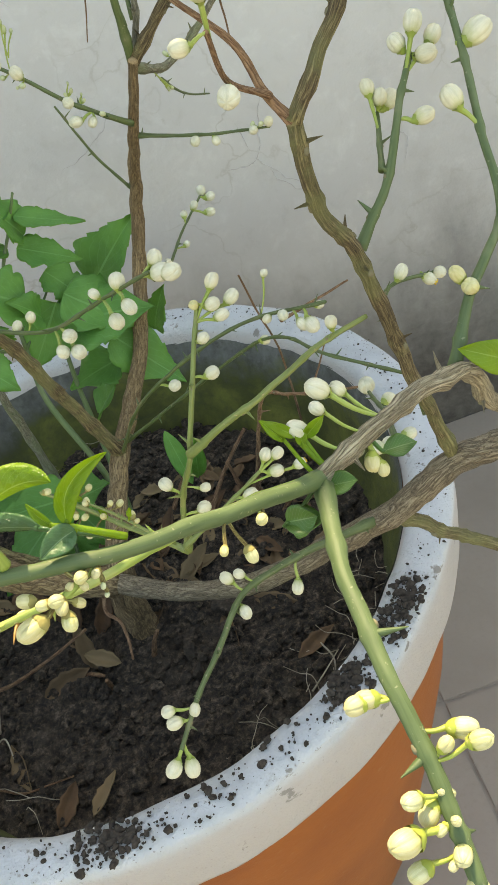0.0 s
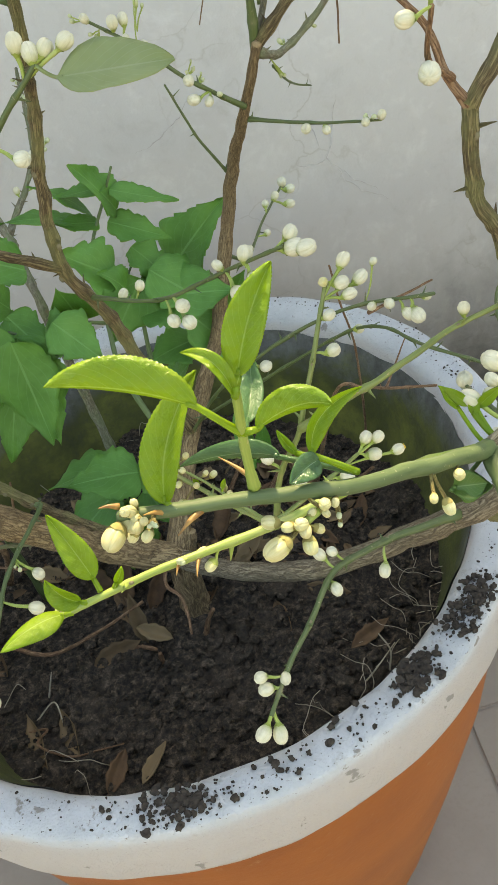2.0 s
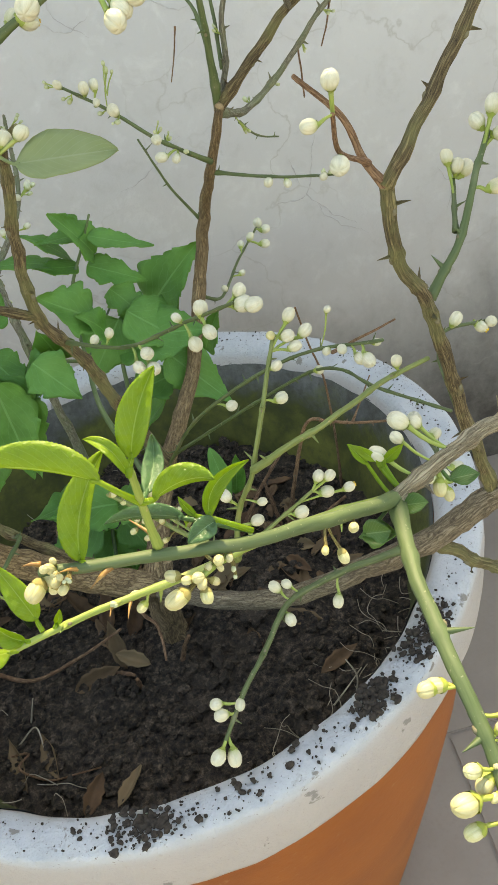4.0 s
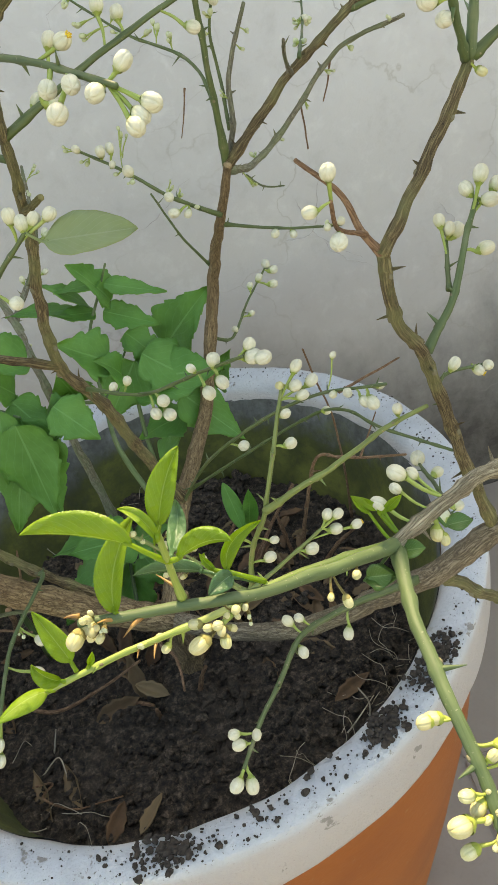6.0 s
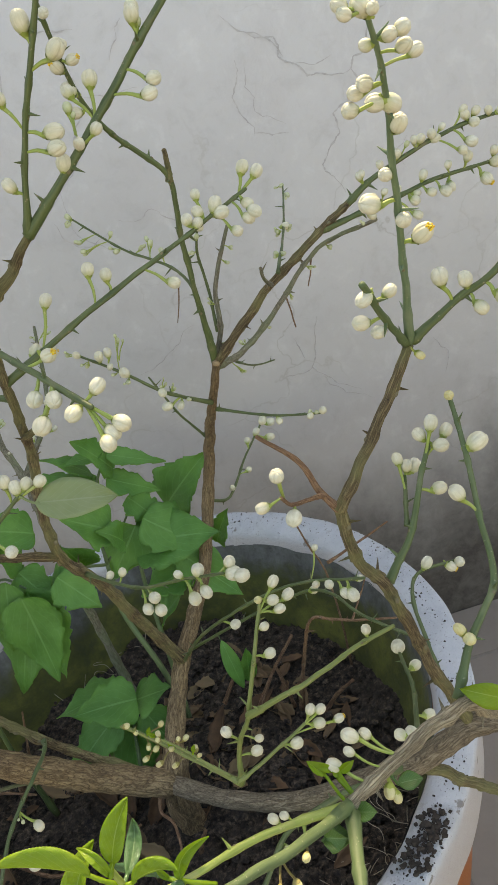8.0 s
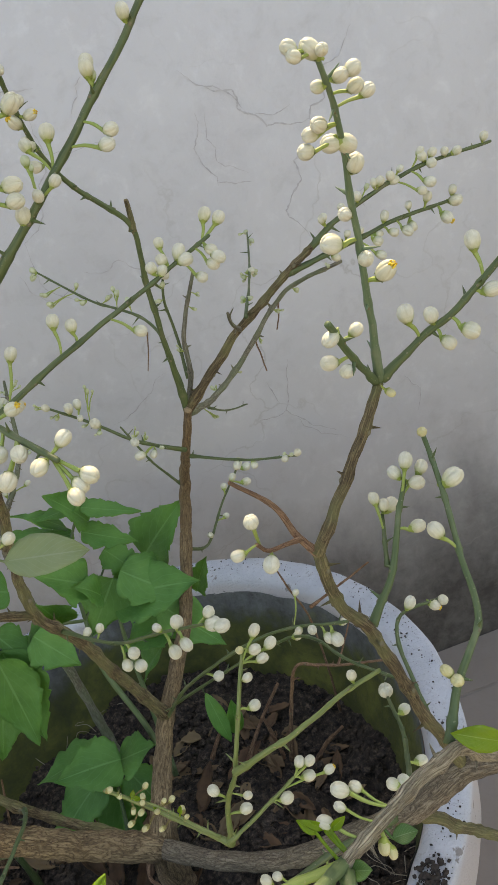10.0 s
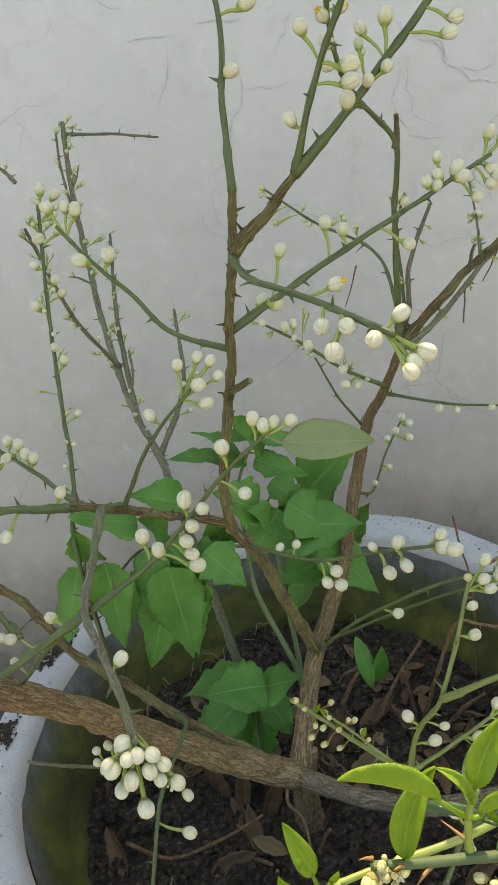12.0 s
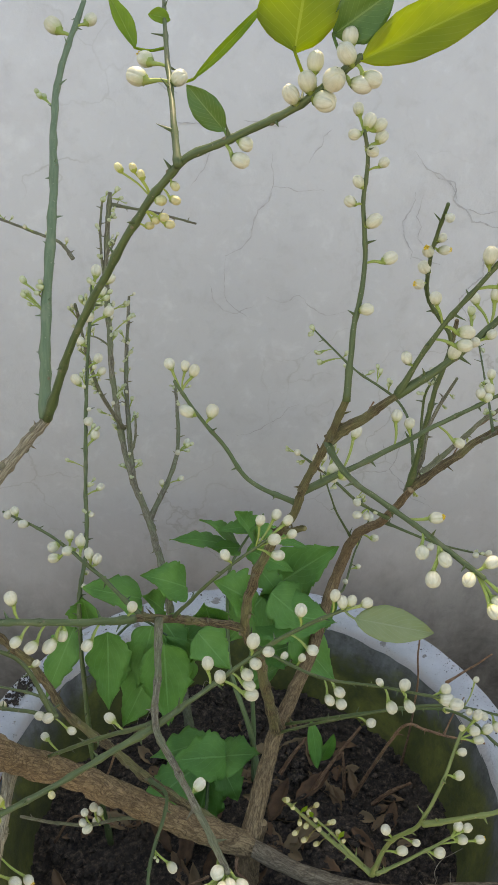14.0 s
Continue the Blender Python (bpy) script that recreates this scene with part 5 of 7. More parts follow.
buds("left_up_twig", "c", [(-0.1363, -0.0070, 0.6996, 6.0), (-0.1251, -0.0202, 0.7011, 5.9), (-0.1310, -0.0104, 0.7041, 5.4), (-0.1061, -0.0371, 0.6963, 6.8), (-0.0964, -0.0371, 0.7033, 6.2), (-0.0900, -0.0421, 0.7021, 6.7), (-0.0843, -0.0529, 0.7015, 6.0), (-0.0797, -0.0565, 0.7003, 5.9), (-0.1054, -0.0434, 0.6929, 6.2), (-0.0973, -0.0429, 0.6970, 6.2)])
buds("left_drop", "c", [(-0.0232, -0.2277, 0.6849, 5.5), (-0.0147, -0.2317, 0.6822, 5.1), (-0.0269, -0.2330, 0.6804, 5.4), (-0.0220, -0.2355, 0.6777, 5.4), (-0.0122, -0.2328, 0.6787, 4.7), (-0.0095, -0.2347, 0.6721, 5.1), (-0.0202, -0.2385, 0.6683, 5.8), (-0.0264, -0.2344, 0.6731, 4.8), (-0.0288, -0.1878, 0.6816, 5.5), (-0.0191, -0.2316, 0.6829, 5.1), (-0.0163, -0.2340, 0.6786, 5.1), (-0.0218, -0.2327, 0.6835, 4.7), (-0.0279, -0.2327, 0.6830, 4.1), (-0.0142, -0.2346, 0.6748, 4.4)])
buds("left_drop_back", "y", [(-0.1150, -0.1754, 0.6653, 5.2), (-0.1156, -0.1818, 0.6589, 4.7), (-0.0930, -0.1725, 0.6625, 3.6)])
buds("left_drop_back2", "c", [(-0.0710, -0.1314, 0.6616, 5.6), (-0.1132, -0.0969, 0.6131, 5.2)])
buds("cross_twig", "c", [(0.0190, -0.1380, 0.7270, 6.3), (0.0328, -0.1430, 0.7383, 5.3), (0.0360, -0.1441, 0.7353, 5.3), (0.0400, -0.1434, 0.7351, 5.3), (0.0459, -0.1468, 0.7364, 5.2), (0.0235, -0.1455, 0.7102, 5.5), (-0.0017, -0.1306, 0.7038, 7.1), (0.0049, -0.1354, 0.7012, 5.7), (-0.0230, -0.1285, 0.6898, 6.4), (-0.0177, -0.1320, 0.6842, 6.4), (-0.0011, -0.1350, 0.6940, 6.2), (-0.0051, -0.1351, 0.6877, 6.3), (-0.0044, -0.1359, 0.6818, 5.9), (-0.0035, -0.1374, 0.6770, 6.8)])
buds("bud_twig_low", "c", [(0.0807, -0.1070, 0.6438, 6.9), (0.0699, -0.0978, 0.6374, 4.6), (0.0817, -0.1149, 0.6366, 6.4), (0.0747, -0.1079, 0.6288, 7.0), (0.0973, -0.1214, 0.6543, 6.1), (0.0974, -0.1242, 0.6499, 8.0), (0.1009, -0.1286, 0.6506, 7.0), (0.0513, -0.0829, 0.6161, 7.0), (0.0457, -0.0829, 0.6103, 6.5), (0.0521, -0.0851, 0.6089, 7.1), (0.0245, -0.0436, 0.6085, 5.3), (0.0341, -0.0529, 0.6150, 5.2)])
buds("right_side_twig", "c", [(0.1919, -0.1387, 0.7031, 6.2), (0.1974, -0.1388, 0.6977, 5.9), (0.1869, -0.1370, 0.6984, 5.9), (0.1929, -0.1434, 0.6950, 6.2), (0.1876, -0.1504, 0.6806, 6.2)])
buds("right_side_twig2", "c", [(0.1773, -0.1335, 0.6879, 5.2), (0.1833, -0.1335, 0.6822, 6.5), (0.1800, -0.1352, 0.6845, 5.2)])
buds("right_rear_twig", "c", [(0.1864, -0.1066, 0.6042, 6.2), (0.2030, -0.1045, 0.5967, 5.8)])
buds("right_rear_twig", "o", [(0.1980, -0.1048, 0.5956, 5.8)])
buds("right_top", "c", [(0.1658, -0.2250, 0.8592, 3.6), (0.1726, -0.2140, 0.8495, 3.4), (0.1769, -0.2176, 0.8506, 3.6), (0.1796, -0.2179, 0.8512, 3.9), (0.1800, -0.2160, 0.8475, 3.6), (0.1843, -0.2099, 0.8451, 3.8), (0.1729, -0.2056, 0.8409, 4.2), (0.1714, -0.2024, 0.8390, 4.2), (0.1695, -0.2016, 0.8355, 4.4), (0.1766, -0.1985, 0.8348, 5.1), (0.1803, -0.1982, 0.8337, 5.4), (0.1826, -0.1939, 0.8276, 5.2), (0.1753, -0.1787, 0.8056, 6.6), (0.1795, -0.1843, 0.8137, 4.2), (0.1842, -0.1776, 0.7978, 5.2), (0.1704, -0.2234, 0.8576, 4.4), (0.1661, -0.2262, 0.8575, 3.2), (0.1716, -0.2269, 0.8571, 3.0)])
buds("right_top", "o", [(0.1897, -0.1752, 0.7915, 6.6)])
buds("right_out", "c", [(0.2263, -0.1536, 0.7834, 6.1), (0.2278, -0.1592, 0.7673, 6.2), (0.2001, -0.1514, 0.7663, 6.7), (0.2076, -0.1549, 0.7641, 5.6), (0.2183, -0.1596, 0.7562, 6.6), (0.2108, -0.1575, 0.7538, 5.3)])
buds("right_short", "c", [(0.1673, -0.1836, 0.7810, 5.4), (0.1762, -0.1784, 0.7787, 4.7), (0.1670, -0.1731, 0.7690, 5.8), (0.1726, -0.1696, 0.7625, 5.3)])
buds("right_short", "y", [(0.1885, -0.1537, 0.7415, 3.4)])
buds("bud_spur", "c", [(0.1274, -0.1988, 0.7417, 5.2), (0.1204, -0.2001, 0.7330, 4.3), (0.1290, -0.1885, 0.7171, 6.0)])
buds("right_near_shoot", "y", [(0.1998, -0.1419, 0.7147, 4.5), (0.1725, -0.2021, 0.6589, 4.5), (0.1746, -0.2047, 0.6558, 5.2)])
buds("right_near_shoot", "c", [(0.2032, -0.1557, 0.7002, 7.9), (0.1889, -0.1694, 0.6908, 6.6)])
buds("near_twig_left2", "y", [(0.0499, -0.2623, 0.6537, 2.9), (0.0488, -0.2603, 0.6563, 2.5)])
buds("near_twig_left2", "g", [(0.0443, -0.2636, 0.6590, 2.1)])
buds("near_twig_down", "y", [(0.1095, -0.3008, 0.6487, 4.0), (0.1073, -0.3015, 0.6495, 4.0), (0.1232, -0.3092, 0.6440, 4.3), (0.1245, -0.3133, 0.6468, 3.8), (0.1192, -0.3113, 0.6448, 3.0), (0.1072, -0.3221, 0.6406, 5.3), (0.1126, -0.3179, 0.6380, 4.2), (0.1151, -0.3252, 0.6366, 3.7), (0.1077, -0.3246, 0.6342, 3.8), (0.1105, -0.3174, 0.6434, 3.6)])
buds("near_branch", "c", [(0.1244, -0.2350, 0.6655, 5.6), (0.1290, -0.2333, 0.6620, 4.3), (0.1171, -0.2394, 0.6601, 4.9), (0.1226, -0.2386, 0.6631, 3.6)])
buds("near_branch", "y", [(0.1308, -0.2451, 0.6477, 4.3), (0.1327, -0.2467, 0.6461, 3.4)])
buds("centre_shoot", "c", [(0.1129, -0.1291, 0.6425, 5.6), (0.1104, -0.1336, 0.6363, 5.6), (0.1121, -0.1360, 0.6326, 5.1), (0.1175, -0.1327, 0.6358, 5.6), (0.1033, -0.1390, 0.6280, 4.7), (0.1019, -0.1433, 0.6159, 5.6), (0.0686, -0.1382, 0.5695, 6.1), (0.0788, -0.1393, 0.5515, 6.2), (0.0833, -0.1460, 0.5678, 4.5)])
buds("centre_shoot", "y", [(0.1042, -0.1323, 0.6377, 3.9)])
buds("centre_side", "c", [(0.1441, -0.1625, 0.6317, 4.8)])
buds("centre_side2", "c", [(0.1101, -0.1359, 0.5639, 5.7), (0.1147, -0.1372, 0.5638, 5.6), (0.1120, -0.1389, 0.5565, 6.2), (0.0988, -0.1426, 0.5519, 6.7)])
buds("centre_side2", "o", [(0.1219, -0.1393, 0.5560, 5.2)])
buds("brown_spray", "y", [(0.0176, -0.1136, 0.5674, 3.6), (0.0283, -0.1202, 0.5524, 3.4), (0.0346, -0.1151, 0.5629, 3.3), (0.0439, -0.1185, 0.5514, 3.4), (0.0218, -0.1221, 0.5496, 3.4), (0.0270, -0.1228, 0.5438, 3.6), (0.0341, -0.1228, 0.5392, 3.1), (0.0248, -0.1188, 0.5536, 3.1)])
for key, n in (("brown_spray", 3), ("brown_spray_side", 4)):
    rng = random.Random(key)
    tips = [LINES[key][int(len(LINES[key]) * (0.35 + 0.64 * rng.random()))] for k in range(n)]
    buds(key, "y", [(p.x + rng.gauss(0, 0.0022), p.y + rng.gauss(0, 0.0022), p.z + 0.0025 + rng.gauss(0, 0.0022), 2.6 + 1.3 * rng.random()) for p in tips])
buds("low_hang_twig", "c", [(0.0785, -0.1680, 0.5382, 5.6), (0.0837, -0.1675, 0.5376, 4.7), (0.1036, -0.1676, 0.5173, 5.8), (0.0814, -0.1802, 0.5299, 5.6), (0.0447, -0.2112, 0.5314, 5.2), (0.0532, -0.2106, 0.5259, 4.8), (0.0455, -0.2142, 0.5278, 6.0), (0.0408, -0.2270, 0.5207, 6.3), (0.0461, -0.2263, 0.5163, 6.4)])
buds("rear_twig_low", "c", [(0.0807, -0.0516, 0.5528, 6.8), (0.1372, -0.0701, 0.6049, 3.9), (0.1384, -0.0858, 0.5914, 5.5), (0.1321, -0.0795, 0.5884, 4.5), (0.1483, -0.0937, 0.5870, 7.7), (0.1450, -0.0914, 0.5875, 6.1), (0.1541, -0.0891, 0.5921, 4.4)])
buds("rear_twig_low2", "c", [(0.1303, -0.0510, 0.5592, 5.6)])
buds("rim_twig", "c", [(0.1624, -0.1090, 0.5574, 8.3), (0.1657, -0.1287, 0.5630, 6.3), (0.1597, -0.1738, 0.5836, 5.5), (0.1485, -0.1911, 0.5979, 6.0), (0.1440, -0.1906, 0.5987, 5.6)])
buds("far_green", "c", [(-0.0923, 0.1848, 0.7881, 9.3), (-0.0826, 0.1813, 0.7830, 8.5), (-0.0883, 0.1761, 0.7749, 7.7), (-0.0996, 0.1656, 0.7589, 9.2), (-0.0843, 0.1671, 0.7619, 8.5), (-0.1065, 0.1565, 0.7437, 7.7), (-0.0935, 0.1469, 0.7329, 7.6), (-0.0916, 0.1451, 0.7232, 6.9), (-0.1100, 0.1370, 0.7208, 8.4), (-0.1022, 0.1199, 0.6946, 7.6), (-0.0978, 0.1154, 0.6856, 7.6), (-0.0950, 0.0919, 0.6545, 6.0), (-0.1091, 0.0485, 0.5990, 3.8), (-0.1072, 0.0589, 0.6025, 3.6), (-0.1097, 0.0706, 0.6278, 3.3), (-0.1026, 0.0821, 0.6371, 4.2), (-0.1041, 0.0971, 0.6538, 3.7), (-0.1054, 0.1106, 0.6726, 3.7), (-0.1012, 0.1240, 0.7024, 3.6), (-0.1044, 0.1331, 0.7168, 3.4), (-0.0967, 0.1440, 0.7272, 3.9), (-0.1023, 0.1598, 0.7446, 2.6), (-0.0979, 0.1814, 0.7755, 3.2)])
buds("far_green", "g", [(-0.1185, 0.1044, 0.6721, 4.5), (-0.0974, 0.1795, 0.7820, 6.9), (-0.0923, 0.1729, 0.7661, 7.0), (-0.1039, 0.1732, 0.7702, 6.9), (-0.0847, 0.1729, 0.7709, 6.9)])
buds("far_stem_side", "g", [(-0.0320, 0.2562, 0.5954, 6.8), (-0.0304, 0.3168, 0.6340, 5.2), (-0.0400, 0.2995, 0.6190, 6.1), (-0.0429, 0.3182, 0.6270, 6.2)])
buds("far_stem", "g", [(-0.0840, 0.3295, 0.8197, 6.5), (-0.0802, 0.3261, 0.8133, 5.5), (-0.1100, 0.2488, 0.6386, 5.7), (-0.0819, 0.3033, 0.7218, 6.7), (-0.0783, 0.2964, 0.7127, 6.7), (-0.0929, 0.3217, 0.7948, 5.6), (-0.0912, 0.3190, 0.7755, 5.6), (-0.0870, 0.3189, 0.7674, 5.7), (-0.0935, 0.3122, 0.7525, 6.2), (-0.0968, 0.2885, 0.6974, 5.7), (-0.0759, 0.2200, 0.6008, 5.6), (-0.0890, 0.2638, 0.6561, 5.7)])
buds("far_stem_side", "c", [(-0.0329, 0.2605, 0.5964, 6.9), (-0.0418, 0.2490, 0.5918, 5.8), (-0.0573, 0.2170, 0.5790, 5.7), (-0.0399, 0.2287, 0.5754, 5.7)])
buds("limb_right", "c", [(0.2842, 0.0336, 0.7732, 5.1), (0.2971, 0.0316, 0.7690, 5.1), (0.2881, 0.0300, 0.7661, 6.2), (0.2589, 0.0324, 0.7657, 5.7), (0.2669, 0.0337, 0.7631, 5.7), (0.2834, 0.0249, 0.7580, 6.8), (0.2780, 0.0242, 0.7552, 5.7)])
buds("limb_right", "g", [(0.2516, 0.0348, 0.7646, 4.6)])
buds("limb_right2", "c", [(0.2971, 0.0276, 0.7427, 7.5), (0.2658, 0.0242, 0.7367, 6.4), (0.2492, 0.0280, 0.7357, 6.4), (0.2588, 0.0266, 0.7377, 5.8), (0.2484, 0.0244, 0.7288, 5.9), (0.2706, 0.0280, 0.7369, 5.3)])
buds("limb_right2", "o", [(0.2899, 0.0264, 0.7358, 7.6)])
buds("twig_back_up", "c", [(0.1377, 0.2067, 0.5343, 8.1), (0.1423, 0.2035, 0.5288, 8.1), (0.1278, 0.1859, 0.5343, 7.0), (0.1379, 0.1858, 0.5254, 8.0), (0.1125, 0.1401, 0.5292, 5.8), (0.0966, 0.1153, 0.5335, 5.6), (0.1186, 0.1735, 0.5357, 6.1)])
buds("limb_upleft", "g", [(0.0584, 0.0953, 0.7702, 5.8), (0.0623, 0.0803, 0.7517, 5.1), (0.0803, 0.0747, 0.7474, 5.1), (0.1012, 0.0710, 0.7470, 5.0), (0.1062, 0.0650, 0.7418, 5.0), (0.0569, 0.0926, 0.7661, 4.5), (0.0800, 0.0820, 0.7561, 4.4), (0.0606, 0.0839, 0.7566, 4.5), (0.0952, 0.0735, 0.7447, 4.4)])
buds("up_small", "g", [(0.1954, 0.1502, 0.7346, 5.1), (0.1959, 0.1363, 0.7316, 4.6), (0.1772, 0.0836, 0.7260, 4.3), (0.1863, 0.0894, 0.7252, 4.3), (0.1702, 0.0503, 0.7234, 4.7), (0.1741, 0.0483, 0.7228, 4.0)])
buds("up_small", "c", [(0.1839, 0.0902, 0.7257, 5.3)])
buds("twig_b_left", "c", [(0.0413, 0.0348, 0.7079, 4.9), (0.0534, 0.0329, 0.7037, 6.1), (0.0585, 0.0352, 0.7035, 5.6), (0.0642, 0.0286, 0.6909, 6.8), (0.0811, 0.0284, 0.6717, 6.3), (0.0813, 0.0256, 0.6631, 6.3), (0.0885, 0.0294, 0.6593, 5.1), (0.0573, 0.0323, 0.6958, 4.3)])
buds("twig_b_left", "g", [(0.0671, 0.0381, 0.7078, 4.3), (0.0940, 0.0299, 0.6613, 3.9), (0.0868, 0.0364, 0.6688, 3.4), (0.0842, 0.0294, 0.6759, 3.2), (0.0646, 0.0260, 0.6860, 4.1), (0.0572, 0.0322, 0.6905, 3.5), (0.0439, 0.0371, 0.6990, 4.2), (0.0355, 0.0403, 0.7074, 3.4)])
buds("twig_b_right", "c", [(0.1687, 0.0094, 0.6370, 5.1), (0.1609, 0.0114, 0.6348, 5.1), (0.1426, 0.0201, 0.6334, 5.2), (0.1328, 0.0224, 0.6357, 5.8)])
buds("twig_b_right", "g", [(0.1646, 0.0102, 0.6369, 4.1)])
buds("left_far_twig", "c", [(-0.1141, -0.0853, 0.6557, 4.3), (-0.1095, -0.0979, 0.6281, 6.5), (-0.1136, -0.0972, 0.6295, 5.4), (-0.0975, -0.1017, 0.6216, 4.8)])
buds("left_far_spur", "c", [(-0.1431, -0.1025, 0.6449, 6.8), (-0.1396, -0.1002, 0.6532, 5.8), (-0.1452, -0.1015, 0.6481, 5.8), (-0.1317, -0.0965, 0.6390, 3.8), (-0.1476, -0.1011, 0.6629, 4.1)])
buds("hang_twig", "c", [(-0.0463, -0.1440, 0.5263, 7.1), (-0.0496, -0.1160, 0.5183, 6.5), (-0.0647, -0.1761, 0.5227, 6.5), (-0.0663, -0.1799, 0.5164, 6.0)])
buds("hang_twig", "g", [(-0.0581, -0.1123, 0.5206, 3.3)])
buds("soil_twig", "c", [(-0.1045, -0.0757, 0.5190, 5.6), (-0.0999, -0.0689, 0.5140, 6.3), (-0.0982, -0.0627, 0.5015, 5.8), (-0.1064, -0.0767, 0.5107, 5.6), (-0.1049, -0.0734, 0.5002, 6.9), (-0.1002, -0.0658, 0.4965, 5.8)])
buds("left_front_twig", "c", [(-0.1190, -0.1690, 0.5982, 6.2), (-0.1135, -0.1870, 0.6039, 4.9)])
buds("left_front_spur", "c", [(-0.1479, -0.1630, 0.6101, 6.2), (-0.1416, -0.1709, 0.6076, 6.1), (-0.1442, -0.1718, 0.6102, 5.6)])
buds("left_front_twig", "o", [(-0.1129, -0.1680, 0.5975, 5.2)])
buds("left_front_twig", "y", [(-0.1338, -0.2009, 0.6057, 4.5)])
buds("top_shoot_right", "c", [(0.0135, -0.1211, 0.9337, 6.3), (0.0189, -0.1215, 0.9376, 7.0), (0.0214, -0.1202, 0.9434, 6.2), (0.0267, -0.1273, 0.9384, 8.6), (0.0243, -0.1243, 0.9318, 8.0), (0.0305, -0.1274, 0.9460, 6.8), (0.0318, -0.1245, 0.9507, 6.1), (0.0352, -0.1292, 0.9371, 6.5), (0.0385, -0.1305, 0.9387, 6.1), (-0.0033, -0.1148, 0.9123, 6.3), (-0.0011, -0.1125, 0.9175, 5.6)])
buds("top_shoot_right", "y", [(-0.0471, -0.0953, 0.9078, 3.3), (-0.0419, -0.0953, 0.9077, 3.3), (-0.0265, -0.1057, 0.9026, 3.6), (-0.0321, -0.1022, 0.8970, 4.4), (-0.0268, -0.1050, 0.8974, 3.7), (-0.0314, -0.1015, 0.8906, 3.7), (-0.0371, -0.0978, 0.8868, 3.4), (-0.0294, -0.1029, 0.8882, 3.7), (-0.0347, -0.0999, 0.8893, 3.4), (-0.0389, -0.0968, 0.9053, 3.3)])
buds("top_spur", "c", [(-0.0391, -0.0727, 0.9370, 8.0), (-0.0232, -0.0774, 0.9365, 6.8)])
buds("top_spur", "o", [(-0.0359, -0.0580, 0.9421, 7.1)])
buds("top_shoot_left", "g", [(-0.1090, 0.1298, 0.9141, 5.9), (-0.1085, 0.0002, 0.8384, 5.5), (-0.0995, -0.0054, 0.8354, 4.9), (-0.1053, -0.0064, 0.8330, 4.9), (-0.1077, -0.0084, 0.8337, 4.3)])
buds("top_shoot_left", "c", [(-0.1051, 0.1998, 0.9513, 12.1), (-0.0815, 0.2100, 0.9543, 9.4)])
buds("far_stem_b", "g", [(-0.0784, 0.2529, 0.6309, 5.7), (-0.0812, 0.2624, 0.6442, 5.7), (-0.0816, 0.2991, 0.6750, 5.8)])
buds("limb_thin2", "c", [(0.1269, 0.0404, 0.7589, 5.8), (0.1315, 0.0405, 0.7557, 5.9)])
buds("limb_thin2", "g", [(0.1284, 0.0416, 0.7499, 4.7), (0.1231, 0.0462, 0.7402, 4.2)])
buds("near_twig_left", "y", [(0.0414, -0.2900, 0.6963, 4.1), (0.0445, -0.2893, 0.7003, 1.9), (0.0457, -0.2867, 0.6992, 1.5), (0.0466, -0.2913, 0.6961, 2.1), (0.0469, -0.2908, 0.6988, 1.6), (0.0763, -0.2869, 0.6877, 1.7), (0.0743, -0.2888, 0.6880, 1.5), (0.1031, -0.2699, 0.6685, 2.7), (0.0951, -0.2787, 0.6734, 1.9), (0.0990, -0.2750, 0.6659, 2.8)])
buds("near_twig_left", "g", [(0.0483, -0.2911, 0.6976, 1.4), (0.0765, -0.2875, 0.6852, 1.5)])
buds("cluster_stalk", "y", [(0.0652, -0.2926, 0.6868, 4.1), (0.0652, -0.2886, 0.6889, 2.7), (0.0678, -0.2902, 0.6885, 2.1), (0.0704, -0.2921, 0.6850, 2.9)])
for key, low, n in (("near_twig_left", 0.90, 7), ("cluster_stalk", 0.3, 5), ("near_twig_down", 0.70, 8)):
    rng = random.Random(key)
    tips = [LINES[key][int((len(LINES[key]) - 1) * (low + (1 - low) * rng.random()))] for k in range(n)]
    buds(key, "y", [(p.x + rng.gauss(0, 0.0016), p.y - abs(rng.gauss(0, 0.0016)), p.z - 0.0012 + rng.gauss(0, 0.0016), 1.7 + 1.3 * rng.random()) for p in tips])
buds("far_stem", "c", [(-0.0599, 0.1455, 0.5437, 3.9), (-0.0613, 0.1662, 0.5454, 3.1), (-0.0678, 0.1870, 0.5631, 3.2), (-0.0755, 0.1978, 0.5812, 2.5), (-0.0832, 0.2097, 0.5911, 2.6), (-0.0847, 0.2234, 0.6075, 3.5), (-0.0970, 0.2412, 0.6243, 2.6), (-0.0991, 0.2485, 0.6321, 3.9), (-0.0914, 0.2596, 0.6486, 3.2), (-0.0951, 0.2740, 0.6654, 2.5), (-0.0968, 0.2795, 0.6733, 3.7), (-0.0964, 0.2929, 0.6948, 2.7), (-0.0955, 0.2942, 0.7127, 3.6), (-0.0938, 0.3012, 0.7242, 3.3), (-0.1028, 0.3064, 0.7419, 4.2), (-0.0983, 0.3149, 0.7554, 3.7), (-0.0903, 0.3200, 0.7806, 2.8), (-0.0940, 0.3252, 0.7936, 3.6)])
buds("far_cross", "c", [(-0.0972, 0.2302, 0.6429, 4.1), (-0.1005, 0.2250, 0.6471, 2.7), (-0.0939, 0.2175, 0.6619, 3.8), (-0.1077, 0.2090, 0.6804, 3.2), (-0.1009, 0.1990, 0.6928, 2.5), (-0.1028, 0.1936, 0.7114, 2.9), (-0.1120, 0.1877, 0.7266, 2.5), (-0.1143, 0.1836, 0.7457, 3.2), (-0.1119, 0.1732, 0.7657, 3.0)])
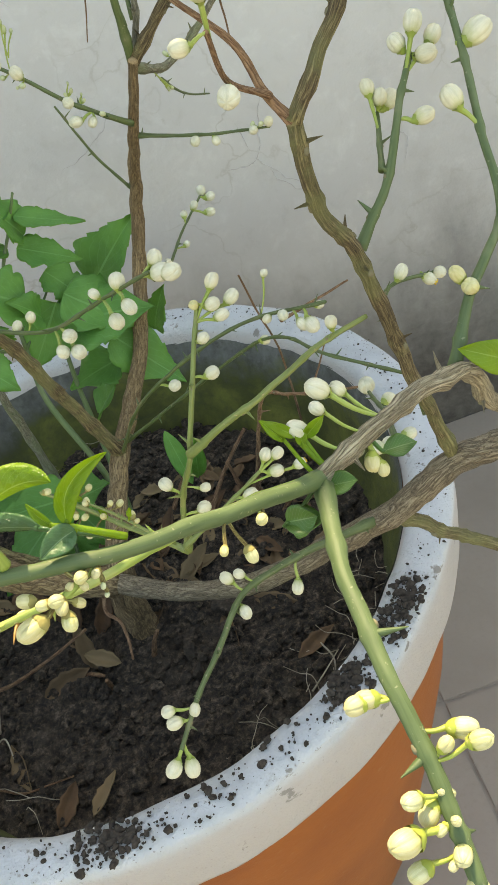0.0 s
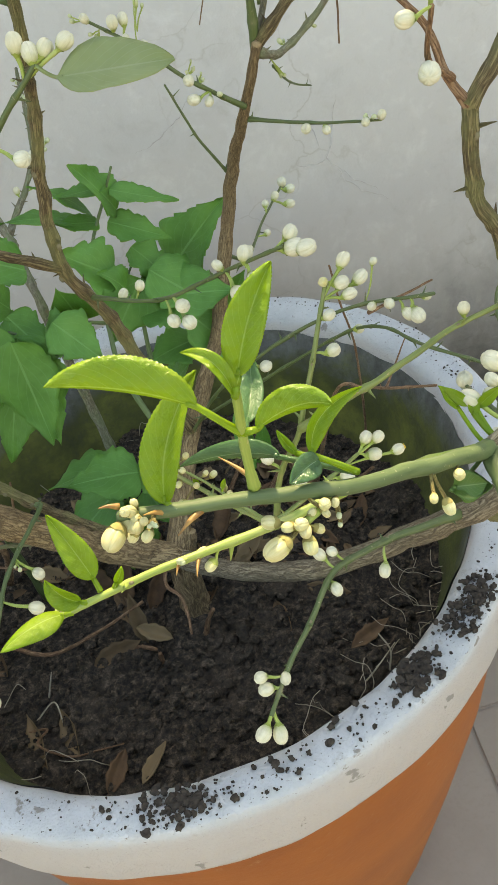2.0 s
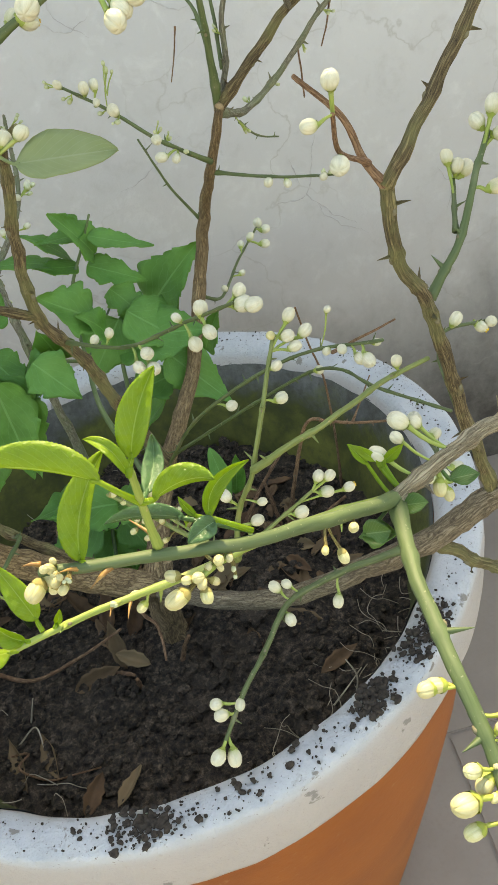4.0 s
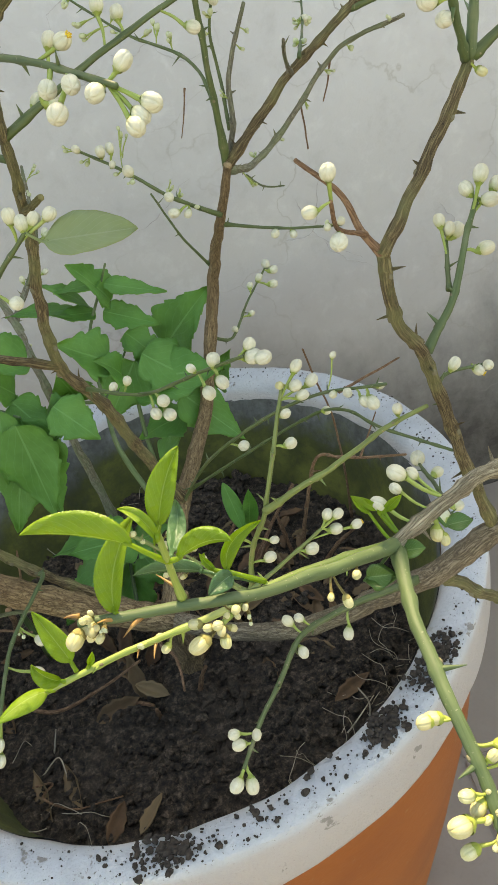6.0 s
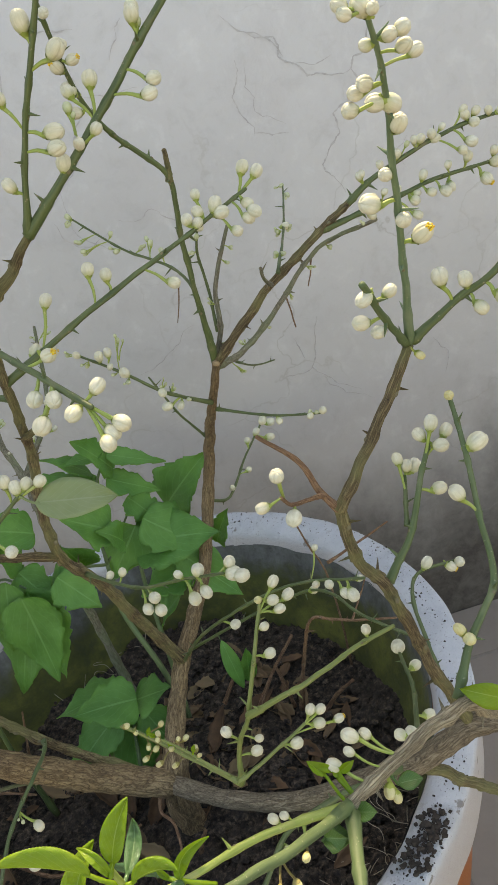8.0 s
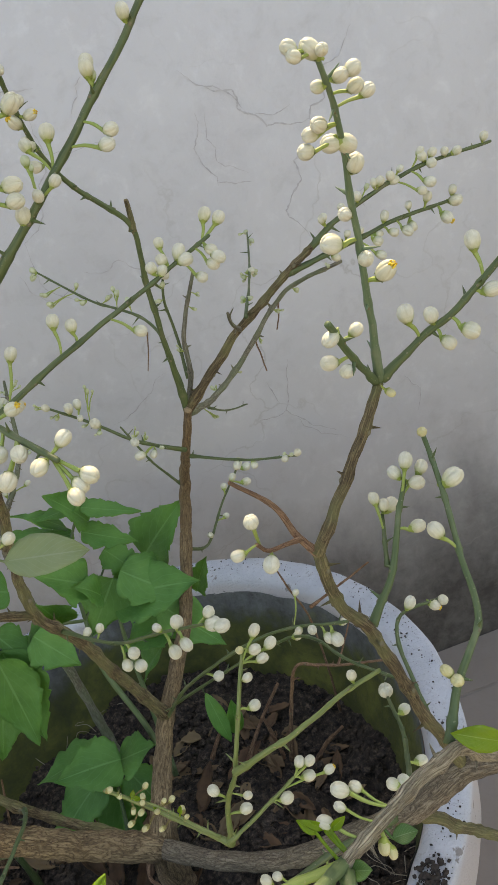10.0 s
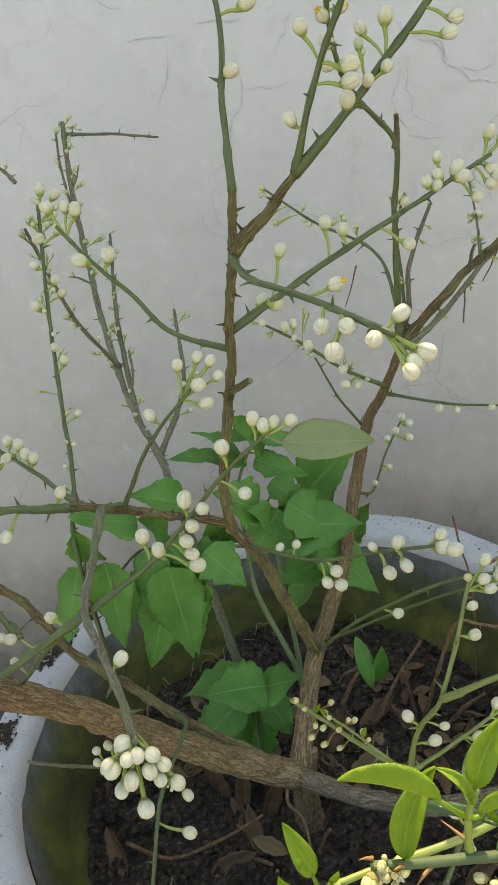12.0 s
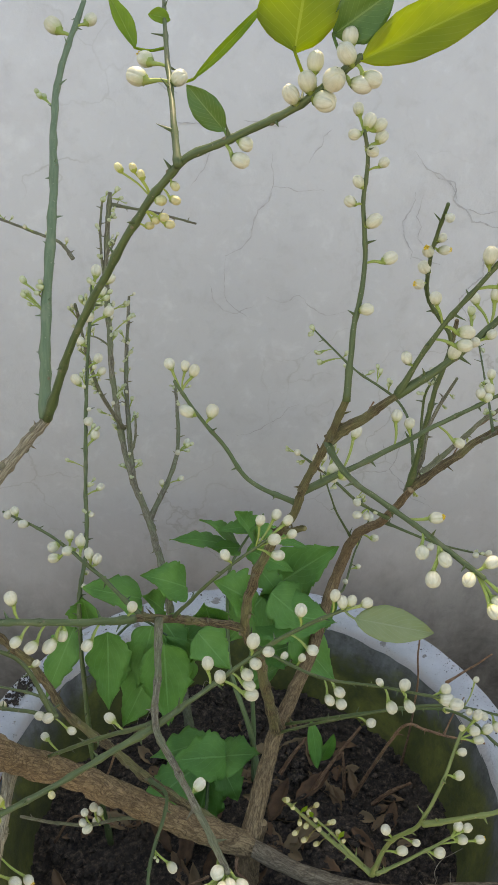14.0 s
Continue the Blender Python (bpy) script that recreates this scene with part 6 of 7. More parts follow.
buds("far_stem_b", "c", [(-0.0790, 0.2214, 0.6008, 3.6), (-0.0882, 0.2432, 0.6244, 2.8), (-0.0895, 0.2566, 0.6414, 3.5), (-0.0859, 0.2642, 0.6506, 3.6), (-0.0830, 0.2899, 0.6631, 2.9), (-0.0841, 0.3057, 0.6825, 3.5), (-0.0839, 0.3168, 0.6810, 4.1), (-0.0820, 0.3358, 0.7017, 2.6), (-0.0779, 0.3498, 0.7162, 3.6)])
buds("far_twin", "g", [(-0.1040, 0.3205, 0.7900, 6.0), (-0.0955, 0.3255, 0.8120, 6.2), (-0.1040, 0.3150, 0.7640, 5.4)])
buds("far_spur_left", "c", [(-0.1170, 0.2830, 0.7010, 4.2), (-0.1130, 0.2835, 0.7040, 3.6)])
buds("far_spur", "c", [(-0.0855, 0.3180, 0.7830, 3.6)])
buds("far_side", "c", [(-0.1142, 0.2024, 0.8077, 3.6), (-0.1290, 0.2040, 0.8042, 2.9), (-0.1296, 0.2087, 0.8116, 3.4), (-0.1449, 0.2075, 0.8175, 3.5), (-0.1560, 0.2207, 0.8217, 2.9), (-0.1650, 0.2185, 0.8244, 2.7)])
buds("limb_back", "g", [(0.1306, 0.0610, 0.6535, 4.1), (0.1355, 0.0803, 0.6639, 4.2), (0.1568, 0.0854, 0.6656, 3.0), (0.1769, 0.0934, 0.6788, 2.6), (0.1931, 0.0929, 0.6933, 3.3), (0.2084, 0.0935, 0.7029, 4.2), (0.2309, 0.0839, 0.7133, 3.9)])
buds("limb_thin", "g", [(0.1258, 0.0365, 0.6857, 3.4), (0.1237, 0.0421, 0.7107, 2.6), (0.1411, 0.0496, 0.7283, 3.3), (0.1458, 0.0506, 0.7362, 2.8)])

for key, low, n in (("limb_right", 0.2, 11), ("limb_right2", 0.25, 10)):
    rng = random.Random(key)
    tips = [LINES[key][int((len(LINES[key]) - 1) * (low + (1 - low) * (k + 0.7 * rng.random()) / n))] for k in range(n)]
    buds(key, "c", [(p.x + rng.gauss(0, 0.002), p.y - 0.002 * rng.random(), p.z + rng.choice((0.0042, 0.0048, -0.0044)) + rng.gauss(0, 0.0012), 4.4 + 1.6 * rng.random()) for p in tips])

for key, n in (("far_stem", 12), ("far_stem_b", 7), ("far_cross", 8), ("far_green", 6)):
    rng = random.Random(key + "tufts")
    tips = [LINES[key][int((len(LINES[key]) - 1) * (0.45 + 0.55 * (k + rng.random()) / n))] for k in range(n)]
    buds(key, "g", [(p.x + rng.choice((-0.004, 0.004)) + rng.gauss(0, 0.0015), p.y - 0.001, p.z + 0.003 + rng.gauss(0, 0.001), 4.2 + 1.6 * rng.random()) for p in tips])

# ---- leaves: base, tip and width ----
for n, (key, u, dx, dz) in enumerate((("brown_spray", 0.55, -0.002, 0.008), ("brown_spray", 0.8, 0.004, 0.007), ("brown_spray_side", 0.5, 0.003, 0.008), ("brown_spray_side", 0.95, -0.003, 0.007))):
    p = LINES[key][int((len(LINES[key]) - 1) * u)]
    citrus_leaf(key, p + Vector((dx, -0.001, dz)) * 0.25, p + Vector((dx, -0.001, dz)), 0.0026, YOUNG, (0.1, -0.7, 0.6), seed=170 + n)
citrus_leaf("cross_twig", (0.0409, -0.1473, 0.7286), (0.0723, -0.1587, 0.7280), 0.0159, PALE, (-0.12, -0.84, 0.53), seed=99)
# the next two leaves have the backlight of the sun painted into their skin
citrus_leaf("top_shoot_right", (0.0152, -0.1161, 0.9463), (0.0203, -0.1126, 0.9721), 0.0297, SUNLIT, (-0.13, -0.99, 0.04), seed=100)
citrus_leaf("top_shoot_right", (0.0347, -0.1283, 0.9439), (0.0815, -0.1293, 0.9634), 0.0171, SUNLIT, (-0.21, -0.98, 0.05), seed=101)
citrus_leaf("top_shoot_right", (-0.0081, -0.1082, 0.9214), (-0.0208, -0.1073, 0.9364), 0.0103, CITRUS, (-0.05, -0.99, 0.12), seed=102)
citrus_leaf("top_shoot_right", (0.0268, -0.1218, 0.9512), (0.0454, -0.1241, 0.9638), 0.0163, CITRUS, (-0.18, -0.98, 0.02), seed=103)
citrus_leaf("top_spur", (-0.0179, -0.0742, 0.9358), (0.0125, -0.0676, 0.9627), 0.0039, YOUNG, (-0.02, -1.00, 0.07), seed=104)
citrus_leaf("top_spur", (-0.0398, -0.0526, 0.9459), (-0.0495, -0.0460, 0.9655), 0.0076, YOUNG, (0.05, -1.00, 0.03), seed=105)
citrus_leaf("top_spur", (-0.0260, -0.0278, 0.9554), (-0.0348, -0.0283, 0.9576), 0.0071, YOUNG, (0.01, -1.00, 0.01), seed=106)
citrus_leaf("right_near_shoot", (0.1827, -0.2184, 0.6352), (0.1653, -0.2157, 0.6463), 0.0093, YOUNG, (-0.34, -0.70, 0.63), seed=107)
citrus_leaf("near_branch", (0.1340, -0.2442, 0.6488), (0.1420, -0.2449, 0.6488), 0.0060, CITRUS, (-0.15, -0.70, 0.69), seed=108)
citrus_leaf("near_branch", (0.1186, -0.2496, 0.6500), (0.1251, -0.2533, 0.6524), 0.0061, CITRUS, (-0.07, -0.70, 0.71), seed=109)
citrus_leaf("near_branch", (0.1076, -0.2525, 0.6467), (0.1142, -0.2560, 0.6488), 0.0078, CITRUS, (-0.01, -0.68, 0.73), seed=110)
citrus_leaf("near_branch", (0.1135, -0.2414, 0.6597), (0.1095, -0.2404, 0.6672), 0.0033, YOUNG, (-0.04, -0.75, 0.66), seed=111)
citrus_leaf("near_branch", (0.1168, -0.2419, 0.6571), (0.1176, -0.2403, 0.6615), 0.0028, YOUNG, (-0.06, -0.74, 0.67), seed=112)
citrus_leaf("near_branch", (0.1068, -0.2528, 0.6462), (0.1159, -0.2551, 0.6464), 0.0082, CITRUS, (-0.12, -0.68, 0.73), seed=113)
citrus_leaf("near_branch", (0.1166, -0.2406, 0.6589), (0.1104, -0.2403, 0.6663), 0.0028, YOUNG, (-0.17, -0.74, 0.66), seed=114)
citrus_leaf("near_branch", (0.1178, -0.2411, 0.6583), (0.1231, -0.2427, 0.6641), 0.0030, YOUNG, (-0.18, -0.73, 0.66), seed=115)
weed_leaf("weed", (0.0178, 0.1000, 0.6079), (-0.0119, 0.0880, 0.6132), 0.0137, WEED, (0.19, -0.87, 0.46), seed=116)
weed_leaf("weed", (0.0200, 0.1000, 0.6046), (0.0597, 0.0880, 0.5911), 0.0146, WEED, (0.18, -0.86, 0.47), seed=117)
weed_leaf("weed", (0.0074, 0.1000, 0.5864), (-0.0192, 0.0880, 0.5978), 0.0148, WEED, (0.20, -0.85, 0.49), seed=118)
weed_leaf("weed", (0.0127, 0.1000, 0.5854), (0.0487, 0.0880, 0.5689), 0.0190, WEED, (0.19, -0.85, 0.49), seed=119)
weed_leaf("weed", (0.0430, 0.1200, 0.5340), (0.0875, 0.1080, 0.5766), 0.0422, WEED, (0.13, -0.83, 0.55), seed=120)
weed_leaf("weed", (0.0213, 0.1000, 0.5651), (0.0401, 0.0880, 0.5385), 0.0260, WEED, (0.17, -0.84, 0.52), seed=121)
weed_leaf("weed", (0.0167, 0.0800, 0.5354), (0.0807, 0.0680, 0.5317), 0.0481, WEED, (0.18, -0.80, 0.57), seed=122)
weed_leaf("weed", (0.0227, 0.0800, 0.5522), (-0.0069, 0.0680, 0.5196), 0.0392, WEED, (0.17, -0.82, 0.55), seed=123)
weed_leaf("weed", (-0.0541, 0.0400, 0.5470), (-0.0892, 0.0280, 0.4776), 0.0409, WEED, (0.31, -0.76, 0.57), seed=124)
weed_leaf("weed", (-0.0381, 0.0400, 0.5511), (-0.0152, 0.0280, 0.5521), 0.0311, WEED, (0.29, -0.77, 0.57), seed=125)
weed_leaf("weed", (-0.0533, 0.0500, 0.5700), (-0.0659, 0.0380, 0.5958), 0.0271, WEED, (0.31, -0.78, 0.53), seed=126)
weed_leaf("weed", (-0.0188, 0.0600, 0.5445), (-0.0230, 0.0480, 0.5756), 0.0322, WEED, (0.25, -0.79, 0.57), seed=127)
weed_leaf("weed", (-0.0254, 0.0200, 0.4647), (-0.0701, 0.0080, 0.4637), 0.0285, WEED, (0.25, -0.69, 0.68), seed=128)
weed_leaf("weed", (-0.0323, 0.0200, 0.4380), (-0.0862, 0.0080, 0.3959), 0.0351, WEED, (0.25, -0.67, 0.70), seed=129)
weed_leaf("weed", (-0.0263, 0.0200, 0.4266), (-0.0419, 0.0080, 0.3639), 0.0354, WEED, (0.24, -0.66, 0.71), seed=130)
weed_leaf("weed", (-0.0174, 0.0200, 0.4452), (0.0135, 0.0080, 0.4592), 0.0332, WEED, (0.23, -0.68, 0.70), seed=131)
weed_leaf("weed", (-0.0157, 0.0200, 0.4315), (-0.0044, 0.0080, 0.4059), 0.0252, WEED, (0.23, -0.67, 0.71), seed=132)
weed_leaf("weed", (0.0711, 0.1100, 0.4921), (0.0891, 0.0980, 0.5287), 0.0217, WEED, (0.08, -0.80, 0.60), seed=133)
weed_leaf("weed", (0.0563, 0.0300, 0.4656), (0.0602, 0.0180, 0.4246), 0.0107, WEED, (0.11, -0.72, 0.69), seed=134)
weed_leaf("weed", (0.0647, 0.0300, 0.4180), (0.0728, 0.0180, 0.4625), 0.0112, WEED, (0.10, -0.68, 0.73), seed=135)
weed_leaf("weed", (0.0443, 0.0800, 0.4982), (0.0071, 0.0680, 0.4960), 0.0303, WEED, (0.13, -0.78, 0.61), seed=136)
weed_leaf("weed", (0.0139, 0.0800, 0.4622), (0.0368, 0.0680, 0.4894), 0.0312, WEED, (0.17, -0.74, 0.64), seed=137)
weed_leaf("weed", (-0.1090, 0.0500, 0.5629), (-0.1089, 0.0380, 0.5975), 0.0282, WEED, (0.20, -0.79, 0.57), seed=138)
weed_leaf("weed", (-0.0920, 0.0300, 0.5602), (-0.0943, 0.0180, 0.5219), 0.0312, WEED, (0.18, -0.78, 0.60), seed=139)
weed_leaf("weed", (-0.1201, 0.0500, 0.5599), (-0.1476, 0.0380, 0.5006), 0.0243, WEED, (0.22, -0.79, 0.57), seed=140)
weed_leaf("weed", (-0.0520, 0.0300, 0.5622), (-0.0529, 0.0180, 0.4890), 0.0408, WEED, (0.10, -0.79, 0.60), seed=141)
weed_leaf("weed", (-0.0615, 0.0300, 0.5738), (-0.0750, 0.0180, 0.5260), 0.0269, WEED, (0.12, -0.80, 0.59), seed=142)
weed_leaf("weed", (-0.0681, 0.0400, 0.5915), (-0.1055, 0.0280, 0.6146), 0.0363, WEED, (0.08, -0.77, 0.64), seed=143)
weed_leaf("weed", (-0.0358, 0.0500, 0.5911), (-0.0668, 0.0380, 0.6139), 0.0288, WEED, (0.02, -0.78, 0.63), seed=144)
weed_leaf("weed", (-0.0917, 0.0200, 0.5798), (-0.0957, 0.0080, 0.5172), 0.0295, WEED, (0.12, -0.74, 0.66), seed=145)
weed_leaf("weed", (-0.0534, 0.0200, 0.5660), (-0.0535, 0.0080, 0.4972), 0.0368, WEED, (0.05, -0.73, 0.68), seed=146)
weed_leaf("weed", (-0.0292, 0.0300, 0.5654), (-0.0073, 0.0180, 0.5388), 0.0286, WEED, (0.01, -0.74, 0.67), seed=147)
weed_leaf("weed", (0.0101, 0.0600, 0.5686), (-0.0146, 0.0480, 0.5972), 0.0342, WEED, (-0.05, -0.76, 0.64), seed=148)
weed_leaf("weed", (0.0295, 0.0800, 0.5560), (0.0665, 0.0680, 0.5239), 0.0401, WEED, (-0.08, -0.77, 0.64), seed=149)
weed_leaf("weed", (0.0467, 0.0700, 0.5226), (0.0806, 0.0580, 0.4764), 0.0316, WEED, (-0.11, -0.73, 0.67), seed=150)
weed_leaf("weed", (0.0203, 0.1000, 0.5914), (0.0032, 0.0880, 0.6296), 0.0294, WEED, (-0.07, -0.81, 0.59), seed=151)
weed_leaf("weed", (0.0047, 0.1000, 0.5924), (-0.0242, 0.0880, 0.6236), 0.0178, WEED, (-0.04, -0.81, 0.59), seed=152)
weed_leaf("weed", (-0.0042, 0.1000, 0.5903), (-0.0476, 0.0880, 0.6068), 0.0187, WEED, (-0.03, -0.81, 0.59), seed=153)
weed_leaf("weed", (-0.0125, 0.0100, 0.4564), (-0.0550, -0.0020, 0.4705), 0.0365, WEED, (-0.02, -0.63, 0.77), seed=154)
weed_leaf("weed", (0.0145, 0.0600, 0.5556), (0.0029, 0.0480, 0.5791), 0.0232, WEED, (0.14, -0.84, 0.52), seed=155)
weed_leaf("weed", (-0.0390, 0.0500, 0.5532), (-0.0092, 0.0380, 0.5469), 0.0268, WEED, (0.24, -0.82, 0.52), seed=156)
weed_leaf("weed", (-0.0546, 0.0400, 0.5715), (-0.0378, 0.0280, 0.5454), 0.0259, WEED, (0.28, -0.82, 0.50), seed=157)
citrus_leaf("low_limb_left", (-0.1283, -0.0533, 0.8861), (-0.1098, -0.0443, 0.9333), 0.0294, PALE, (0.16, -0.97, 0.18), seed=158)
weed_leaf("weed", (0.0651, 0.0200, 0.3567), (0.0601, 0.0080, 0.3677), 0.0067, WEED, (0.09, -0.62, 0.78), seed=159)
weed_leaf("weed", (0.0651, 0.0200, 0.3567), (0.0745, 0.0080, 0.3621), 0.0067, WEED, (0.09, -0.62, 0.78), seed=160)
weed_leaf("weed", (0.0651, 0.0200, 0.3567), (0.0662, 0.0080, 0.3445), 0.0063, WEED, (0.09, -0.62, 0.78), seed=161)
weed_leaf("weed", (0.0651, 0.0200, 0.3567), (0.0573, 0.0080, 0.3503), 0.0058, WEED, (0.09, -0.62, 0.78), seed=162)


# ---- fresh leaves and thorns of the near twigs ----
young_leaf("sprout", (0.0658, -0.2887, 0.7171), (0.0665, -0.2880, 0.7180), (0.0700, -0.2858, 0.7252), (0.0748, -0.2832, 0.7311), 0.0032, 45, 5, YOUNG, (0.14, -0.81, 0.58), seed=301)
young_leaf("sprout", (0.0648, -0.2863, 0.7066), (0.0596, -0.2862, 0.7135), (0.0497, -0.2842, 0.7186), (0.0396, -0.2828, 0.7213), 0.0051, 12, -95, YOUNG, (0.06, -0.80, 0.59), seed=302)
young_leaf("near_twig_left", (0.0506, -0.2864, 0.6962), (0.0501, -0.2860, 0.6967), (0.0533, -0.2821, 0.7057), (0.0607, -0.2784, 0.7144), 0.0039, 58, 2, YOUNG, (0.24, -0.71, 0.66), seed=303)
young_leaf("sprout", (0.0648, -0.2863, 0.7066), (0.0658, -0.2845, 0.7068), (0.0679, -0.2772, 0.7072), (0.0690, -0.2738, 0.7114), 0.0021, 25, 10, YOUNG_DARK, (0.14, -0.77, 0.62), seed=304)
young_leaf("sprout", (0.0648, -0.2863, 0.7066), (0.0671, -0.2863, 0.7066), (0.0735, -0.2871, 0.7095), (0.0786, -0.2888, 0.7093), 0.0033, -75, 5, YOUNG, (0.13, -0.77, 0.63), seed=305)
young_leaf("near_twig_left", (0.0818, -0.2808, 0.6871), (0.0749, -0.2814, 0.6942), (0.0776, -0.2795, 0.7000), (0.0851, -0.2787, 0.7031), 0.0021, 10, 50, YOUNG, (0.06, -0.74, 0.67), seed=306)
young_leaf("near_twig_left", (0.0818, -0.2808, 0.6871), (0.0697, -0.2781, 0.6927), (0.0620, -0.2754, 0.6938), (0.0515, -0.2664, 0.6865), 0.0025, 8, -70, YOUNG_DARK, (0.09, -0.74, 0.66), seed=307)
young_leaf("near_twig_left", (0.0758, -0.2815, 0.6930), (0.0755, -0.2821, 0.6934), (0.0730, -0.2842, 0.6942), (0.0699, -0.2864, 0.6939), 0.0024, 22, 20, YOUNG_DARK, (0.05, -0.74, 0.67), seed=308)
young_leaf("sprout", (0.0658, -0.2887, 0.7171), (0.0654, -0.2896, 0.7159), (0.0637, -0.2882, 0.7214), (0.0597, -0.2847, 0.7221), 0.0014, 18, 40, YOUNG, (0.15, -0.79, 0.59), seed=309)
young_leaf("near_twig_left", (0.0758, -0.2815, 0.6930), (0.0725, -0.2809, 0.6949), (0.0711, -0.2801, 0.6970), (0.0702, -0.2791, 0.6994), 0.0009, 25, 25, YOUNG, (0.08, -0.74, 0.66), seed=310)
young_leaf("near_twig_left2", (0.0262, -0.2644, 0.6576), (0.0255, -0.2626, 0.6598), (0.0238, -0.2602, 0.6664), (0.0207, -0.2562, 0.6751), 0.0032, 15, 18, YOUNG, (0.24, -0.67, 0.71), seed=311)
young_leaf("near_twig_left2", (0.0230, -0.2657, 0.6563), (0.0217, -0.2653, 0.6567), (0.0187, -0.2654, 0.6605), (0.0171, -0.2647, 0.6654), 0.0029, 60, 5, YOUNG, (0.26, -0.65, 0.72), seed=312)
young_leaf("near_twig_left2", (0.0193, -0.2663, 0.6553), (0.0176, -0.2662, 0.6554), (0.0116, -0.2683, 0.6568), (0.0042, -0.2723, 0.6562), 0.0034, -60, 8, YOUNG, (0.28, -0.64, 0.72), seed=313)
young_leaf("near_twig_left2", (0.0293, -0.2643, 0.6574), (0.0298, -0.2638, 0.6579), (0.0315, -0.2646, 0.6608), (0.0328, -0.2653, 0.6638), 0.0011, 25, 25, YOUNG, (0.22, -0.66, 0.72), seed=314)
thorn("near_twig_left", (0.0431, -0.2861, 0.6988), (0.0402, -0.2867, 0.7001), 0.00060)
thorn("near_twig_left", (0.0552, -0.2875, 0.6946), (0.0510, -0.2911, 0.6942), 0.00070)
thorn("near_twig_left", (0.0646, -0.2844, 0.6952), (0.0599, -0.2794, 0.6974), 0.00060)
thorn("near_twig_left", (0.0496, -0.2873, 0.6961), (0.0470, -0.2897, 0.6990), 0.00060)
thorn("near_twig_left2", (0.0438, -0.2616, 0.6571), (0.0428, -0.2658, 0.6574), 0.00050)
thorn("near_twig_left2", (0.0478, -0.2617, 0.6562), (0.0468, -0.2664, 0.6558), 0.00050)

STALK = green_stem("weed_stalk", (0.07, 0.12, 0.045), (0.14, 0.2, 0.085), (0.2, 0.24, 0.14), 0.6)


def weed_stem(joints, r0, r1, seed):
    bm = bmesh.new()
    tube(bm, [p - weed.location for p in spline(joints, 6)], r0, r1, 7, 0.05, seed)
    part("stalk", bm, STALK, weed)

weed_stem([(0.0130, 0.0200, 0.4178), (0.0078, 0.0300, 0.4599), (-0.0057, 0.0500, 0.5056), (-0.0060, 0.0700, 0.5334)], 0.0026, 0.0016, 0)
weed_stem([(0.0104, 0.0300, 0.4000), (0.0121, 0.0500, 0.4490), (0.0124, 0.0700, 0.4968), (0.0167, 0.0800, 0.5354)], 0.0024, 0.0014, 1)
weed_stem([(-0.0060, 0.0700, 0.5334), (-0.0027, 0.0900, 0.5711), (0.0145, 0.1000, 0.5992), (0.0256, 0.1000, 0.6174)], 0.0015, 0.0008, 2)
weed_stem([(0.0167, 0.0800, 0.5354), (0.0339, 0.0900, 0.5456), (0.0459, 0.1200, 0.5357)], 0.0012, 0.0007, 3)
weed_stem([(-0.0060, 0.0700, 0.5334), (-0.0306, 0.0600, 0.5467), (-0.0521, 0.0400, 0.5516)], 0.0013, 0.0008, 4)
weed_stem([(-0.0060, 0.0700, 0.5334), (0.0198, 0.1000, 0.5549)], 0.0012, 0.0007, 5)
weed_stem([(-0.0307, 0.0000, 0.3974), (-0.0253, 0.0200, 0.4294), (-0.0164, 0.0200, 0.4480)], 0.0016, 0.0010, 6)
weed_stem([(-0.0253, 0.0200, 0.4294), (-0.0237, 0.0200, 0.4577), (-0.0261, 0.0200, 0.4651)], 0.0009, 0.0006, 7)
weed_stem([(-0.1015, 0.0400, 0.5384), (-0.0893, 0.0400, 0.5567), (-0.0720, 0.0500, 0.5632), (-0.0515, 0.0300, 0.5645)], 0.0012, 0.0008, 8)
weed_stem([(-0.1241, 0.0500, 0.5345), (-0.1161, 0.0500, 0.5592), (-0.1104, 0.0500, 0.5707)], 0.0014, 0.0009, 9)


# ---- litter on the soil ----
DRY, t_, b_ = material("dry_leaf", 0.8)
n1 = noise_of(t_, coords(t_), 90.0, 5)
info = t_.nodes.new("ShaderNodeObjectInfo")
c_ = ramp(t_, n1, ((0.3, (0.065, 0.034, 0.018)), (0.7, (0.17, 0.092, 0.045))))
c_ = mix(t_, math_of(t_, "MULTIPLY", math_of(t_, "POWER", info.outputs["Random"], 2.0), 0.55), c_, (0.30, 0.225, 0.12))
link(t_, c_, b_.inputs["Base Color"])
bump(t_, b_, n1, 0.5, 0.0006)
CRUMB, t_, b_ = material("soil_crumb", 0.95)
c_ = ramp(t_, noise_of(t_, coords(t_), 500.0, 4), ((0.3, (0.014, 0.010, 0.008)), (0.7, (0.058, 0.044, 0.034))))
link(t_, c_, b_.inputs["Base Color"])
FIBRE, t_, b_ = material("pale_root_fibre", 0.85)
c_ = ramp(t_, noise_of(t_, coords(t_), 200.0, 3), ((0.3, (0.30, 0.25, 0.18)), (0.7, (0.5, 0.45, 0.36))))
link(t_, c_, b_.inputs["Base Color"])


def ground(x, y):
    v = Vector((x, y, 0))
    return SOIL_Z + 0.012 * noise.noise(v * 11) + 0.006 * noise.noise(v * 38) + 0.012 * math.exp(-(x * x + y * y) / 0.004)


rng = random.Random(11)


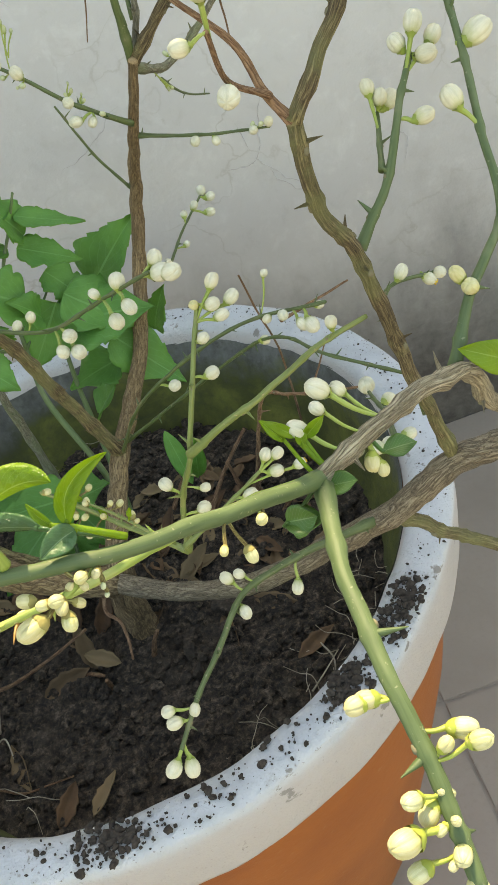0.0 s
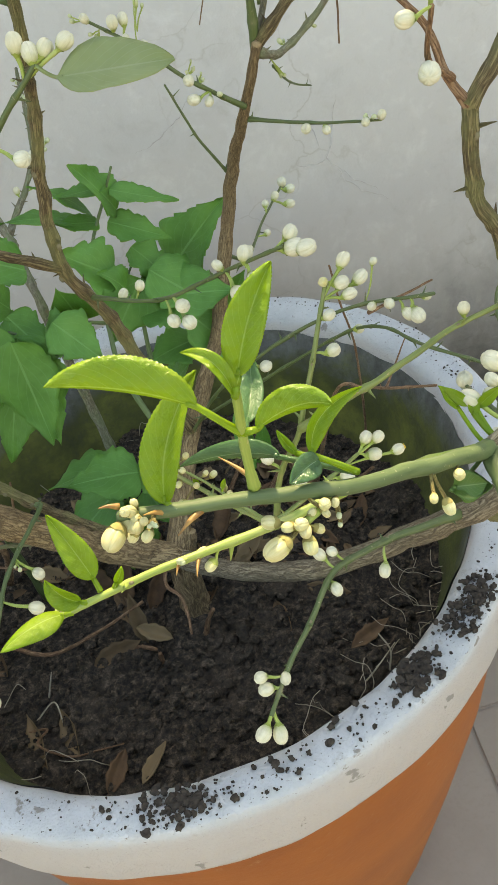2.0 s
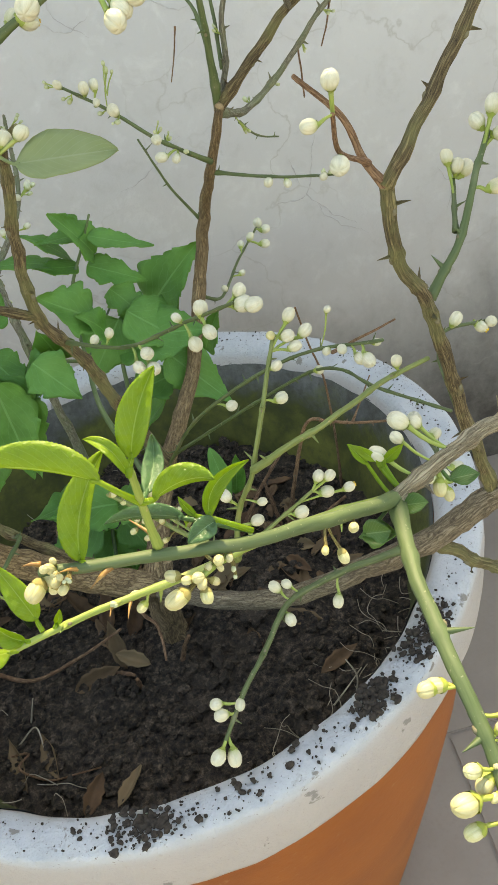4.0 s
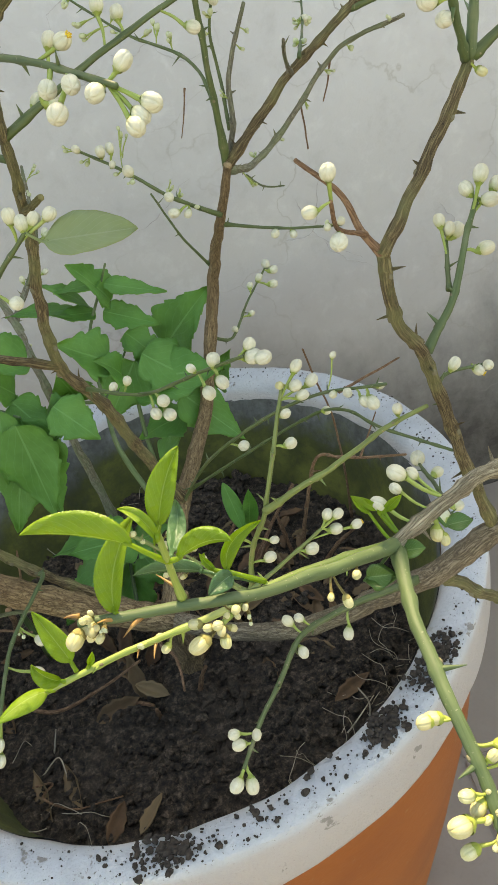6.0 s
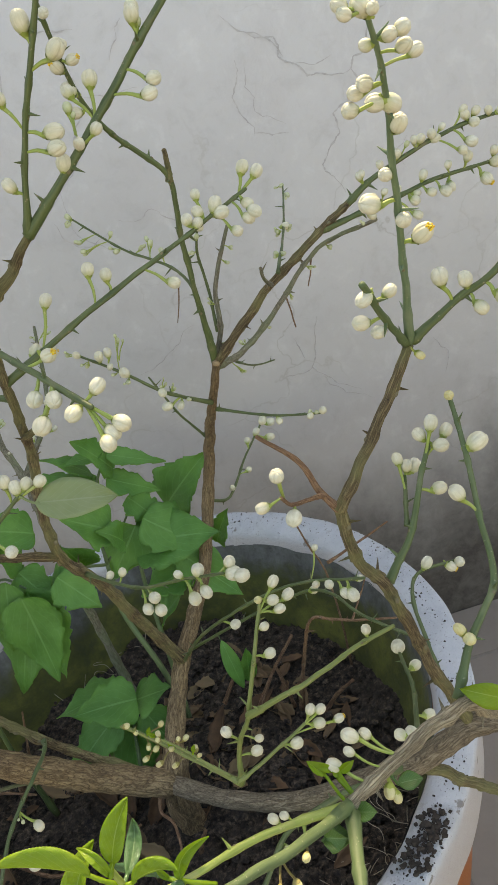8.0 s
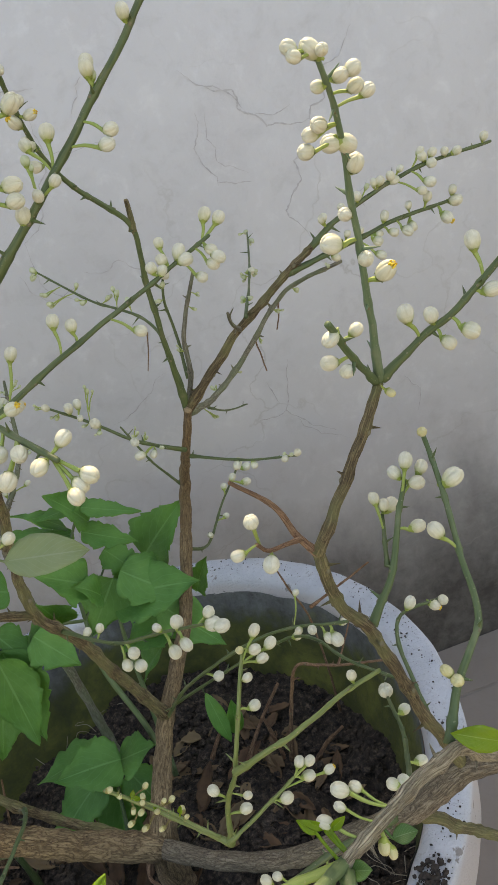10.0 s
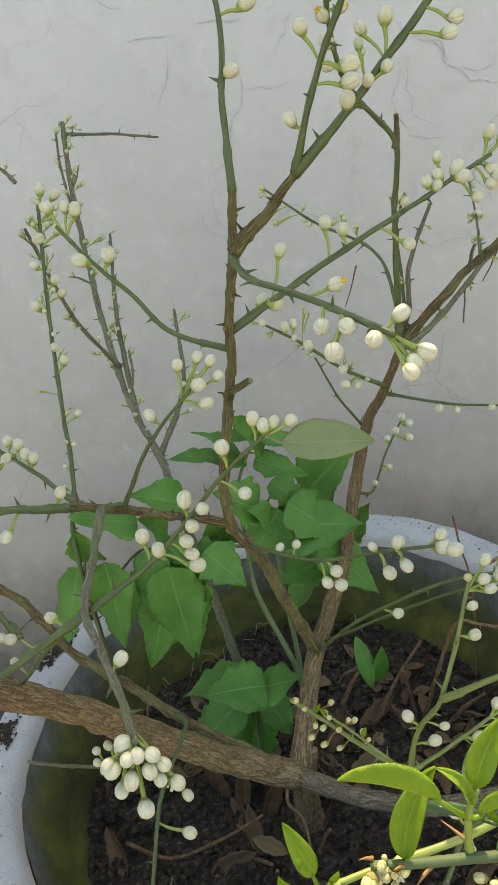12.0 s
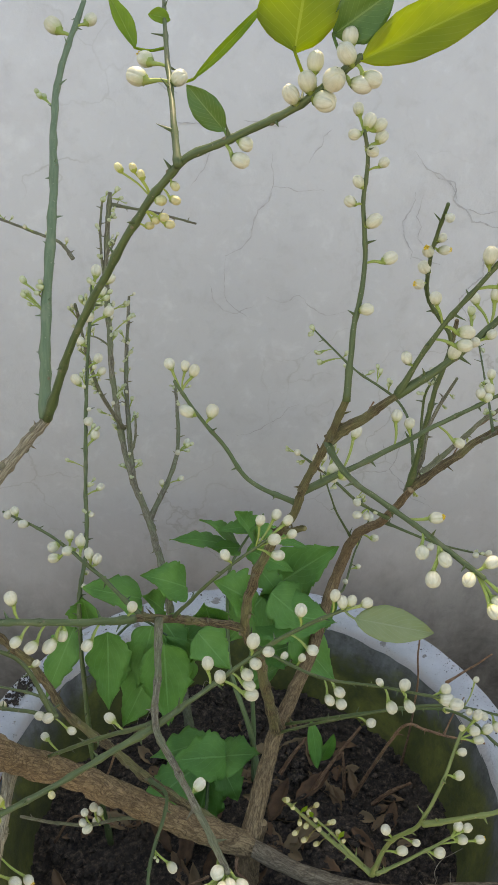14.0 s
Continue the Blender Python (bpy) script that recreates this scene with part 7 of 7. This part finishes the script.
def dry_leaf(x, y, turn, length, width, lift=0.004, slope=0.12):
    bm = bmesh.new()
    way = Vector((math.cos(turn), math.sin(turn), slope)).normalized()
    z = ground(x, y)
    base = Vector((0, 0, 0))
    blade(bm, base, way * length, width, Vector((0.2 * math.sin(turn * 3), -0.2, 1)), oval, 0.9, -0.3, 0.25, int(turn * 100), 0.0004, 12, 3)
    ob = new("dry_leaf", mesh_of("dry_leaf", bm, DRY))
    ob.location = (x, y, z + lift)
    tagged(ob, "curled dry brown leaf lying on the soil", "dry leaf", "dry leaves on the soil")


for x, y, turn, length, width in ((-0.085, -0.12, 1.9, 0.034, 0.016), (-0.066, -0.152, 1.1, 0.026, 0.016), (-0.046, -0.152, 0.9, 0.026, 0.012), (-0.104, -0.125, 1.9, 0.040, 0.015),
                                  (0.088, -0.10, 0.4, 0.030, 0.014), (0.10, -0.06, 2.6, 0.034, 0.016), (0.055, -0.075, 1.8, 0.026, 0.015), (-0.075, -0.06, 0.2, 0.034, 0.02),
                                  (0.03, -0.02, 2.3, 0.036, 0.018), (0.045, 0.025, 0.6, 0.04, 0.02), (-0.03, 0.03, 1.1, 0.036, 0.018), (-0.045, -0.035, 2.0, 0.034, 0.016),
                                  (0.02, 0.05, 2.9, 0.04, 0.018), (0.065, 0.06, 1.5, 0.038, 0.016), (0.12, 0.0, 1.2, 0.03, 0.014), (-0.10, 0.02, 0.4, 0.036, 0.018),
                                  (0.00, -0.045, 0.9, 0.03, 0.014), (-0.02, -0.06, 2.6, 0.028, 0.015), (0.035, 0.08, 0.2, 0.038, 0.016), (0.08, 0.03, 2.2, 0.034, 0.015)):
    dry_leaf(x, y, turn, length, width * 0.8, 0.001 + 0.003 * rng.random())

for x, y, turn, length, width, slope in ((-0.050, -0.017, 1.2, 0.040, 0.014, 1.6), (-0.060, -0.002, 2.4, 0.034, 0.014, 1.1), (-0.039, -0.053, 1.7, 0.038, 0.012, 1.8), (-0.034, -0.028, 0.7, 0.036, 0.013, 1.2),
                                         (0.030, -0.018, 0.3, 0.034, 0.014, 0.8), (0.022, 0.006, 0.9, 0.036, 0.015, 0.9), (-0.092, 0.019, 2.9, 0.034, 0.015, 0.4), (-0.135, -0.050, 2.0, 0.036, 0.016, 0.5)):
    dry_leaf(x, y, turn, length, width, 0.0, slope)

for i in range(60):
    a, r = rng.random() * math.pi - 0.2, 0.02 + 0.12 * rng.random()
    dry_leaf(0.01 + r * math.cos(a), -0.02 + r * math.sin(a), rng.random() * math.tau, 0.013 + 0.016 * rng.random(), 0.006 + 0.006 * rng.random(), 0.001 + 0.004 * rng.random())

# clods: rough lumps joined into one bed
LUMP = bmesh.new()
bmesh.ops.create_icosphere(LUMP, subdivisions=2, radius=1.0)
LUMP_V, LUMP_F = [v.co.copy() for v in LUMP.verts], [[v.index for v in f.verts] for f in LUMP.faces]


def lumps(name, spots, mat, squash):
    """Many rough lumps in one mesh: (x, y, z, size) each."""
    verts, faces = [], []
    for x, y, z, size in spots:
        n = len(verts)
        sx, sy, turn = 0.7 + 0.7 * rng.random(), 0.7 + 0.7 * rng.random(), rng.random() * 6.3
        c, s = math.cos(turn), math.sin(turn)
        for v in LUMP_V:
            k = size * (0.7 + 0.55 * rng.random())
            px, py = v.x * k * sx, v.y * k * sy
            verts.append((x + c * px - s * py, y + s * px + c * py, z + v.z * k * squash))
        faces += [[n + i for i in f] for f in LUMP_F]
    me = bpy.data.meshes.new(name)
    me.from_pydata(verts, [], faces)
    me.materials.append(mat)
    return new(name, me)


spots = []
for i in range(5200):
    a, r = rng.random() * math.tau, 0.170 * math.sqrt(rng.random())
    x, y = r * math.cos(a), r * math.sin(a)
    size = 0.0005 + 0.0030 * rng.random() ** 5
    spots.append((x, y, ground(x, y) + size * 0.35 + 0.002, size))
# larger clods, each a knot of crumbs
for i in range(150):
    a, r = rng.random() * math.tau, 0.158 * math.sqrt(rng.random())
    x, y = r * math.cos(a), r * math.sin(a)
    big_ = 0.003 + 0.006 * rng.random() ** 2
    z = ground(x, y) + big_ * 0.4
    for k in range(16):
        spots.append((x + rng.gauss(0, 0.45) * big_, y + rng.gauss(0, 0.45) * big_, z + rng.gauss(0.1, 0.3) * big_, big_ * (0.2 + 0.35 * rng.random())))
tagged(lumps("soil_clods", spots, SOIL, 0.65), "loose clods of dark soil in the flowerpot", "soil clods", kind="stuff")

# crumbs of soil on the rim: thick heaps and a thin scatter
HEAPS = ((-0.767, 0.050, 150), (-0.846, 0.045, 110), (-1.017, 0.050, 60), (-1.019, 0.055, 170), (-1.611, 0.090, 210), (-1.378, 0.060, 25), (2.607, 0.050, 120), (3.045, 0.060, 130), (2.449, 0.060, 40), (-1.190, 0.100, 25), (2.696, 0.050, 60))
spots = []
for angle, spread, count in HEAPS:
    for i in range(int(count * 1.1)):
        spots.append((angle + rng.gauss(0, spread * 0.55), R_IN + 0.0085 + rng.gauss(0, 0.005), 0.0004 + 0.0015 * rng.random() ** 2.2))
for i in range(900):
    spots.append((rng.random() * math.tau, R_IN + 0.001 + 0.017 * rng.random(), 0.0002 + 0.0006 * rng.random() ** 3))
spots = [(r * math.cos(a), r * math.sin(a), RIM_Z + 0.0012 + size * 0.3, size) for a, r, size in spots if R_IN - 0.001 < r < R_OUT - 0.001]
tagged(lumps("soil_crumbs", spots, CRUMB, 0.8), "crumbs of dark soil spilled along the pot rim", "soil crumbs", kind="stuff")

# pale fibres and dry sticks
bm = bmesh.new()
for i in range(46):
    a = rng.choice((-0.6, -0.45, -0.3, -0.9, -1.2, 2.0, 4.0)) + rng.gauss(0, 0.18)
    r = 0.150 + 0.018 * rng.random()
    p = Vector((r * math.cos(a), r * math.sin(a), 0))
    p.z = ground(p.x, p.y) + 0.003
    line = [p]
    way = Vector((rng.gauss(0, 1), rng.gauss(0, 1), 0.5 + rng.random())).normalized()
    for k in range(4):
        way = (way + Vector((rng.gauss(0, 0.5), rng.gauss(0, 0.5), rng.gauss(-0.1, 0.4)))).normalized()
        q = line[-1] + way * (0.005 + 0.006 * rng.random())
        q.z = max(q.z, ground(q.x, q.y) + 0.001)
        line.append(q)
    tube(bm, spline(line, 3), 0.0003, 0.0002, 4, 0.0, i)
tagged(new("root_fibres", mesh_of("root_fibres", bm, FIBRE)), "pale dry root fibres at the edge of the soil", "root fibres", kind="stuff")


def dry_stick(joints, r0, r1, seed):
    bm = bmesh.new()
    origin = Vector(joints[0])
    tube(bm, [p - origin for p in spline(joints, 5)], r0, r1, 7, 0.15, seed)
    ob = new("dry_stick", mesh_of("dry_stick", bm, DEAD))
    ob.location = origin
    tagged(ob, "broken dry brown stick stuck in the soil", "dry stick", "dry sticks in the pot")


for i, (x, y, dx, dy, h) in enumerate(((0.055, 0.03, 0.05, 0.03, 0.05), (0.09, 0.04, -0.004, 0.0, 0.055), (0.03, 0.05, 0.03, 0.02, 0.03), (0.11, 0.03, 0.03, -0.01, 0.04), (-0.05, -0.05, 0.02, -0.02, 0.02), (0.0, -0.06, 0.012, -0.004, 0.03), (-0.03, -0.07, 0.004, -0.01, 0.025))):
    z = ground(x, y) - 0.004
    dry_stick([(x, y, z), (x + dx * 0.5, y + dy * 0.5, z + h * 0.6), (x + dx, y + dy, z + h)], 0.0022, 0.0012, i)

def curled_root(joints, r, seed):
    bm = bmesh.new()
    line = spline([(x, y, ground(x, y) + h) for x, y, h in joints], 6)
    origin = line[0].copy()
    tube(bm, [p - origin for p in line], r, r * 0.6, 6, 0.12, seed)
    ob = new("dry_root", mesh_of("dry_root", bm, FIBRE if r < 0.0008 else DEAD))
    ob.location = origin
    tagged(ob, "thin dry tan root curling on the soil", "dry root", "dry roots in the pot")


curled_root([(-0.118, -0.098, 0.003), (-0.104, -0.100, 0.006), (-0.108, -0.111, 0.007), (-0.090, -0.121, 0.005), (-0.070, -0.125, 0.005), (-0.054, -0.128, 0.008)], 0.0009, 1)
curled_root([(-0.112, -0.090, 0.003), (-0.098, -0.086, 0.009), (-0.094, -0.098, 0.004)], 0.0006, 2)
curled_root([(-0.105, -0.075, 0.002), (-0.101, -0.073, 0.010), (-0.097, -0.070, 0.018)], 0.0007, 3)
curled_root([(-0.135, -0.030, 0.008), (-0.100, -0.052, 0.016), (-0.062, -0.056, 0.030), (-0.030, -0.052, 0.040)], 0.0017, 4)
curled_root([(0.105, -0.125, 0.002), (0.108, -0.120, 0.014), (0.104, -0.114, 0.024)], 0.0007, 5)
curled_root([(0.088, -0.128, 0.002), (0.098, -0.126, 0.010), (0.112, -0.116, 0.016)], 0.0006, 6)

for n, joints in enumerate(([(-0.150, 0.045, 0.400), (-0.125, 0.020, 0.425), (-0.100, 0.002, 0.432), (-0.086, -0.012, 0.446)], [(-0.128, 0.052, 0.385), (-0.108, 0.022, 0.428), (-0.094, 0.018, 0.470)],
                            [(-0.132, 0.020, 0.380), (-0.116, 0.002, 0.420), (-0.108, -0.012, 0.447)], [(-0.150, 0.000, 0.385), (-0.128, -0.012, 0.430), (-0.098, -0.020, 0.428)])):
    dry_stick(joints, 0.0013 if n != 2 else 0.0026, 0.0008 if n != 2 else 0.0020, 20 + n)

# ---- floor tiles, last ----
TILE_SIZE, GAP, X0, Y0 = 0.30, 0.0025, 0.199, 0.036
tile_mesh = None
for i in range(-6, 6):
    for j in range(-7, 2):
        x, y = X0 + i * TILE_SIZE, Y0 + j * TILE_SIZE
        depth = min(TILE_SIZE, WALL_Y - y)
        if depth < 0.02:
            continue
        if depth == TILE_SIZE and tile_mesh:
            me = tile_mesh
        else:
            bm = bmesh.new()
            box(bm, (GAP / 2, GAP / 2, -0.008), (TILE_SIZE - GAP / 2, depth - (GAP / 2 if depth == TILE_SIZE else 0.0), 0.0), 0.0015)
            me = mesh_of("tile", bm, TILE, smooth=False)
            if depth == TILE_SIZE:
                tile_mesh = me
        ob = new("tile", me)
        ob.location = (x, y, 0)
        ob.parent = floor
